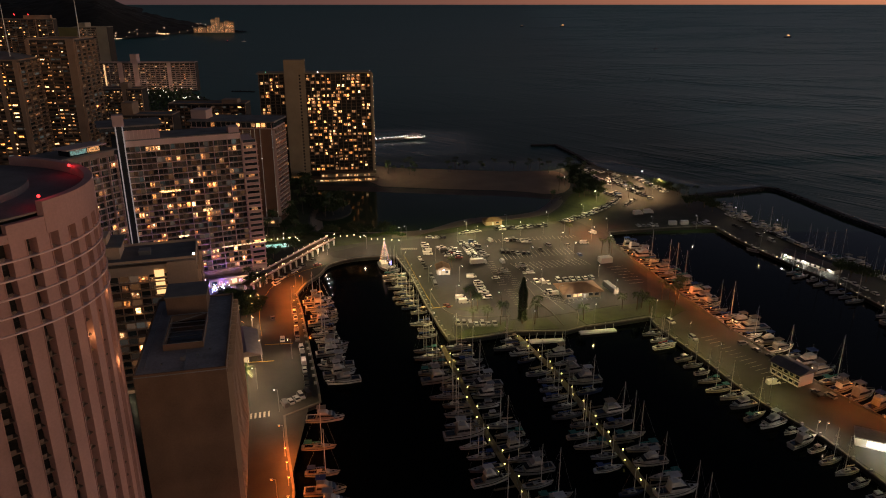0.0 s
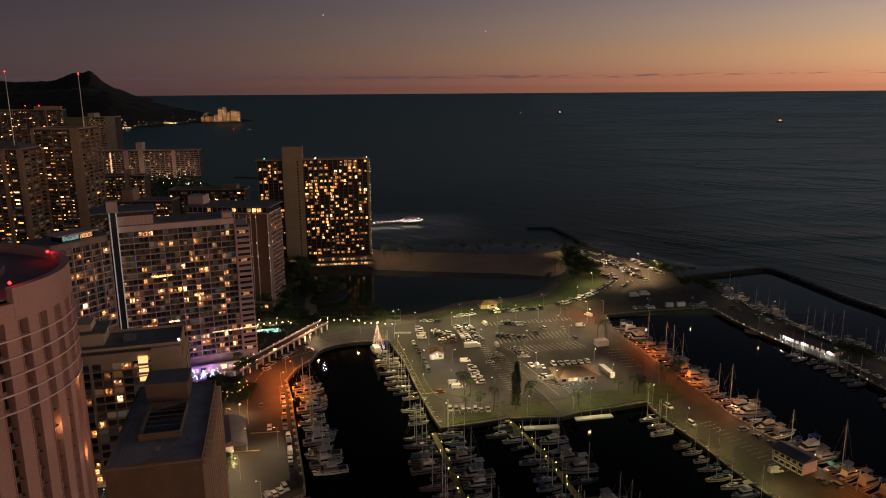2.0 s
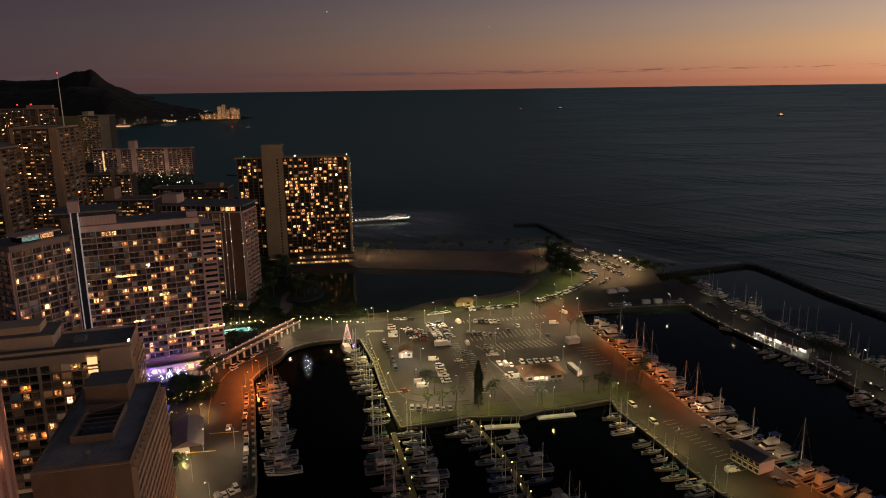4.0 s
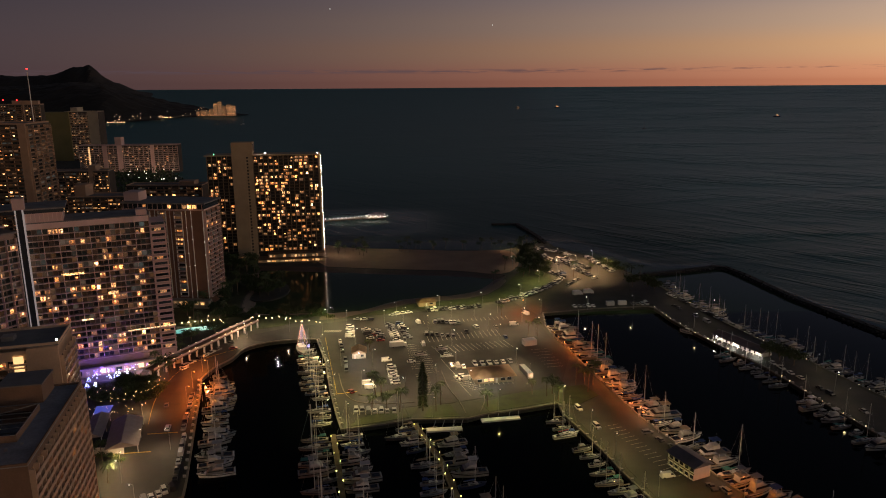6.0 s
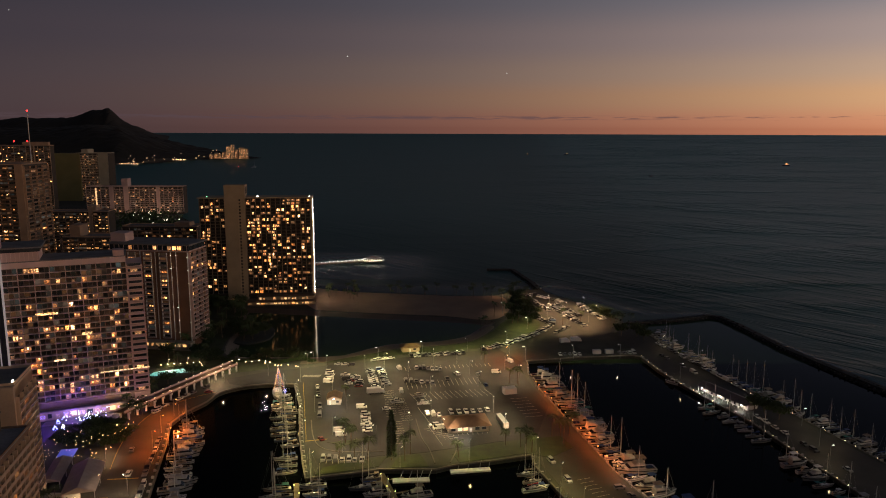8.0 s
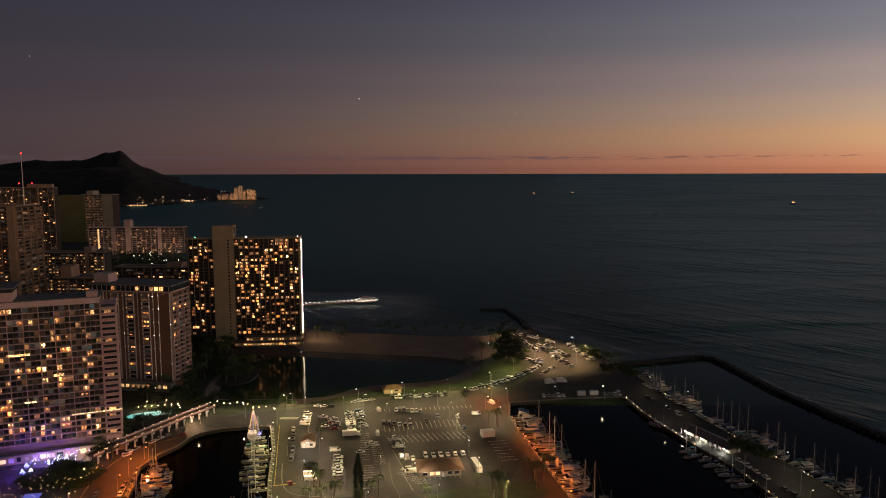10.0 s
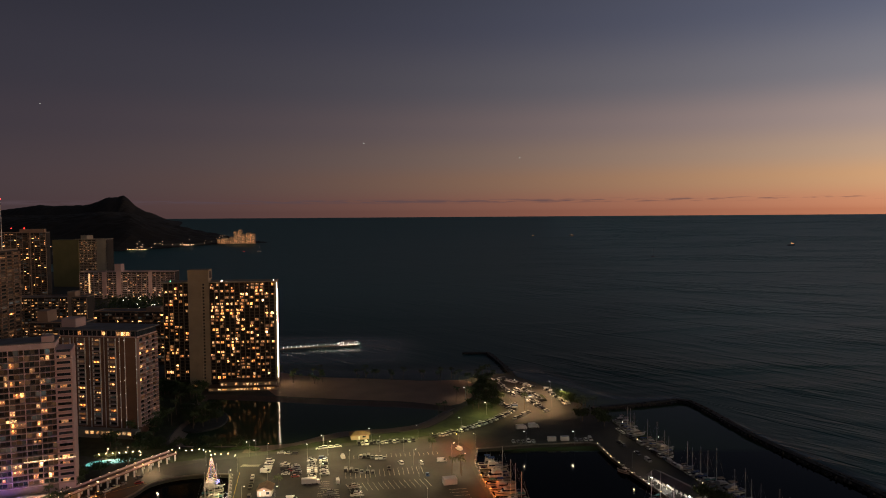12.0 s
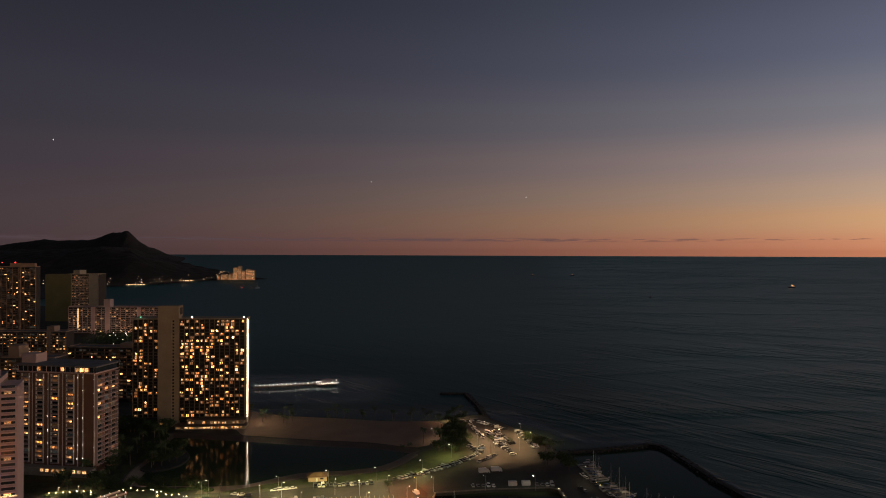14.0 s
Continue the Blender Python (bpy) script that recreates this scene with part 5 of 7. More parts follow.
def sailboat(L, hull, cover, label, bimini=False):
    root = thing("sailboat", Matrix(), label, "sailboat", "moored boats")
    W, H = L * 0.27, 0.8 + L * 0.03
    bm = B()
    hull_mesh(bm, L, W, H, stripe=True)
    part("hull", bm, [hull, NAVY_HULL], root)
    bm = B()
    box(bm, -L * 0.42, -W * 0.33, H + 0.02, L * 0.2, W * 0.33, H + 0.09)
    n = len(bm.faces)
    # flat dark sheet stands for the shaded cockpit well
    box(bm, -L * 0.4, -W * 0.2, H + 0.1, -L * 0.18, W * 0.2, H + 0.13)
    for x in (0.27, 0.36):
        box(bm, L * x, -W * 0.08, H + 0.08, L * x + 0.6, W * 0.08, H + 0.26)
    box(bm, -L * 0.02, -W * 0.1, H + 0.6, L * 0.07, W * 0.1, H + 0.7)
    for f in list(bm.faces)[n:]:
        f.material_index = 1
    part("deck", bm, [TEAK, DARK_GLASS], root)
    if bimini:
        bm = B()
        box(bm, -L * 0.42, -W * 0.36, H + 1.9, -L * 0.2, W * 0.36, H + 1.98)
        for x in (-L * 0.41, -L * 0.22):
            for y in (-W * 0.34, W * 0.34):
                tube(bm, (x, y, H), (x, y, H + 1.9), 0.03, 0.03, 4, False)
        part("bimini", bm, cover, root)
    bm = B()
    cabin_mesh(bm, -L * 0.16, L * 0.2, W * 0.55, H + 0.05, H + 0.62)
    cb = part("cabin", bm, GELCOAT, root)
    bm = B()
    box(bm, -L * 0.1, -W * 0.285, H + 0.25, L * 0.1, W * 0.285, H + 0.42)
    part("cabin_window", bm, DARK_GLASS, cb)
    bm = B()
    mh = L * 1.4
    tube(bm, (L * 0.08, 0, H), (L * 0.08, 0, H + mh), 0.12, 0.08, 6)
    for z in (0.45, 0.72):
        tube(bm, (L * 0.08, -W * 0.3, H + mh * z), (L * 0.08, W * 0.3, H + mh * z), 0.04, 0.04, 4)
    ms = part("mast", bm, ALLOY, root)
    bm = B()
    for q in ((L * 0.47, 0, H + 0.2), (-L * 0.48, 0, H), (L * 0.05, W * 0.45, H), (L * 0.05, -W * 0.45, H)):
        tube(bm, (L * 0.08, 0, H + mh * 0.97), q, 0.025, 0.025, 3, False)
    part("rigging", bm, METAL, ms)
    bm = B()
    tube(bm, (L * 0.07, 0, H + 1.5), (-L * 0.33, 0, H + 1.45), 0.07, 0.06, 6)
    part("boom", bm, ALLOY, root)
    bm = B()
    tube(bm, (L * 0.06, 0, H + 1.75), (-L * 0.32, 0, H + 1.62), 0.26, 0.15, 7)
    part("sail_cover", bm, cover, root)
    return root


def motorboat(L, hull, label, fly=True, canopy=None):
    root = thing("motor_yacht", Matrix(), label, "motorboat", "moored boats")
    W, H = L * 0.3, 0.9 + L * 0.045
    bm = B()
    hull_mesh(bm, L, W, H, 1.35, 0.9, True)
    part("hull", bm, [hull, DARK_GLASS], root)
    bm = B()
    box(bm, -L * 0.47, -W * 0.4, H + 0.02, L * 0.1, W * 0.4, H + 0.08)
    n = len(bm.faces)
    # dark sheet on the deck in place of the cockpit's shade
    box(bm, -L * 0.45, -W * 0.28, H + 0.09, -L * 0.25, W * 0.28, H + 0.12)
    box(bm, L * 0.3, -W * 0.1, H + 0.25, L * 0.37, W * 0.1, H + 0.42)
    for f in list(bm.faces)[n:]:
        f.material_index = 1
    part("deck", bm, [TEAK, DARK_GLASS], root)
    bm = B()
    cabin_mesh(bm, -L * 0.22, L * 0.26, W * 0.78, H + 0.05, H + 1.75, 1.5, 0.86)
    cb = part("cabin", bm, GELCOAT, root)
    bm = B()
    cabin_mesh(bm, -L * 0.2, L * 0.235, W * 0.8, H + 0.85, H + 1.4, 0.8, 0.93)
    part("window_band", bm, DARK_GLASS, cb)
    if fly:
        bm = B()
        cabin_mesh(bm, -L * 0.2, L * 0.08, W * 0.66, H + 1.75, H + 2.5, 0.9, 0.9)
        part("flybridge", bm, GELCOAT, root)
        bm = B()
        for y in (-W * 0.28, W * 0.28):
            tube(bm, (-L * 0.18, y, H + 2.4), (-L * 0.18, y, H + 4.0), 0.05, 0.05, 4)
            tube(bm, (0, y, H + 2.4), (-L * 0.02, y, H + 4.0), 0.05, 0.05, 4)
            tube(bm, (-L * 0.18, y, H + 3.95), (-L * 0.02, y, H + 3.95), 0.04, 0.04, 4)
        for x in (-L * 0.18, -L * 0.02):
            tube(bm, (x, -W * 0.28, H + 3.95), (x, W * 0.28, H + 3.95), 0.04, 0.04, 4)
        part("canopy_frame", bm, ALLOY, root)
        bm = B()
        box(bm, -L * 0.22, -W * 0.33, H + 4.0, L * 0.02, W * 0.33, H + 4.12)
        part("canopy", bm, canopy or GELCOAT, root)
    bm = B()
    rail = [(L * 0.1, W * 0.42), (L * 0.3, W * 0.33), (L * 0.47, 0.05), (L * 0.3, -W * 0.33), (L * 0.1, -W * 0.42)]
    for p, q in zip(rail, rail[1:]):
        tube(bm, (*p, H + 0.85), (*q, H + 0.9), 0.035, 0.035, 4)
        tube(bm, (*p, H), (*p, H + 0.85), 0.03, 0.03, 4)
    part("bow_rail", bm, METAL, root)
    bm = B()
    tube(bm, (-L * 0.12, 0, H + 1.7), (-L * 0.12, 0, H + 6.0), 0.03, 0.02, 4)
    part("aerial", bm, METAL, root)
    return root


BOATS = [sailboat(11, GELCOAT, COVERS["blue"], "white moored sailing yacht with a blue sail cover", True), sailboat(9, GELCOAT, COVERS["tan"], "small white moored sailboat with a tan sail cover"), sailboat(12.5, CREAM_HULL, COVERS["green"], "cream moored sailing yacht with a teal sail cover", True), sailboat(10, NAVY_HULL, COVERS["blue"], "navy moored sailboat with a blue sail cover"),
         motorboat(11, GELCOAT, "white moored motor yacht with a flybridge canopy"), motorboat(14, GELCOAT, "large white moored motor yacht with a flybridge", True, COVERS["tan"]), motorboat(8.5, GELCOAT, "small white moored cabin cruiser", False), motorboat(12, CREAM_HULL, "cream moored fishing boat with a blue canopy", True, COVERS["blue"]),
         sailboat(8, GREY_HULL, COVERS["tan"], "small grey moored sailboat with a tan awning", True), sailboat(13, GREY_HULL, COVERS["blue"], "large dull grey moored ketch with a blue cover")]
RED_SAIL = sailboat(11.5, GELCOAT, COVERS["red"], "white moored sailing yacht with a bright red cover")
used = set()


def moor(proto, x, y, turn, s=1.0, z=0.0):
    m = pose(x, y, z, 0, 0, turn) @ Matrix.Diagonal((s, s, s, 1))
    if proto not in used:
        used.add(proto)
        proto.matrix_basis = m
        return proto
    ob = copy_thing(proto, m)
    return ob


def along(line, gap):
    """Places a gap apart along a line of points, with its direction there."""
    out, left = [], gap / 2
    for p, q in zip(line, line[1:]):
        d = Vector(q) - Vector(p)
        while left < d.length:
            out.append((Vector(p) + d.normalized() * left, math.degrees(math.atan2(d.y, d.x))))
            left += gap
        left -= d.length
    return out


def moor_row(line, gap, off, kinds, seed, side=1, sizes=(0.85, 1.1), skip=0.14, bow=0.5):
    """Boats side by side, square to a quay or a jetty. side 1: to the left of the line's direction."""
    r = random.Random(seed)
    for p, a in along(line, gap):
        if r.random() < skip:
            continue
        k = r.choice(kinds)
        s = r.uniform(*sizes)
        n = Vector((-math.sin(radians(a)), math.cos(radians(a)))) * side
        L = (11, 9, 12.5, 10, 11, 14, 8.5, 12, 8, 13)[k] * s
        c = p + n * (off + L / 2 + r.uniform(-0.3, 0.6))
        moor(BOATS[k], c.x, c.y, a + 90 * side + (180 if r.random() < bow else 0) + r.uniform(-3, 3), s, r.uniform(-0.05, 0.08))


JETTY_B = [(13, 275), (17.5, 253.4), (26.3, 209), (36, 173), (55, 100)]
JETTY_A = [(46.4, 283.6), (57.3, 252.3), (66, 211.4), (74.5, 172), (90, 100)]
moor_row([(-35.5, 240), (-44.7, 277.5), (-53, 312), (-57.5, 330)], 6.2, 3.0, (4, 5, 7, 4, 6, 0, 1, 8), 1, -1, (0.9, 1.25), 0.0)
moor_row([(-9, 376), (-1, 352.4), (6.3, 316), (12.5, 290.4), (15, 280)], 6.4, 1.5, (0, 1, 4, 6, 3, 2, 8, 9), 2, -1, (0.8, 1.05))
moor_row(JETTY_B, 6.4, 1.5, (0, 1, 2, 3, 9, 8, 4, 6), 3, -1, (0.85, 1.15))
moor_row(JETTY_B, 6.8, 1.5, (0, 1, 2, 3, 4, 4, 5, 6, 8), 4, 1, (0.85, 1.15), 0.1)
moor_row(JETTY_A, 6.3, 1.5, (0, 1, 2, 3, 4, 8, 9), 5, -1, (0.8, 1.1))
moor_row([(52.5, 266.5)] + JETTY_A[1:], 7.6, 1.5, (0, 1, 2, 3, 4, 0, 5), 6, 1, (0.9, 1.15), 0.1)
moor_row(MOLE_IN[1:], 6.2, 1.6, (0, 1, 2, 8, 6, 3, 4), 7, -1, (0.8, 1.05))
moor_row(MOLE_OUT[1:-1], 7.0, 1.5, (0, 4, 5, 7, 5, 2, 0, 4), 8, -1, (0.95, 1.25), 0.05)
moor_row(FAR_MOLE_IN[3:], 6.0, 1.5, (0, 1, 2, 3, 4, 6), 9, -1, (0.8, 1.0), 0.1)
moor_row(FAR_MOLE_OUT, 6.0, 1.5, (0, 1, 2, 3, 0, 4, 5), 10, -1, (0.8, 1.1), 0.08)
for k, x, y, a, s in ((5, -30, 219, 2, 1.0), (2, -30, 202, 2, 1.0), (0, -27, 188, 3, 1.1), (7, -25, 179, 4, 1.0), (4, -22, 172, 4, 1.0), (6, 201, 393, 140, 1.0)):
    moor(BOATS[k], x, y, a, s)
moor(RED_SAIL, 109, 271.5, 20, 1.05)


def jetty(line, w, label):
    root = thing("jetty", Matrix(), label, "jetty")
    bm = B()
    for p, q in zip(line, line[1:]):
        d = Vector(q) - Vector(p)
        m = Matrix.Translation((*p, 0)) @ Matrix.Rotation(math.atan2(d.y, d.x), 4, "Z")
        box(bm, 0, -w / 2, 0.45, d.length, w / 2, 0.75, m)
    part("deck", bm, WOOD, root)
    fm = boxmesh("finger", WOOD, 0, -0.35, 0.35, 8, 0.35, 0.6)
    pm = B()
    tube(pm, (0, 0, -2), (0, 0, 2.6), 0.16, 0.16, 7)
    pm = mesh("mooring_post", pm, BARK)
    for k, (p, a) in enumerate(along(line, 11.4)):
        for s in (1, -1):
            o = part("finger", fm, None, root)
            o.matrix_basis = pose(p.x, p.y, 0, 0, 0, a + 90 * s)
        o = part("mooring_post", pm, None, root)
        o.matrix_basis = pose(p.x + 1.2, p.y, 0)
    return root


jetty(JETTY_A, 2.4, "long weathered wooden jetty with low yellow lights")
jetty(JETTY_B, 2.2, "long weathered wooden jetty between moored boats")
DOCK_LIGHT = thing("dock_light", Matrix(), "low dock pedestal with a small yellow light", "dock light", "dock lights")
bm = B()
box(bm, -0.12, -0.12, 0, 0.12, 0.12, 1.0)
part("pedestal", bm, METAL, DOCK_LIGHT)
bm = B()
box(bm, -0.16, -0.16, 1.0, 0.16, 0.16, 1.4)
YELLOW_LAMP = glow("yellow_dock_lamp", (1.0, 0.86, 0.25), 5.0)
part("lamp_glass", bm, YELLOW_LAMP, DOCK_LIGHT)
DOCK_GLOW = light("dock_lamp_light", 14 * POWER, (1.0, 0.8, 0.25), 0.2)
first = True
for line, gap in ((JETTY_A, 5.2), (JETTY_B, 7.0)):
    for k, (p, a) in enumerate(along(line, gap)):
        s = 1 if k % 2 else -1
        q = p + Vector((-math.sin(radians(a)), math.cos(radians(a)))) * s * 1.0
        if first:
            DOCK_LIGHT.matrix_basis, first = pose(q.x, q.y, 0.75), False
        else:
            copy_thing(DOCK_LIGHT, pose(q.x, q.y, 0.75))
        if k % 2 == 0 and p.y > 150:
            new("lamp_light", DOCK_GLOW).location = (q.x, q.y, 2.6)

# floating platforms at the boat ramps
for x, y, a, w in ((51.5, 277.5, 5, 15), (75, 285.5, 9, 17)):
    root = thing("floating_platform", pose(x, y, 0, 0, 0, a), "pale floating landing platform held by struts", "floating dock", "landing platforms")
    bm = B()
    box(bm, 0, -1.5, 0.2, w, 1.5, 0.9)
    bmesh.ops.bevel(bm, geom=bm.edges[:], offset=0.08, segments=1)
    part("deck", bm, WHITE, root)
    for u in (0.2, 0.45, 0.75, 0.98):
        bm = B()
        tube(bm, (w * u, 1.4, 0.8), (w * u + 1.5, 5.5, 2.0), 0.12, 0.12, 6)
        part("strut", bm, METAL, root)

# ---- cars ----
PAINTS = {"white": (0.7, 0.68, 0.64), "silver": (0.42, 0.42, 0.42), "black": (0.02, 0.02, 0.022), "red": (0.2, 0.015, 0.015), "blue": (0.04, 0.09, 0.22), "grey": (0.13, 0.13, 0.14)}
PAINT = {k: mat(k + "_car_paint", c, 0.28, 0, 0.06, 0.5, 5.0) for k, c in PAINTS.items()}
TYRE = mat("tyre_rubber", (0.02, 0.02, 0.02), 0.9, 0, 0.2)
SHAPES = {
    "car": (4.5, 1.8, ((-2.25, 0.35), (2.25, 0.35), (2.2, 0.72), (1.1, 0.95), (-1.9, 1.0), (-2.25, 0.85)), ((-1.75, 0.98), (1.05, 0.94), (0.35, 1.45), (-1.15, 1.45))),
    "suv": (4.8, 1.95, ((-2.4, 0.4), (2.4, 0.4), (2.35, 0.95), (1.2, 1.1), (-2.35, 1.15)), ((-2.3, 1.13), (1.15, 1.08), (0.5, 1.8), (-2.1, 1.8))),
    "van": (5.4, 2.05, ((-2.7, 0.4), (2.7, 0.4), (2.65, 1.0), (2.1, 1.25), (-2.7, 1.25)), ((-2.7, 1.23), (2.05, 1.23), (1.3, 2.15), (-2.65, 2.15))),
    "pickup": (5.5, 1.95, ((-2.75, 0.5), (2.75, 0.5), (2.7, 1.0), (1.3, 1.15), (-2.75, 1.12)), ((-0.6, 1.12), (1.25, 1.12), (0.6, 1.8), (-0.5, 1.8))),
}


def extrude_profile(bm, pts, w0, w1):
    """A closed side outline, drawn out across the car; w1 is the half width at its top."""
    zs = [p[1] for p in pts]
    lo, hi = min(zs), max(zs)
    sides = [[bm.verts.new((x, s * (w0 + (w1 - w0) * (z - lo) / (hi - lo)), z)) for x, z in pts] for s in (-1, 1)]
    n = len(pts)
    bm.faces.new(sides[0])
    bm.faces.new(sides[1][::-1])
    for k in range(n):
        bm.faces.new((sides[0][k], sides[1][k], sides[1][(k + 1) % n], sides[0][(k + 1) % n]))
    bmesh.ops.recalc_face_normals(bm, faces=bm.faces)


CARS = {}
WHEEL = B()
tube(WHEEL, (0, -0.12, 0), (0, 0.12, 0), 0.33, 0.33, 10)
WHEEL = mesh("wheel", WHEEL, TYRE)


def car(kind, paint, x, y, turn):
    m = pose(x, y, 2.08, 0, 0, turn)
    far = y > 370
    if (kind, paint, far) in CARS:
        return copy_thing(CARS[kind, paint, far], m)
    L, W, body, cabin = SHAPES[kind]
    root = thing(kind if kind != "suv" else "car", m, f"{paint} parked {'sport utility car' if kind == 'suv' else kind if kind != 'pickup' else 'pickup truck'} on the asphalt", kind if kind != "suv" else "car", "parked vehicles")
    bm = B()
    extrude_profile(bm, body, W / 2, W / 2 * 0.97)
    top = max(p[1] for p in cabin)
    xs = [p[0] for p in cabin if p[1] == top]
    box(bm, min(xs) - 0.1, -W * 0.39, top - 0.02, max(xs) + 0.1, W * 0.39, top + 0.06)
    if far:
        n = len(bm.faces)
        for sx in (-0.3, 0.31):
            for sy in (-1, 1):
                c = (L * sx, sy * (W / 2 - 0.1), 0.33)
                tube(bm, (c[0], c[1] - 0.12, 0.33), (c[0], c[1] + 0.12, 0.33), 0.33, 0.33, 8)
        for f in list(bm.faces)[n:]:
            f.material_index = 1
    part("body", bm, [PAINT[paint], TYRE], root)
    bm = B()
    extrude_profile(bm, cabin, W / 2 * 0.92, W / 2 * 0.76)
    gh = part("glasshouse", bm, DARK_GLASS if kind != "van" else PAINT[paint], root)
    if kind == "van":
        bm = B()
        extrude_profile(bm, ((0.9, 1.35), (2.12, 1.3), (1.42, 2.02), (0.9, 2.02)), W / 2 * 0.935, W / 2 * 0.8)
        part("cab_window", bm, DARK_GLASS, gh)
    for sx in () if far else (-0.3, 0.31):
        for sy in (-1, 1):
            o = part("wheel", WHEEL, None, root)
            o.location = (L * sx, sy * (W / 2 - 0.1), 0.33)
    CARS[kind, paint, far] = root
    return root


cr = random.Random(17)
MIX = ["white"] * 5 + ["silver"] * 4 + ["black"] * 6 + ["grey"] * 4 + ["blue"]


def car_row(p, q, n, turn, paints=None, kinds=("car", "car", "suv", "suv", "pickup", "van"), skip=0.0):
    for x, y in between(p, q, n):
        if cr.random() >= skip:
            car(cr.choice(kinds), cr.choice(paints or MIX), x + cr.uniform(-0.2, 0.2), y + cr.uniform(-0.2, 0.2), turn + cr.choice((0, 180)) + cr.uniform(-2, 2))


car_row((20.8, 292.9), (37.3, 291.8), 7, 95, ["white", "silver", "silver", "grey"])
car_row((33.5, 342), (36.5, 322), 7, 10, ["white"] * 4 + ["silver"])
car_row((28.9, 407), (34.8, 380), 10, 5)
car_row((35.1, 408), (40.5, 383), 9, 5)
car_row((16.1, 398), (19.5, 384), 5, 5, ["black", "white", "silver", "grey"])
car_row((22, 396), (26, 384), 5, 5, ["white", "black", "grey", "silver"])
car_row((6.2, 404), (8, 387), 5, 0, ["white", "silver"], ("van", "suv"))
car_row((3.4, 379.5), (6.2, 365), 3, 100)
car_row((9.2, 352), (11.5, 339), 4, 100, ["black", "grey"])
car_row((56, 411), (70, 408), 7, 95)
car_row((51, 389), (66, 386), 6, 95, skip=0.15)
car_row((74, 392), (80, 401), 2, 95)
car_row((9, 417.5), (17, 415.5), 3, 15)
car_row((30, 425), (40, 429), 4, 15, ["white", "silver"])
car_row((52, 433), (84, 439.5), 15, 105)
car_row((87, 441), (100, 450), 5, 110, skip=0.2)
for p, q, n in (((101, 450), (115, 460.5), 7), ((116, 462), (131, 478), 9), ((132, 479), (143, 493), 8), ((144, 495), (150, 507), 6), ((150.5, 509), (152, 523), 6)):
    car_row(p, q, n, heading(p, q) + 90)
car_row((64, 343), (70, 341), 3, 100, ["white"])
car_row((76, 344), (94, 347.5), 6, 100, ["white", "silver"])
car_row((67.8, 328.5), (69.6, 325.5), 2, 10, ["white"], ("suv", "van"))
DARK = ["black", "black", "grey", "grey", "silver"]
car_row((-56.5, 312), (-49.5, 279.3), 7, 103, DARK + ["white", "silver"])
car_row((-46.5, 270), (-39.5, 240), 6, 103, DARK + ["white", "white"])
car_row((-71.5, 346), (-57, 378), 8, 62, skip=0.2)
car_row((-38.7, 233.5), (-45.6, 226), 5, 120, DARK)
car_row((157, 565), (167, 531), 12, 25)
car_row((163, 567), (174, 531), 12, 25)
car_row((164, 530), (173, 504), 9, 25, skip=0.1)
car_row((180, 568), (190, 522), 15, 25)
car_row((152, 594), (171, 573), 8, 40)
car_row((150, 560), (144, 590), 8, 80)
car_row((213, 460), (233, 385), 18, 105, skip=0.15)
car_row((208, 436), (217, 405), 7, 105, skip=0.3)
car_row((226, 340), (240, 285), 10, 100, skip=0.3)
car_row((145, 437.5), (157, 438), 5, 95, ["grey", "silver"])
car_row((183, 441), (192, 441.5), 4, 95, ["grey", "black", "silver"])
car_row((158, 556), (168, 522), 13, 25)
car_row((147, 572), (154, 546), 9, 80)
car_row((134, 594), (148, 600), 6, 10)
car_row((160, 500), (150, 486), 6, 55)
car_row((141, 530), (147, 512), 6, 20)
car_row((118, 292), (122, 275), 2, 108, ["white"])
for k, p, x, y, a in (("van", "white", 30.7, 350.4, 8), ("van", "white", 23.5, 322, 8), ("van", "white", 25.1, 317, 8), ("van", "white", 49.4, 373, 100), ("car", "white", 43.5, 348.4, 10), ("van", "white", 46, 410, 110), ("suv", "white", 79.8, 400.7, 120), ("car", "blue", 95.3, 383.4, 100), ("van", "white", 102.5, 404, 5), ("car", "silver", 91.5, 400.2, 100), ("car", "grey", 60, 387.6, 95), ("van", "white", 112, 424, 120), ("car", "grey", -64.4, 301, 105), ("car", "white", -70.5, 343.5, 60), ("car", "red", -53.4, 371, 20), ("car", "silver", 143, 312, 110), ("car", "black", 144.6, 263, 110), ("car", "black", 148, 257.4, 110), ("suv", "grey", 141.5, 269, 10), ("car", "white", 146.7, 289.5, 110), ("car", "red", 16.5, 313, 120), ("suv", "white", -56, 279, 100), ("car", "black", 150, 236, 20), ("van", "white", 139, 236, 10), ("suv", "grey", 156, 226, 110), ("pickup", "black", 152, 228, 100), ("van", "red", -77, 254, 80), ("car", "red", 21.2, 389, 8), ("car", "red", 25.6, 380.5, 8)):
    car(k, p, x, y, a)


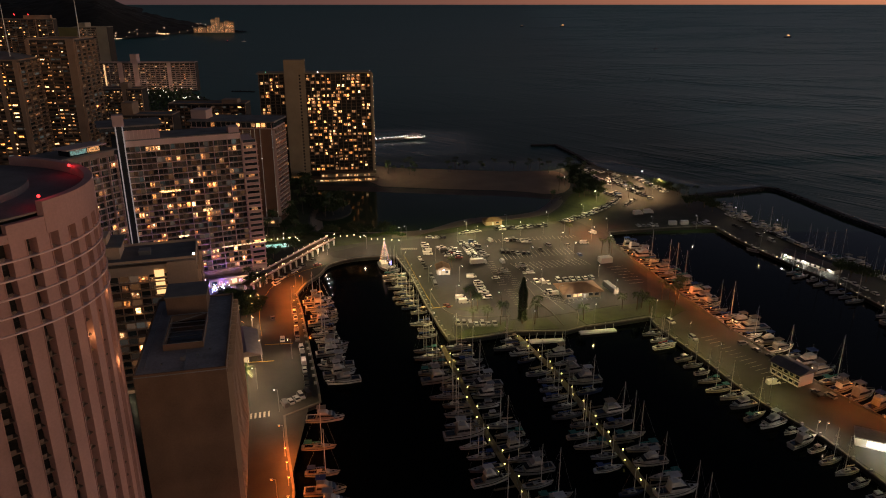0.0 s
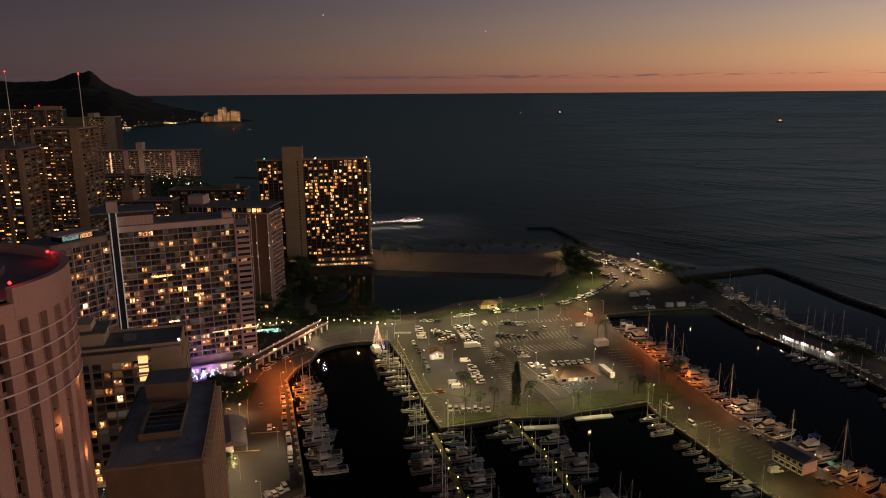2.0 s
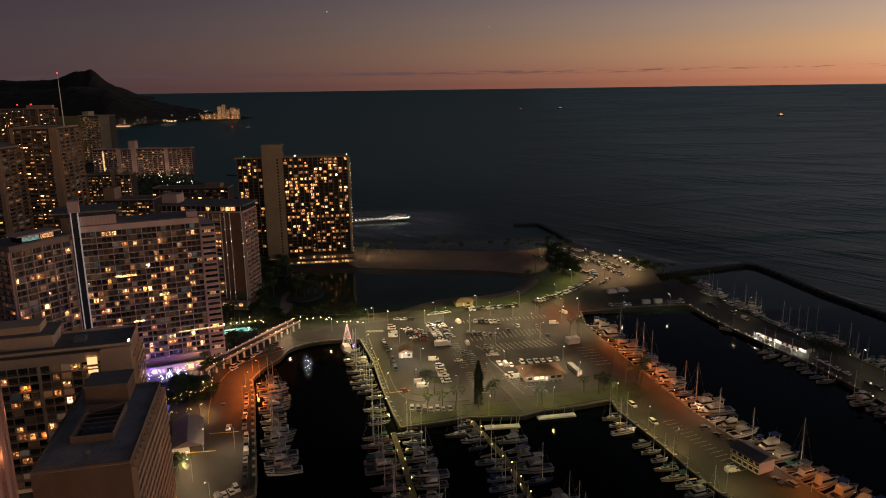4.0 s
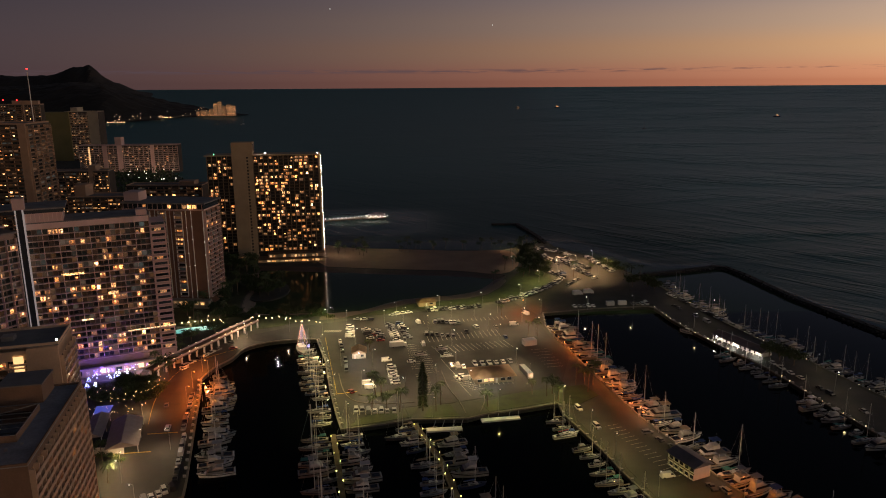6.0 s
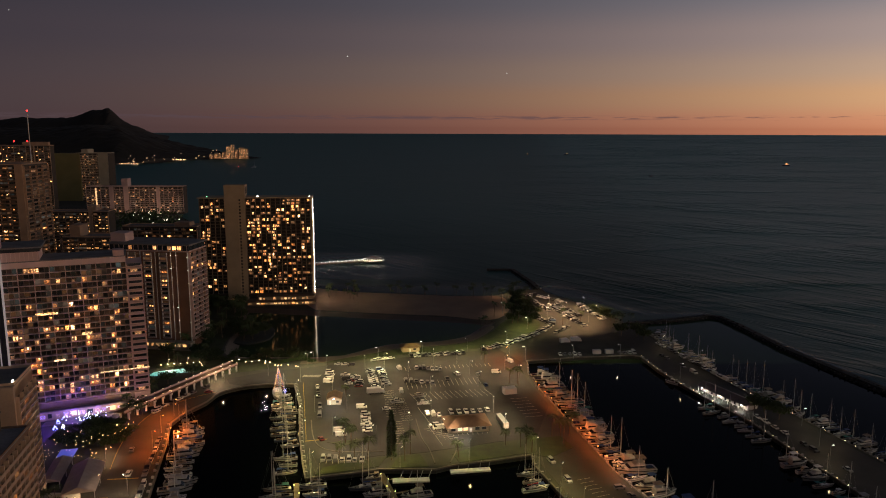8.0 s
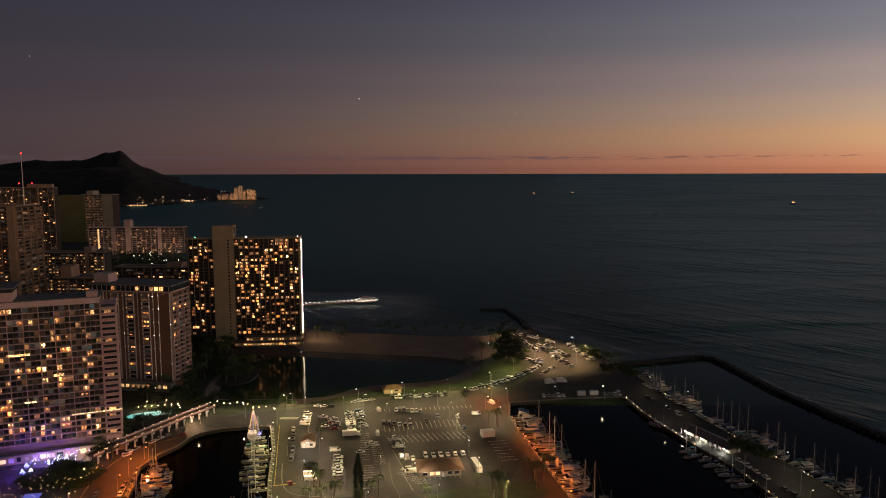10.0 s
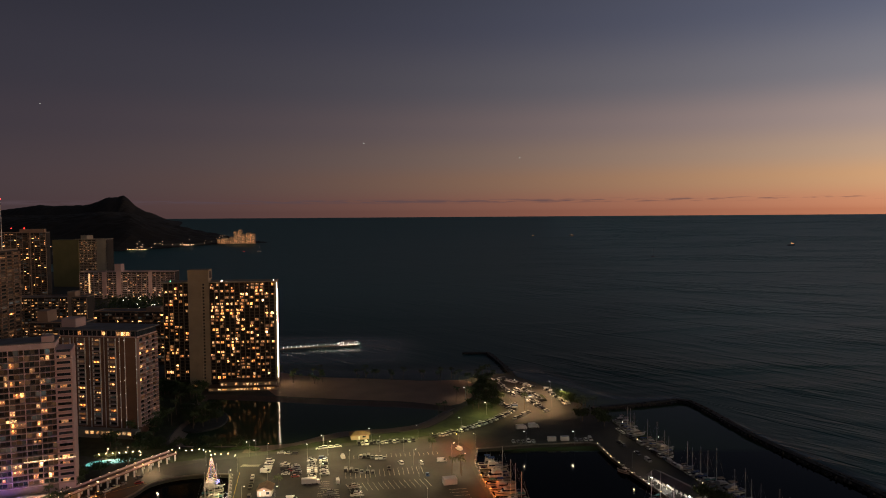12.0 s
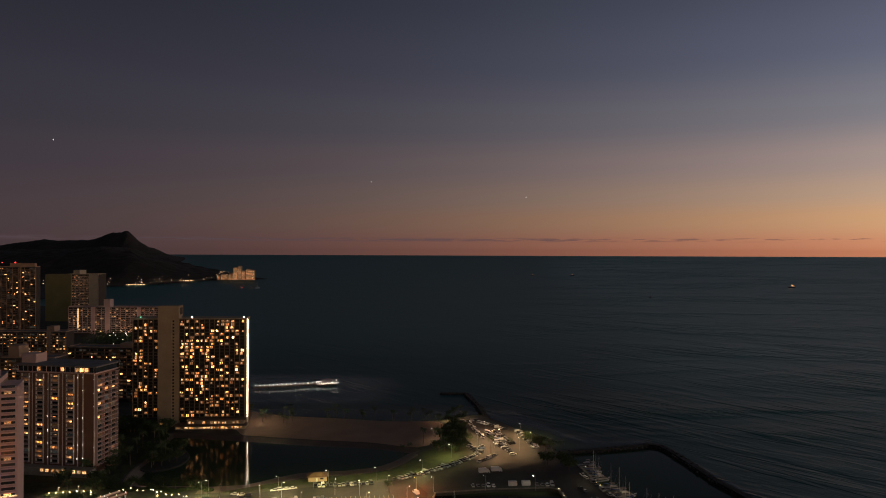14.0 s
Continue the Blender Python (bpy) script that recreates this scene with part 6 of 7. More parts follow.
# ---- harbour buildings and fittings ----
def harbour_office():
    root = thing("harbour_office", pose(74.5, 319.8, 2.05, 0, 0, 10), "low harbour office with a brown hipped roof and pale walls", "office")
    block("wall", root, CREAM_HULL, 0, 0, 0, 19, 12.5, 3.2)
    bm = B()
    hipped(bm, 19, 12.5, 3.2, 6.0, 1.4)
    part("roof", bm, ROOF_TAN, root, "brown hipped roof")
    for u in (1.2, 4.4, 7.0, 12.6, 15.8):
        w = block("window", root, GLASS if u not in (4.4, 7.0) else LOUNGE, u, -0.08, 1.1, u + 2, 0, 2.5)
        block("frame", w, WHITE, u - 0.1, -0.1, 2.5, u + 2.1, -0.01, 2.62)
    block("door", root, WHITE, 10, -0.08, 0, 11, 0, 2.1)
    new("lamp_light", WHITE_LIGHT).location = (82, 317, 4.8)


def booth():
    root = thing("kiosk", pose(12.6, 354.5, 2.05, 0, 0, 5), "small white gabled kiosk with one floodlit wall", "kiosk")
    block("wall", root, CREAM_HULL, 0, 0, 0, 7, 6, 3)
    bm = B()
    vs = [bm.verts.new(p) for p in ((-0.5, -0.6, 3), (3.5, -0.6, 4.8), (7.5, -0.6, 3), (-0.5, 9, 3), (3.5, 9, 4.8), (7.5, 9, 3))]
    for f in ((0, 1, 4, 3), (1, 2, 5, 4), (0, 2, 1), (3, 4, 5), (0, 3, 5, 2)):
        bm.faces.new([vs[k] for k in f])
    part("roof", bm, ROOF_TAN, root)
    block("window", root, GLASS, 4.5, -0.08, 1, 6, 0, 2.2)
    block("door", root, GREY_WALL, 1, -0.08, 0, 2, 0, 2.1)
    bm = B()
    box(bm, 3.2, -0.75, 3.1, 3.8, -0.62, 3.4)
    part("flood_light", bm, LAMP_WHITE, root)
    new("lamp_light", WHITE_LIGHT).location = (16.4, 351.6, 5.4)


def mole_house():
    root = thing("boat_house", pose(142, 245, 2.1, 0, 0, -66), "two-storey white timber house with a dark roof on the mole", "house")
    block("wall", root, WHITE, 0, 0, 0, 13, 8, 5.2)
    bm = B()
    gable(bm, 13, 8, 5.2, 6.8, 0.9)
    part("roof", bm, ROOF, root, "dark low-pitched roof")
    for k in range(5):
        u = 0.9 + k * 2.6
        for z in (0.7, 3.3):
            w = block("window", root, GLASS, u, -0.08, z, u + 1.7, 0, z + 1.2)
            block("sill", w, WHITE, u - 0.1, -0.16, z - 0.14, u + 1.8, -0.0, z)
        block("timber_post", root, BARK, u - 0.55, -0.1, 0, u - 0.35, 0, 5.2)
    block("balcony_band", root, BARK, -0.3, -0.3, 2.65, 13.3, 0, 2.95)


def lit_shed():
    root = thing("shed", pose(210.5, 377.5, 2.05, 0, 0, -65), "long white floodlit shed on the outer mole", "shed")
    block("wall", root, WHITE, 0, 1.5, 0, 32, 8, 2.7)
    bm = B()
    gable(bm, 32, 8, 2.7, 4.7, 1.0)
    part("roof", bm, ROOF, root)
    for k in range(10):
        block("doorway" if k % 3 else "window", root, LOBBY_WHITE if k in (1, 4, 9) else GLASS, 1.2 + k * 3.1, 1.4, 0.3, 2.4 + k * 3.1, 1.5, 2.2)
        block("post", root, WHITE, 0.3 + k * 3.4, -0.7, 0, 0.5 + k * 3.4, -0.5, 2.7)
    for u in (3, 15, 30):
        c, s = math.cos(radians(-65)), math.sin(radians(-65))
        new("lamp_light", WHITE_LIGHT).location = (210.5 + c * u - s * -2.2, 377.5 + s * u + c * -2.2, 3.6)
        bm = B()
        box(bm, u - 0.4, -1.0, 2.3, u + 0.4, -0.7, 2.6)
        part("flood_light", bm, LAMP_WHITE, root)


def white_hut():
    root = thing("kiosk", pose(147.5, 195.5, 2.1, 0, 0, -28), "white flat-roofed kiosk with bright open fronts", "kiosk")
    block("wall", root, WHITE, 0, 0.3, 0, 13, 6, 3.4)
    block("roof", root, ROOF, -0.6, -0.8, 3.4, 13.6, 6.6, 3.8)
    for u in (3.2, 7.6):
        block("open_front", root, LOBBY_WHITE, u, 0.1, 0.6, u + 3.6, 0.3, 3.0)
    new("lamp_light", WHITE_LIGHT).location = (152, 190, 5)
    for x, y in ((138.5, 203), (141, 202)):
        stand(SMALL_LAMP, x, y, 0, DIM_LIGHT, h=4.6, arm=0.3)


LOBBY_WHITE = glow("bright_white_interior", (1.0, 0.85, 0.62), 1.4)


def truck(x, y, a, L=8.5):
    root = thing("box_truck", pose(x, y, 2.08, 0, 0, a), "white box truck parked in the car park", "truck", "box trucks")
    block("cargo_box", root, PAINT["white"], -L / 2, -1.2, 0.9, L / 2 - 2, 1.2, 3.4)
    bm = B()
    extrude_profile(bm, ((L / 2 - 1.9, 0.5), (L / 2, 0.5), (L / 2, 1.4), (L / 2 - 0.5, 2.4), (L / 2 - 1.9, 2.5)), 1.1, 1.0)
    part("cab", bm, PAINT["white"], root)
    block("windscreen", root, DARK_GLASS, L / 2 - 0.28, -0.9, 1.55, L / 2 - 0.02, 0.9, 2.2)
    block("chassis", root, TYRE, -L / 2, -0.5, 0.5, L / 2 - 0.5, 0.5, 0.9)
    for sx in (-0.32, 0.33):
        for sy in (-1, 1):
            o = part("wheel", WHEEL, None, root)
            o.location, o.scale = (L * sx, sy * 1.0, 0.45), (1.35, 1.35, 1.35)


def container(x, y, a, W, D, H, mt, label):
    root = thing("container", pose(x, y, 2.08, 0, 0, a), label, "container")
    block("body", root, mt, 0, 0, 0.1, W, D, H)
    rib = boxmesh("rib", mt, -0.08, -0.06, 0.15, 0.08, 0, H - 0.1)
    for k in range(int(W / 0.8)):
        o = part("rib", rib, None, root)
        o.location = (0.5 + k * 0.8, 0, 0)
    block("door", root, WHITE, W, 0.2, 0.2, W + 0.05, D - 0.2, H - 0.15)


harbour_office()
booth()
mole_house()
lit_shed()
white_hut()
truck(36, 370.5, 12, 9.5)
truck(152, 463, 20, 7)
truck(160, 466, 10, 7)
container(104.5, 369, 15, 7, 4.5, 3.2, PAINT["white"], "pale storage container by the car park")
container(97.5, 337, -76, 12, 2.6, 2.9, PAINT["silver"], "long silver trailer beside the harbour office")
container(166, 439, 5, 5, 2.6, 2.6, PAINT["silver"], "pale storage container on the far quay")
container(174, 440, 5, 5, 2.6, 2.6, PAINT["silver"], "pale storage container on the far quay")
for k, x, y, a in ((6, 59, 365, 15), (6, 61.6, 355, 10), (6, 48, 357, 12)):
    moor(BOATS[k], x, y, a, 0.75, 2.75)
    root = thing("boat_trailer", pose(x, y, 2.08, 0, 0, a), "low steel boat trailer under a small cruiser", "trailer", "boat trailers")
    block("frame", root, METAL, -2.6, -0.7, 0.35, 3.8, 0.7, 0.55)
    for sy in (-1, 1):
        o = part("wheel", WHEEL, None, root)
        o.location = (-0.6, sy * 0.85, 0.33)

# lagoon island and shore planting
surface("lagoon_island", smooth([(-74, 470), (-58, 462), (-46, 474), (-47, 496), (-60, 512), (-74, 500)], 3, True), 1.2, EARTH, "low planted island in the lagoon", "island", 1.6)
hut = thing("rest_house", pose(46, 441.5, 2.15, 0, 0, 12), "small tan rest house with a hipped roof on the lawn", "hut")
block("wall", hut, TAN_WALL, 0, 0, 0, 11, 7, 2.9)
bm = B()
hipped(bm, 11, 7, 2.9, 4.6, 1.0)
part("roof", bm, ROOF_TAN, hut, "tan hipped roof")
block("door", hut, WHITE, 4.5, -0.06, 0, 5.5, 0, 2.1)
block("window", hut, GLASS, 7, -0.06, 1.2, 9, 0, 2.2)
for line in ([(-66, 284), (-71, 303), (-73, 317), (-73, 337), (-69, 351), (-61, 362), (-50, 372)],):
    rim("lane_line", smooth(line, 4), 0.18, 2.04, 2.066, YELLOW, "worn yellow lane line on the harbour road", "lane line")

# ---- painted bays ----
def stripes(p, q, n, length, turn, material=MARKING, w=0.15):
    me = boxmesh("bay_line", material, 0, -w / 2, 0, length, w / 2, 0.02)
    for x, y in between(p, q, n):
        o = part("bay_line", me, None, PARKING)
        o.matrix_basis = pose(x, y, 2.062, 0, 0, turn)


stripes((54, 371), (94, 379), 16, 11, -68)
stripes((52, 383), (92, 392), 17, 5.5, 100)
stripes((52, 383), (92, 392), 17, 5.5, -80)
stripes((46, 363), (52, 335), 12, 5.5, 10)
stripes((46, 333), (50, 309), 10, 6, 10)
stripes((40, 374), (44, 340), 12, 5, 10)
stripes((50, 408), (100, 416), 20, 5.5, 100)
stripes((107, 364), (112, 340), 7, 9, 10)
stripes((63, 325), (73, 314), 8, 6, 20)
stripes((76, 323), (92, 325.5), 8, 5, -82)
stripes((20, 290), (38, 289), 8, 5.5, 95)
stripes((59, 352), (64.5, 330), 2, 24, -72)
stripes((-6, 387), (-6, 387), 1, 76, -78, YELLOW)
stripes((9.5, 311.4), (9.5, 311.4), 1, 10, 14, YELLOW, 0.5)
stripes((-70, 259), (-70, 259), 1, 14, 6, YELLOW, 0.6)
stripes((-63, 275), (-63, 275), 1, 12, 6, YELLOW, 0.5)
stripes((126, 276), (141, 236), 16, 6, 20)
stripes((-8, 396), (1, 396), 9, 3.5, 80, MARKING, 0.5)
stripes((-62, 216), (-50, 219), 9, 3.5, 100, MARKING, 0.7)
bm = B()
for x, y in [p for p, a in along([(x + 0.8, y) for x, y in WEST_QUAY], 5)] + [p for p, a in along([(x - 0.8, y) for x, y in LEFT_QUAY[5:]], 6)] + [p for p, a in along(MOLE_IN, 7)] + [p for p, a in along(FAR_MOLE_IN, 6)] + [p for p, a in along(FAR_MOLE_OUT, 6)] + [p for p, a in along(MOLE_OUT, 6.4)]:
    box(bm, x - 0.5, y - 0.35, 2.25, x + 0.5, y + 0.35, 3.15)
single("dock_lockers", bm, GELCOAT, "white dock lockers set along the quay edges", "dock locker", kind="stuff")


# ---- palms and trees ----
def palm(h, seed):
    r = random.Random(seed)
    root = thing("palm_tree", Matrix(), "tall coconut palm with a drooping crown", "palm tree", "palm trees")
    bm = B()
    lean = Vector((r.uniform(-0.08, 0.08), r.uniform(-0.08, 0.08)))
    pts = [Vector((lean.x * h * (k / 5) ** 1.5, lean.y * h * (k / 5) ** 1.5, h * k / 5)) for k in range(6)]
    for k in range(5):
        tube(bm, pts[k], pts[k + 1], 0.24 - 0.025 * k, 0.215 - 0.025 * k, 7, False)
    part("trunk", bm, BARK, root)
    bm = B()
    top = pts[-1]
    for k in range(34):
        a = k * 2.4 + r.uniform(-0.2, 0.2)
        up = r.uniform(-0.2, 1.0)
        L = r.uniform(2.6, 4.0)
        d = Vector((math.cos(a), math.sin(a), 0))
        s = Vector((-d.y, d.x, 0))
        spine = [top + d * L * t * (1 - 0.12 * up) + Vector((0, 0, L * (up * t - 0.62 * t * t))) for t in (0, 0.25, 0.5, 0.75, 1)]
        for j in range(4):
            p, q = spine[j], spine[j + 1]
            for sg in (-1, 1):
                for f in (0.0, 0.5):
                    c = p.lerp(q, f)
                    w = (0.6, 0.8, 0.7, 0.4)[j]
                    e = c + s * sg * w + d * 0.35 - Vector((0, 0, 0.14 + 0.13 * j))
                    v = [bm.verts.new(x) for x in (c, p.lerp(q, f + 0.42), e + d * 0.12, e)]
                    bm.faces.new(v)
    part("crown", bm, PALM_LEAF, root)
    return root


def tree(h, spread, seed, label, n=420, leaf=LEAF):
    r = random.Random(seed)
    root = thing("tree", Matrix(), label, "tree", "garden trees")
    bm = B()
    tube(bm, (0, 0, 0), (0, 0, h * 0.45), 0.32, 0.2, 8)
    tips = []
    for k in range(7):
        a = k * 0.9 + r.uniform(-0.3, 0.3)
        q = Vector((math.cos(a) * spread * r.uniform(0.3, 0.7), math.sin(a) * spread * r.uniform(0.3, 0.7), h * r.uniform(0.6, 0.88)))
        tube(bm, (0, 0, h * r.uniform(0.3, 0.45)), q, 0.13, 0.05, 5, False)
        tips.append(q)
    part("trunk", bm, BARK, root)
    bm = B()
    for k in range(n):
        t = r.choice(tips)
        c = t + Vector((r.gauss(0, 1), r.gauss(0, 1), r.gauss(0, 0.55))) * spread * 0.27
        s = r.uniform(0.35, 0.8)
        m = Matrix.LocRotScale(c, Euler((r.uniform(0, 6), r.uniform(0, 6), r.uniform(0, 6))), (s, s * 0.6, 1))
        v = [bm.verts.new(m @ Vector(p)) for p in ((-1, 0, 0), (0, -1, 0.15), (1, 0, 0), (0, 1, 0.15))]
        bm.faces.new(v)
    part("crown", bm, leaf, root)
    return root


PALMS = [palm(11, 1), palm(9, 2), palm(13, 3)]
TREES = [tree(7, 5, 4, "dark broadleaf garden tree with a dense crown"), tree(10, 7, 5, "large dark spreading banyan-like tree", 700), tree(5, 3.5, 6, "small dark shrubby tree", 260)]
grown = set()


def plant(proto, x, y, s=1.0, z=2.05):
    m = pose(x, y, z, 0, 0, rng.uniform(0, 360)) @ Matrix.Diagonal((s, s, s, 1))
    if proto not in grown:
        grown.add(proto)
        proto.matrix_basis = m
        return proto
    return copy_thing(proto, m)


for x, y in ((28, 309.7), (30.7, 308.6), (34.1, 294), (39.9, 291.9), (27.6, 295), (55.7, 292), (57.8, 298.5), (78.6, 295.4), (99.9, 308), (106.3, 305.8), (109.1, 308.1), (110.8, 301.2), (122, 318), (126, 310), (108.3, 385), (97, 422), (126, 318), (130, 318), (113.5, 383), (-63, 238), (-64, 220), (-70, 250), (-76, 252), (-80, 246), (-66, 232), (21, 365), (113, 386)):
    plant(rng.choice(PALMS), x, y, rng.uniform(0.8, 1.1))
for k in range(14):
    plant(rng.choice(PALMS), rng.uniform(-40, 0), rng.uniform(575, 612), rng.uniform(0.7, 1.0), 2.1)
for x, y in ((34, 603), (41, 600), (66, 596), (83, 594), (97, 592), (112, 590), (119, 575), (122, 560), (118, 548), (127, 590), (132, 602), (196, 512), (201, 508), (199, 516), (102, 508), (110, 530), (98, 492), (135, 560)):
    plant(rng.choice(PALMS), x, y, rng.uniform(0.7, 1.05), 2.1)
for k in range(34):
    x, y = rng.uniform(-135, -66), rng.uniform(410, 560)
    if not (-143 < x < -84 and 440 < y < 482) and not (x > -84 and y > 530 and False):
        if x < -88 or y < 432:
            plant(rng.choice(TREES + PALMS[:2]), x, y, rng.uniform(0.8, 1.2), 2.1)
for k in range(22):
    plant(rng.choice(TREES), rng.uniform(-128, -88), rng.uniform(552, 572), rng.uniform(0.7, 1.1), 2.1)
for x, y in ((128, 525), (132, 520), (136, 535), (139, 548), (131, 545), (126, 556), (137, 562), (134, 576), (129, 585), (135, 590), (141, 530), (122, 512), (191, 524), (195, 519), (187, 532), (193, 528), (133, 506), (137, 514), (129, 534), (134, 552), (138, 556), (130, 570), (124, 540), (140, 520)):
    plant(TREES[1] if x % 2 else TREES[0], x, y, rng.uniform(0.6, 1.0), 2.1)
for x, y in ((126, 512), (132, 528), (128, 548), (136, 568), (140, 582), (131, 596), (136, 604), (127, 576), (122, 530), (139, 540), (171, 510), (158, 508), (205, 500)):
    plant(PALMS[2], x, y, rng.uniform(0.8, 1.15), 2.1)
for k in range(20):
    plant(rng.choice(TREES), rng.uniform(-92, -76), rng.uniform(309, 327), rng.uniform(0.5, 0.85))
for k in range(12):
    plant(rng.choice(TREES + PALMS), rng.uniform(-86, -76), rng.uniform(334, 362), rng.uniform(0.5, 0.8))
for k in range(26):
    plant(rng.choice(TREES + PALMS), rng.uniform(-92, -74), 432 + k * 4.6 + rng.uniform(-2, 2), rng.uniform(0.8, 1.25), 2.1)
for k in range(18):
    a = k * 2.4
    plant(rng.choice(TREES + PALMS), -60 + 11 * math.cos(a) * (k / 18) ** 0.5, 487 + 21 * math.sin(a) * (k / 18) ** 0.5, rng.uniform(0.7, 1.1), 1.2)
for x, y in ((-66, 428), (-58, 427), (-50, 428), (-44, 427), (-36, 427), (-29, 427), (-20, 427), (-72, 424), (-54, 424), (-14, 427)):
    plant(rng.choice(TREES), x, y, rng.uniform(0.5, 0.85), 2.1)
for k in range(16):
    plant(rng.choice(PALMS), rng.uniform(-40, 110), rng.uniform(594, 606) - 0.06 * k, rng.uniform(0.6, 0.9), 2.1)
for k in range(16):
    x, y = rng.uniform(-104, -75), rng.uniform(286, 332)
    if not (-102 < x < -79 and 286 < y < 308) and y < 326:
        plant(TREES[2], x, y, rng.uniform(0.35, 0.75))
for x, y in ((-70, 256), (-67, 254), (-73, 255), (-78, 250), (-82, 256), (-86, 262), (-64, 252), (-75, 244)):
    plant(TREES[2], x, y, rng.uniform(0.4, 0.6))
for x, y in ((232, 345), (236, 338), (229, 350), (206, 470), (204, 480), (194, 482), (-86, 372), (-80, 384), (-70, 395)):
    plant(TREES[0], x, y, rng.uniform(0.8, 1.1))


def hedge(name, spots, label, n, seed, tall=2.6):
    """Low dense planting: many small leaves heaped over beds (x, y, radius)."""
    r = random.Random(seed)
    bm = B()
    for k in range(n):
        x, y, s = r.choice(spots)
        a, d = r.uniform(0, 6.3), s * math.sqrt(r.random())
        top = tall * (0.55 + 0.45 * noise.noise(Vector((x + d * math.cos(a), y + d * math.sin(a), 0)) * 0.5)) * (1.05 - d / s * 0.6)
        w = r.uniform(0.2, 0.5)
        m = Matrix.LocRotScale((x + d * math.cos(a), y + d * math.sin(a), 2.1 + top * r.uniform(0.35, 1.0)), Euler([r.uniform(0, 6) for _ in range(3)]), (w, w * 0.6, 1))
        bm.faces.new([bm.verts.new(m @ Vector(p)) for p in ((-1, 0, 0), (0, -1, 0.15), (1, 0, 0), (0, 1, 0.15))])
    single(name, bm, LEAF, label, "planting", kind="stuff")


hedge("garden_planting", [(-104 + 4.2 * k, 309 + 4.5 * j + (k % 2) * 2, 3.2) for k in range(8) for j in range(4) if (k * 3 + j) % 5], "dark low planting of the hotel garden", 9000, 41)
hedge("lagoon_planting", [(-72 + 4 * k, 425 + 3 * math.sin(k), 2.8) for k in range(17)] + [(-95 + 5 * k, 413 + 4 * math.sin(2 * k), 3) for k in range(6)], "dark low planting along the lagoon walk", 6000, 42, 2.0)


def column_pine():
    r = random.Random(8)
    root = thing("pine_tree", pose(50, 293, 2.1), "tall narrow dark column pine on the grass", "pine tree")
    bm = B()
    tube(bm, (0, 0, 0), (0, 0, 22), 0.3, 0.05, 8)
    part("trunk", bm, BARK, root)
    bm = B()
    for k in range(1500):
        z = r.uniform(1.8, 22.5)
        w = 2.1 * min(1, (23.2 - z) / 8) * r.uniform(0.35, 1.0)
        a = r.uniform(0, 6.3)
        m = Matrix.LocRotScale((w * math.cos(a), w * math.sin(a), z), Euler((r.uniform(-0.5, 0.5), r.uniform(-0.9, 0.2), a)), (0.55, 0.22, 1))
        bm.faces.new([bm.verts.new(m @ Vector(p)) for p in ((-1, 0, 0), (0, -1, 0.1), (1, 0, -0.2), (0, 1, 0.1))])
    part("crown", bm, LEAF, root)


column_pine()


# ---- light tree on a barge, elevated walk, pools, tents, pier ----
def light_tree():
    barge = thing("barge", pose(-16.5, 371, 0, 0, 0, -75), "pale barge moored at the quay with coloured lights", "barge")
    bm = B()
    hull_mesh(bm, 15, 5.5, 1.6, 1.15, 0.9)
    part("hull", bm, GELCOAT, barge)
    bm = B()
    cabin_mesh(bm, -5, 2.5, 4, 1.6, 3.4, 0.6)
    part("cabin", bm, GELCOAT, barge)
    root = thing("light_tree", pose(-16.2, 373, 1.7), "tall cone of coloured string lights on the barge", "light tree")
    bm = B()
    tube(bm, (0, 0, 0), (0, 0, 14.6), 0.12, 0.06, 6)
    part("pole", bm, METAL, root)
    kinds = [glow("gold_bulbs", (1.0, 0.66, 0.25), 4.0), glow("red_bulbs", (1.0, 0.25, 0.15), 3.5), glow("blue_bulbs", (0.3, 0.3, 1.0), 4.0)]
    for k in range(14):
        bm = B()
        a = 2 * math.pi * k / 14
        for j in range(1, 11):
            f = (j + 0.5 * (k % 2)) / 10.5
            ball(bm, (3.0 * f * math.cos(a), 3.0 * f * math.sin(a), 14.4 - 13.0 * f), 0.13)
        part("light_string", bm, kinds[k % 3 if k % 4 else 0], root, kind="stuff")
    bm = B()
    ball(bm, (0, 0, 14.9), 0.35)
    part("star", bm, LAMP_WARM, root)
    bm = B()
    for k in range(22):
        ball(bm, (3.2 + 0.5 * math.cos(k), -2 + 0.28 * k * 0.6, 0.4 + 1.6 * (k % 4) / 4), 0.17)
    part("blue_garland", bm, kinds[2], root)
    new("lamp_light", light("garland_light", 1200 * POWER, (1.0, 0.62, 0.3), 1.0)).location = (-16, 370.5, 7)


light_tree()
WALK = [(-84, 334), (-81.5, 340), (-74, 357), (-66, 374), (-58, 392), (-50, 407)]
root = thing("elevated_walkway", Matrix(), "raised concrete walkway on white columns with parapet lights", "walkway")
for p, q in zip(WALK, WALK[1:]):
    d = Vector(q) - Vector(p)
    m = Matrix.Translation((*p, 0)) @ Matrix.Rotation(math.atan2(d.y, d.x), 4, "Z")
    bm = B()
    box(bm, 0, -3, 5.6, d.length, 3, 6.1, m)
    part("deck", bm, ROOF_TAN, root)
    for v in (-3.0, 2.75):
        bm = B()
        box(bm, 0, v, 6.1, d.length, v + 0.25, 7.1, m)
        part("parapet", bm, PINK_WALL, root)
col = B()
box(col, -0.35, -0.35, 2, 0.35, 0.35, 5.6)
col = mesh("column", col, WHITE)
bulb = B()
ball(bulb, (0, 0, 7.25), 0.17)
bulb = mesh("parapet_light", bulb, LAMP_WARM)
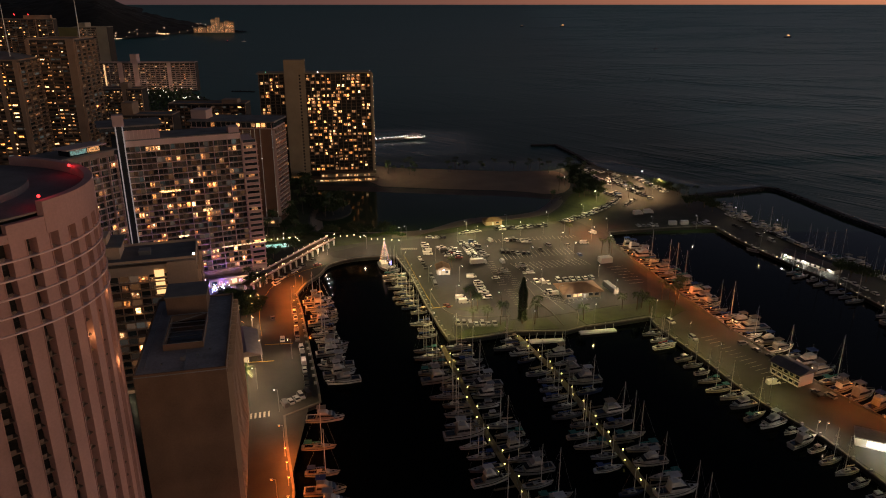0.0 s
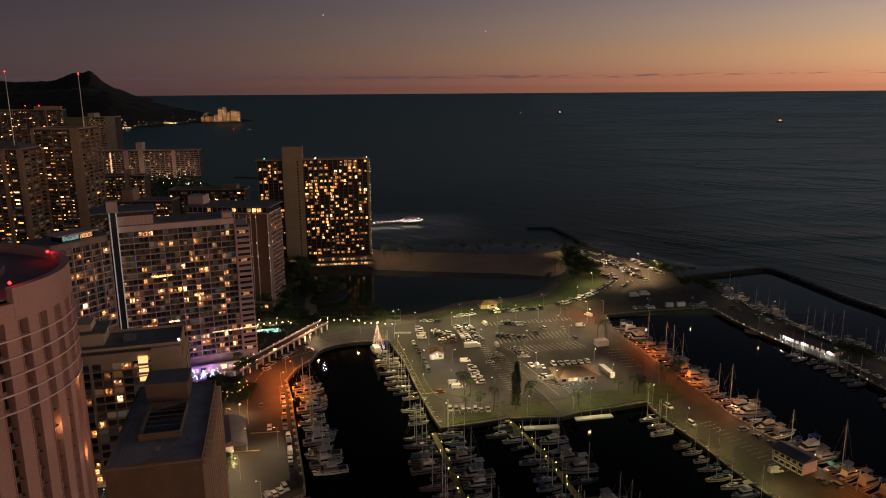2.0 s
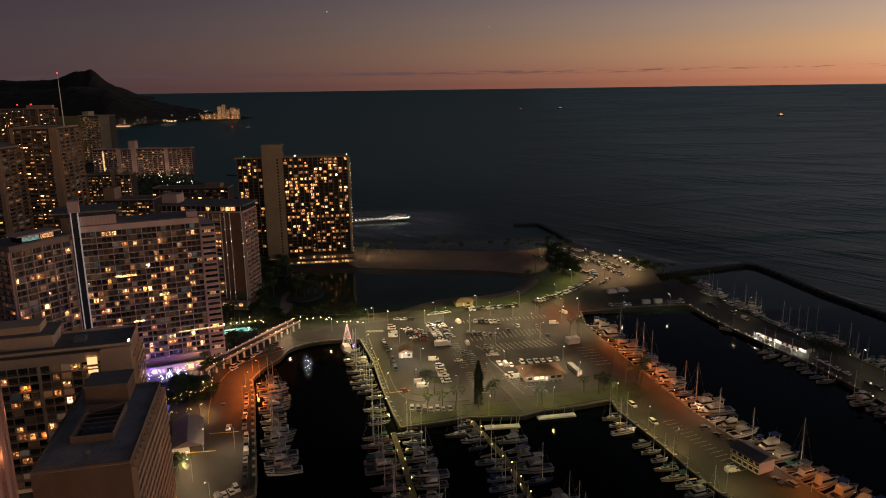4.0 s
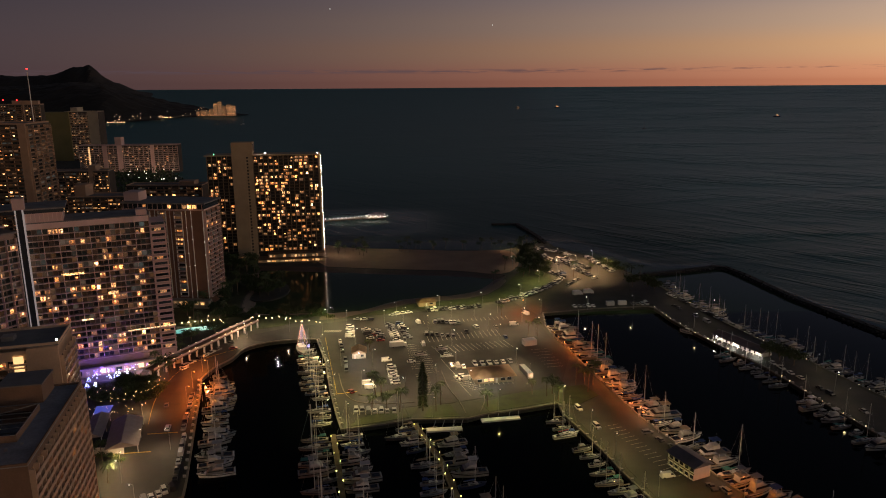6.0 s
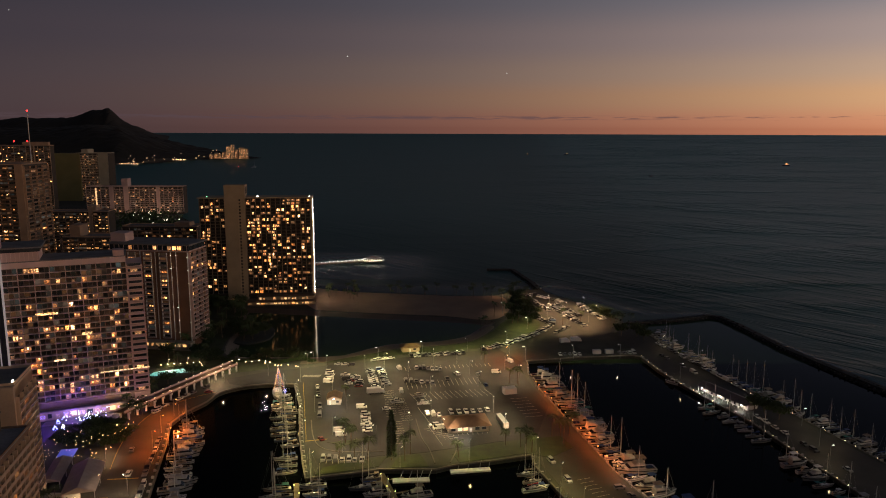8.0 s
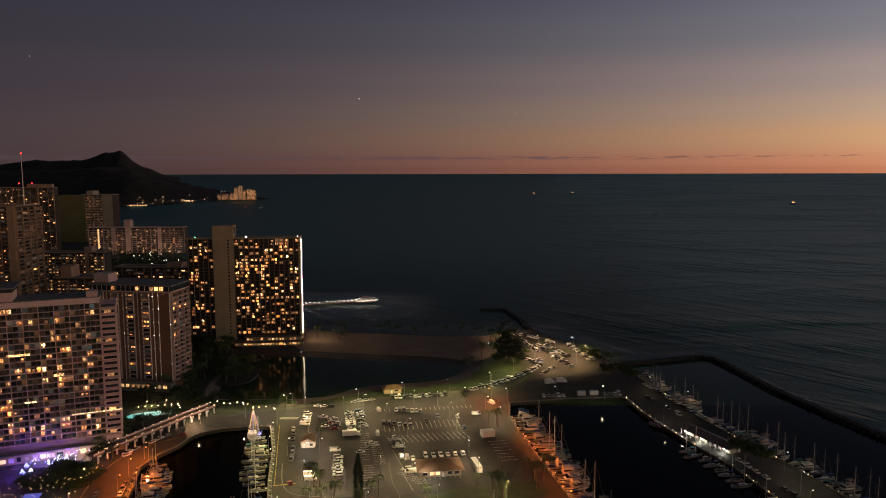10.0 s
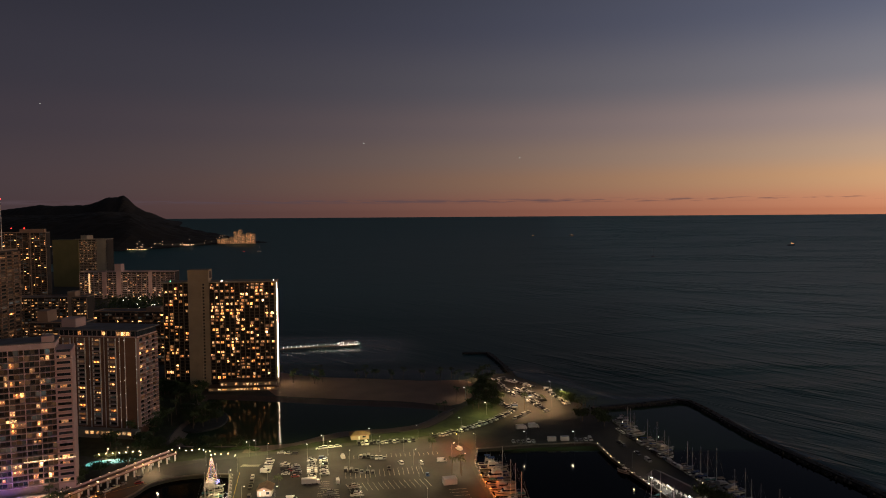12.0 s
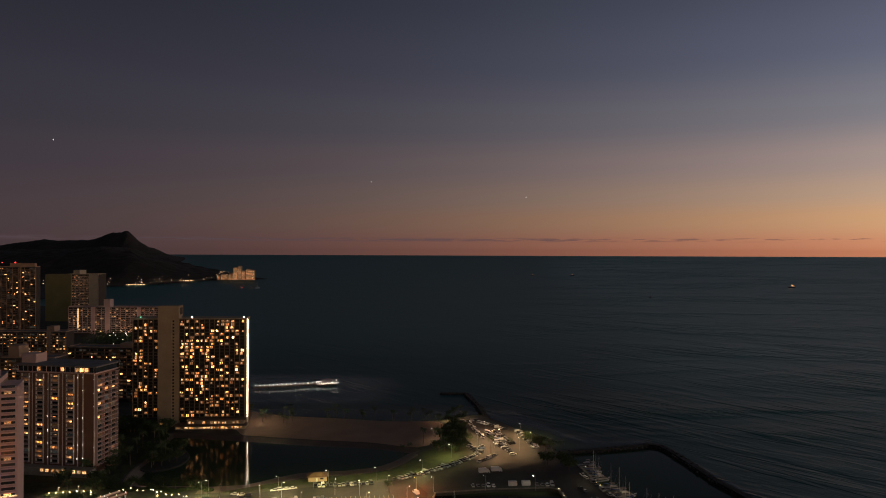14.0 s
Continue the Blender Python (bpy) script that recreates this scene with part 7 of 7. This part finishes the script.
for k, (p, a) in enumerate(along(WALK, 5.5)):
    n = Vector((-math.sin(radians(a)), math.cos(radians(a))))
    for s in (-1, 1):
        o = part("column", col, None, root)
        o.matrix_basis = pose(p.x + n.x * 2.5 * s, p.y + n.y * 2.5 * s, 0, 0, 0, a)
        o = part("parapet_light", bulb, None, root)
        o.matrix_basis = pose(p.x + n.x * 2.9 * s, p.y + n.y * 2.9 * s, 0)
    if k % 2 == 0:
        new("lamp_light", DOCK_GLOW).location = (p.x - n.x * 4, p.y - n.y * 4, 6.8)
bm = B()
for p, a in along([(-55.1, 412.9), (-47.2, 413.5), (-41.6, 411.4), (-34.1, 412), (-27.6, 407), (-20.6, 404.3), (-10.9, 404.9)], 4.2):
    ball(bm, (p.x, p.y, 6.0 + 0.6 * math.sin(p.x)), 0.34)
single("festoon_lights", bm, LAMP_WARM, "row of warm festoon lights along the lagoon walk", "festoon lights", kind="stuff")
for x, y in ((-50, 409), (-36, 409), (-20, 405)):
    new("lamp_light", DIM_LIGHT).location = (x, y, 6)

POOL = glow("lit_pool_water", (0.16, 0.75, 0.66), 0.6)
POOL_BLUE = glow("blue_lit_pool_water", (0.015, 0.12, 1.0), 0.28)
surface("pool", smooth([(-94, 396), (-84, 400), (-73, 405), (-74, 410), (-86, 407), (-95, 402)], 3, True), 2.3, POOL, "small turquoise lit swimming pool", "pool", 0.2)
surface("pool", [(-93.4, 293), (-86.8, 293.5), (-88.8, 302.7), (-95.5, 301.3)], 2.3, POOL_BLUE, "small deep blue lit swimming pool", "pool", 0.2)
bm = B()
for p, a in along([(-95, 408), (-85, 411), (-72, 414), (-68, 406)], 3.6):
    ball(bm, (p.x, p.y, 4.6), 0.3)
single("pool_lights", bm, LAMP_WARM, "globe lights round the hotel pool", "pool lights", kind="stuff")
for x, y in ((-90, 409), (-78, 412)):
    new("lamp_light", DIM_LIGHT).location = (x, y, 5.5)


def tent(x, y, a, W, D, h, label):
    root = thing("pavilion", pose(x, y, 2.05, 0, 0, a), label, "pavilion", "pavilions")
    bm = B()
    gable(bm, W, D, 3.2, h, 0.5)
    part("roof", bm, FABRIC, root, "white tented roof")
    for u in (0, W / 2, W):
        for v in (0, D):
            bm = B()
            tube(bm, (u, v, 0), (u, v, 3.2), 0.12)
            part("post", bm, WHITE, root)
    block("back_wall", root, WHITE, 0.1, D - 0.3, 0, W - 0.1, D - 0.1, 3.1)


tent(-78.1, 267.5, 105, 20.7, 6.3, 4.6, "long white tented pavilion roof")
tent(-60.8, 260, 107, 25, 11.3, 5.6, "wide white tented pavilion beside the road")
block_root = thing("garden_wall", Matrix(), "low white wall at the hotel drive", "wall", kind="structure")
block("wall", block_root, WHITE, -88, 259, 2, -66, 259.6, 4.6)
# purple stage and garden lights
GARDEN = [glow("warm_garden_bulbs", (1.0, 0.6, 0.2), 6.0), glow("blue_garden_bulbs", (0.25, 0.3, 1.0), 8.0), glow("white_garden_bulbs", (0.8, 0.85, 1.0), 9.0)]
r = random.Random(4)
for k, (n, box_, lab) in enumerate(((110, (-102, 288, -74, 330), "warm fairy lights scattered in the hotel garden"), (46, (-112, 330, -92, 344), "blue and violet festive lights in the hotel court"), (22, (-110, 330, -92, 344), "white festive light figures in the hotel court"))):
    bm = B()
    for j in range(n):
        ball(bm, (r.uniform(box_[0], box_[2]), r.uniform(box_[1], box_[3]), r.uniform(2.6, 5.5)), r.uniform(0.07, 0.16) * (1 if k == 0 else 1.9))
    single("garden_lights", bm, GARDEN[k], lab, "garden lights", kind="stuff")
for x, y, h, k in ((-96.1, 336.5, 3.4, 2), (-100.2, 336.5, 2.4, 2), (-109.5, 322.5, 2.0, 1), (-106, 323.5, 2.2, 2), (-112, 330, 1.8, 1)):
    root = thing("light_figure", pose(x, y, 2.1), "cone of festive lights in the hotel court", "light figure", "light figures")
    bm = B()
    tube(bm, (0, 0, 0), (0, 0, h), 0.05)
    part("pole", bm, METAL, root)
    bm = B()
    for j in range(40):
        f = (j + 0.5) / 40
        ball(bm, (1.1 * f * math.cos(j * 2.4), 1.1 * f * math.sin(j * 2.4), h * (1 - f) + 0.1), 0.12, 1)
    part("light_string", bm, GARDEN[k], root)
surface("paved_court", [(-118, 326), (-90, 334), (-92, 348), (-120, 340)], 2.1, CONCRETE, "paved hotel court under violet light", "court", 0.1)
for x, y, c, e in ((-108, 336, (0.22, 0.1, 1.0), 1000), (-98, 341, (0.3, 0.12, 1.0), 800), (-104, 332, (0.22, 0.1, 1.0), 800), (-116, 327, (0.25, 0.12, 1.0), 900), (-94, 337, (0.45, 0.25, 1.0), 600), (-110, 316, (0.25, 0.08, 1.0), 1800), (-99, 320, (0.3, 0.1, 1.0), 1500), (-88, 342, (1.0, 0.6, 0.25), 2500), (-82, 262, (1.0, 0.7, 0.4), 400), (-91, 300, (0.05, 0.2, 1.0), 200)):
    new("lamp_light", light("garden_lamp_light", e * POWER, c, 0.5)).location = (x, y, 6.5)


def pier():
    root = thing("pier", Matrix(), "long low pier with rows of lamps and a bright pavilion", "pier")
    a, b = (-46, 745), (2, 762)
    d = Vector(b) - Vector(a)
    m = Matrix.Translation((*a, 0)) @ Matrix.Rotation(math.atan2(d.y, d.x), 4, "Z")
    bm = B()
    box(bm, -30, -1.8, 1.2, d.length - 14, 1.8, 1.8, m)
    part("deck", bm, WOOD, root)
    bm = B()
    box(bm, d.length - 16, -6, 1.2, d.length + 3, 6, 1.8, m)
    part("platform", bm, WOOD, root)
    pile = B()
    tube(pile, (0, 0, -2), (0, 0, 1.3), 0.25)
    pile = mesh("pile", pile, BARK)
    lampm = B()
    ball(lampm, (0, 0, 3.2), 0.24)
    lampm = mesh("pier_lamp", lampm, LAMP_WHITE)
    for k in range(17):
        for v in (-1.6, 1.6):
            o = part("pile", pile, None, root)
            o.matrix_basis = m @ pose(-30 + k * 5, v, 0)
        for v in (-1.6, 1.6) if k < 15 else ():
            o = part("pier_lamp", lampm, None, root)
            o.matrix_basis = m @ pose(-28 + k * 4.4, v, 0)
    bm = B()
    for u, v in ((d.length - 12, -4), (d.length - 1, -4), (d.length - 12, 4), (d.length - 1, 4)):
        tube(bm, m @ Vector((u, v, 1.8)), m @ Vector((u, v, 4.6)), 0.15)
    part("posts", bm, WHITE, root)
    bm = B()
    vs = [bm.verts.new(m @ Vector(p)) for p in ((d.length - 14, -5.5, 4.6), (d.length + 1, -5.5, 4.6), (d.length + 1, 5.5, 4.6), (d.length - 14, 5.5, 4.6), (d.length - 6.5, 0, 7))]
    for f in ((0, 1, 4), (1, 2, 4), (2, 3, 4), (3, 0, 4), (3, 2, 1, 0)):
        bm.faces.new([vs[k] for k in f])
    part("pavilion_roof", bm, FABRIC, root)
    bm = B()
    for k in range(24):
        ball(bm, m @ Vector((d.length - 17 + 21 * (k % 12) / 11, -5.8 if k < 12 else 5.8, 2.4 + (k % 3) * 0.5)), 0.3)
    part("pavilion_lights", bm, LAMP_WHITE, root, "bright lights round the pavilion", "stuff")


pier()


# ---- roof masts, mountain, far shore ----
for x, y, z0, z1 in ((-262, 590, 112, 154), (-294, 545, 101, 155)):
    root = thing("radio_mast", Matrix.Translation((x, y, z0)), "slim roof mast with a red light on top", "mast", "roof masts")
    bm = B()
    tube(bm, (0, 0, 0), (0, 0, z1 - z0), 0.5, 0.2, 6)
    part("pole", bm, WHITE, root)
    bm = B()
    ball(bm, (0, 0, z1 - z0 + 0.4), 0.75)
    part("warning_light", bm, RED_LAMP, root)
bm = B()
for x, y, z in ((-603, 1143, 119.2), (-582, 1143, 119.2)):
    ball(bm, (x, y, z), 1.1)
single("warning_lights", bm, RED_LAMP, "red warning lights on the glass tower roof", "warning light", kind="stuff")


def mountain():
    """A broad crater ridge with one high peak, falling to the sea on the right."""
    ridge = ((-3700, 70), (-3100, 95), (-2660, 92), (-2545, 110), (-2468, 118), (-2380, 130), (-2300, 122), (-2239, 124), (-2127, 124), (-2060, 138), (-1998, 164), (-1967, 173), (-1940, 172), (-1915, 172), (-1896, 181), (-1878, 181), (-1856, 165), (-1830, 139), (-1807, 113), (-1780, 101), (-1741, 82), (-1667, 76), (-1598, 56), (-1529, 30), (-1350, 10), (-1000, 0))
    bm = B()
    xs = [-3700 + 2600 * k / 260 for k in range(261)]
    ys = [3500 + 1150 * k / 40 for k in range(41)]
    rows = []
    for y in ys:
        row = []
        for x in xs:
            t = (y - 4250) / 330
            base = math.exp(-t * t)
            h = float(np.interp(x * 4250 / y, [p[0] for p in ridge], [p[1] for p in ridge]))
            gully = noise.noise(Vector((x / 60, y / 300, 0))) * 16 + noise.noise(Vector((x / 23, y / 90, 3))) * 11 + noise.noise(Vector((x / 9, y / 40, 5))) * 6
            h += min(1, h / 60) * (5 * noise.noise(Vector((x / 26, 4, 8))) + 2.5 * noise.noise(Vector((x / 9, 2, 6))))
            shore = max(0.0, min(1.0, (-1350 - x - 0.25 * (y - 3500)) / 200))
            row.append(bm.verts.new((x, y, rise(y) - 4 + shore * (6 + (h + gully * min(1, h / 60) * (1 - 0.75 * base)) * base))))
        rows.append(row)
    for a, b in zip(rows, rows[1:]):
        for k in range(260):
            bm.faces.new((a[k], a[k + 1], b[k + 1], b[k]))
    single("mountain", bm, MOUNTAIN, "dark volcanic crater ridge beyond the town", "mountain", kind="structure")
    bm = B()
    line = [(-2600, 1700), (-1000, 1700), (-1010, 2100), (-1130, 2480), (-1080, 2560), (-960, 2700), (-900, 2860), (-700, 2930), (-690, 2990), (-760, 3060), (-1100, 3300), (-1250, 3700), (-3000, 3700), (-3000, 2000)]
    def inside(x, y):
        hit = False
        for (x0, y0), (x1, y1) in zip(line, line[1:] + line[:1]):
            if (y0 > y) != (y1 > y) and x < x0 + (y - y0) / (y1 - y0) * (x1 - x0):
                hit = not hit
        return hit

    def land(x, y):
        """Wooded foothills that rise behind the shore."""
        h = float(np.interp(x * 3300 / y, (-2600, -1700, -1500, -1395, -1318, -1202, -1055, -941, -800, -690), (100, 112, 126, 118, 88, 60, 30, 16, 8, 0))) * max(0.0, 1 - max(0, y - 3250) / 350)
        front = float(np.interp(x, (-2600, -1130, -1080, -960, -900, -700), (2480, 2490, 2570, 2720, 2880, 2960)))
        s = max(0.0, min(1.0, (y - front) / 420))
        return rise(y) + 3 + (h + 8 * noise.noise(Vector((x / 30, y / 60, 2))) + 5 * noise.noise(Vector((x / 11, y / 30, 7)))) * s * s * (3 - 2 * s)

    cell = 22
    vs = {}
    for i in range(90):
        for j in range(92):
            x, y = -2620 + i * cell, 1700 + j * cell
            if inside(x + cell / 2, y + cell / 2):
                f = []
                for a, b in ((0, 0), (1, 0), (1, 1), (0, 1)):
                    k = (i + a, j + b)
                    if k not in vs:
                        px, py = x + a * cell, y + b * cell
                        vs[k] = bm.verts.new((px, py, land(px, py)))
                    f.append(vs[k])
                bm.faces.new(f)
    single("far_shore", bm, MOUNTAIN, "dark far shore below the crater", "shore", kind="structure")


mountain()
FAR_LAMP = glow("far_town_lights", (1.0, 0.6, 0.32), 2.6)
PARK_LAMP = glow("park_lamp_glass", (1.0, 0.9, 0.7), 3.0)
SHIP_LAMP = glow("ship_deck_lamp", (1.0, 0.42, 0.13), 3.5)
FAR_WIN = glow("far_hotel_windows", (1.0, 0.45, 0.17), 2.4)
r = random.Random(12)
bm = B()
for k in range(64):
    x = r.uniform(-1420, -900)
    y = float(np.interp(x, (-2600, -1130, -1080, -960, -900), (2480, 2490, 2570, 2720, 2880))) + r.uniform(-12, 90)
    ball(bm, (x, y, rise(y) + r.uniform(6, 30)), r.uniform(0.6, 1.5))
for k in range(14):
    ball(bm, (-1080 + k * 5 + r.uniform(-3, 3), 2565, rise(2565) + 6), r.uniform(1.0, 2.0))
for k in range(26):
    ball(bm, (-868 + k * 6.2, 2893, rise(2890) + r.uniform(4, 40)), r.uniform(0.6, 1.2))
for k in range(12):
    ball(bm, (-985 + k * 5, 2790 + r.uniform(-10, 10), rise(2790) + 7), r.uniform(1.2, 2.8))
single("far_lights", bm, FAR_LAMP, "scattered lights of the far shore", "town lights", kind="stuff")
for k in range(9):
    w, h = r.uniform(12, 20), (18, 22, 19, 27, 50, 56, 38, 44, 40)[k]
    x = -868 + k * 17
    root = thing("far_hotel", pose(x, 2900, rise(2900) + 3), "distant pale beach hotel with lit windows", "hotel", "far beach hotels")
    block("body", root, TAN_WALL if k in (4, 5) else TOWN_WALL, 0, 0, 0, w, 14, h)
    bm = B()
    for f in range(int(h / 4) - 1):
        for j in range(4):
            if r.random() < 0.5:
                box(bm, 1 + j * w / 4, -0.3, 3 + f * 4, 1 + (j + 0.34) * w / 4, 0, 5.0 + f * 4)
    part("windows", bm, FAR_WIN, root, kind="stuff")
    block("roof", root, ROOF, 2, 2, h, w - 2, 10, h + 3)
# fill lamps without fittings, added to brighten the hotel slab's front
SLAB_FILL = light("hotel_fill_light", 2600, (1.0, 0.62, 0.42), 1.0)
for x in (-440, -395, -370):
    new("hotel_fill_lamp", SLAB_FILL).location = (x, 1142, 16)
FAR_FLOOD = light("far_hotel_flood_light", 90, (1.0, 0.45, 0.22), 2.0)
for x in (-850, -800, -750):
    new("flood_lamp", FAR_FLOOD).location = (x, 2872, rise(2872) + 22)
# dark park trees between the hotels
bm = B()
for k in range(2600):
    u = r.random()
    x, y = -250 - 160 * u + r.uniform(-55, 20), 860 + 300 * u + r.uniform(-40, 60)
    z = 2 + 11 * r.random() * (0.5 + 0.5 * noise.noise(Vector((x / 14, y / 14, 1))) + 0.3)
    s = r.uniform(1.0, 2.2)
    m = Matrix.LocRotScale((x, y, z), Euler((r.uniform(0, 6), r.uniform(0, 6), r.uniform(0, 6))), (s, s * 0.7, 1))
    bm.faces.new([bm.verts.new(m @ Vector(p)) for p in ((-1, 0, 0), (0, -1, 0.2), (1, 0, 0), (0, 1, 0.2))])
single("park_trees", bm, LEAF, "dark mass of park trees between distant hotels", "trees", kind="stuff")
bm = B()
for k in range(46):
    u = r.random()
    ball(bm, (-240 - 150 * u + r.uniform(-40, 20), 850 + 290 * u + r.uniform(-10, 40), r.uniform(8, 14)), r.uniform(0.3, 0.8))
single("park_lights", bm, PARK_LAMP, "white lamps among the park trees", "park lights", kind="stuff")
# lights of ships out at sea
for x, y, s, mt in ((450, 3300, 1.8, SHIP_LAMP), (629, 3300, 2.4, SHIP_LAMP), (1330, 2660, 3.0, SHIP_LAMP), (-640, 2500, 1.0, RED_LAMP)):
    root = thing("ship", pose(x, y, rise(y)), "distant ship with its deck lights on", "ship", "ships at sea")
    bm = B()
    hull_mesh(bm, s * 9, s * 2.4, s * 1.2)
    part("hull", bm, NAVY_HULL, root)
    bm = B()
    ball(bm, (0, 0, s * 2.6), s * 0.7, 2)
    ball(bm, (s * 2, 0, s * 2.0), s * 0.4, 2)
    part("deck_lights", bm, mt, root)
for x, y in ((690, 2150), (-585, 2500)):
    moor(BOATS[0], x, y, 30, 1.6, rise(y))
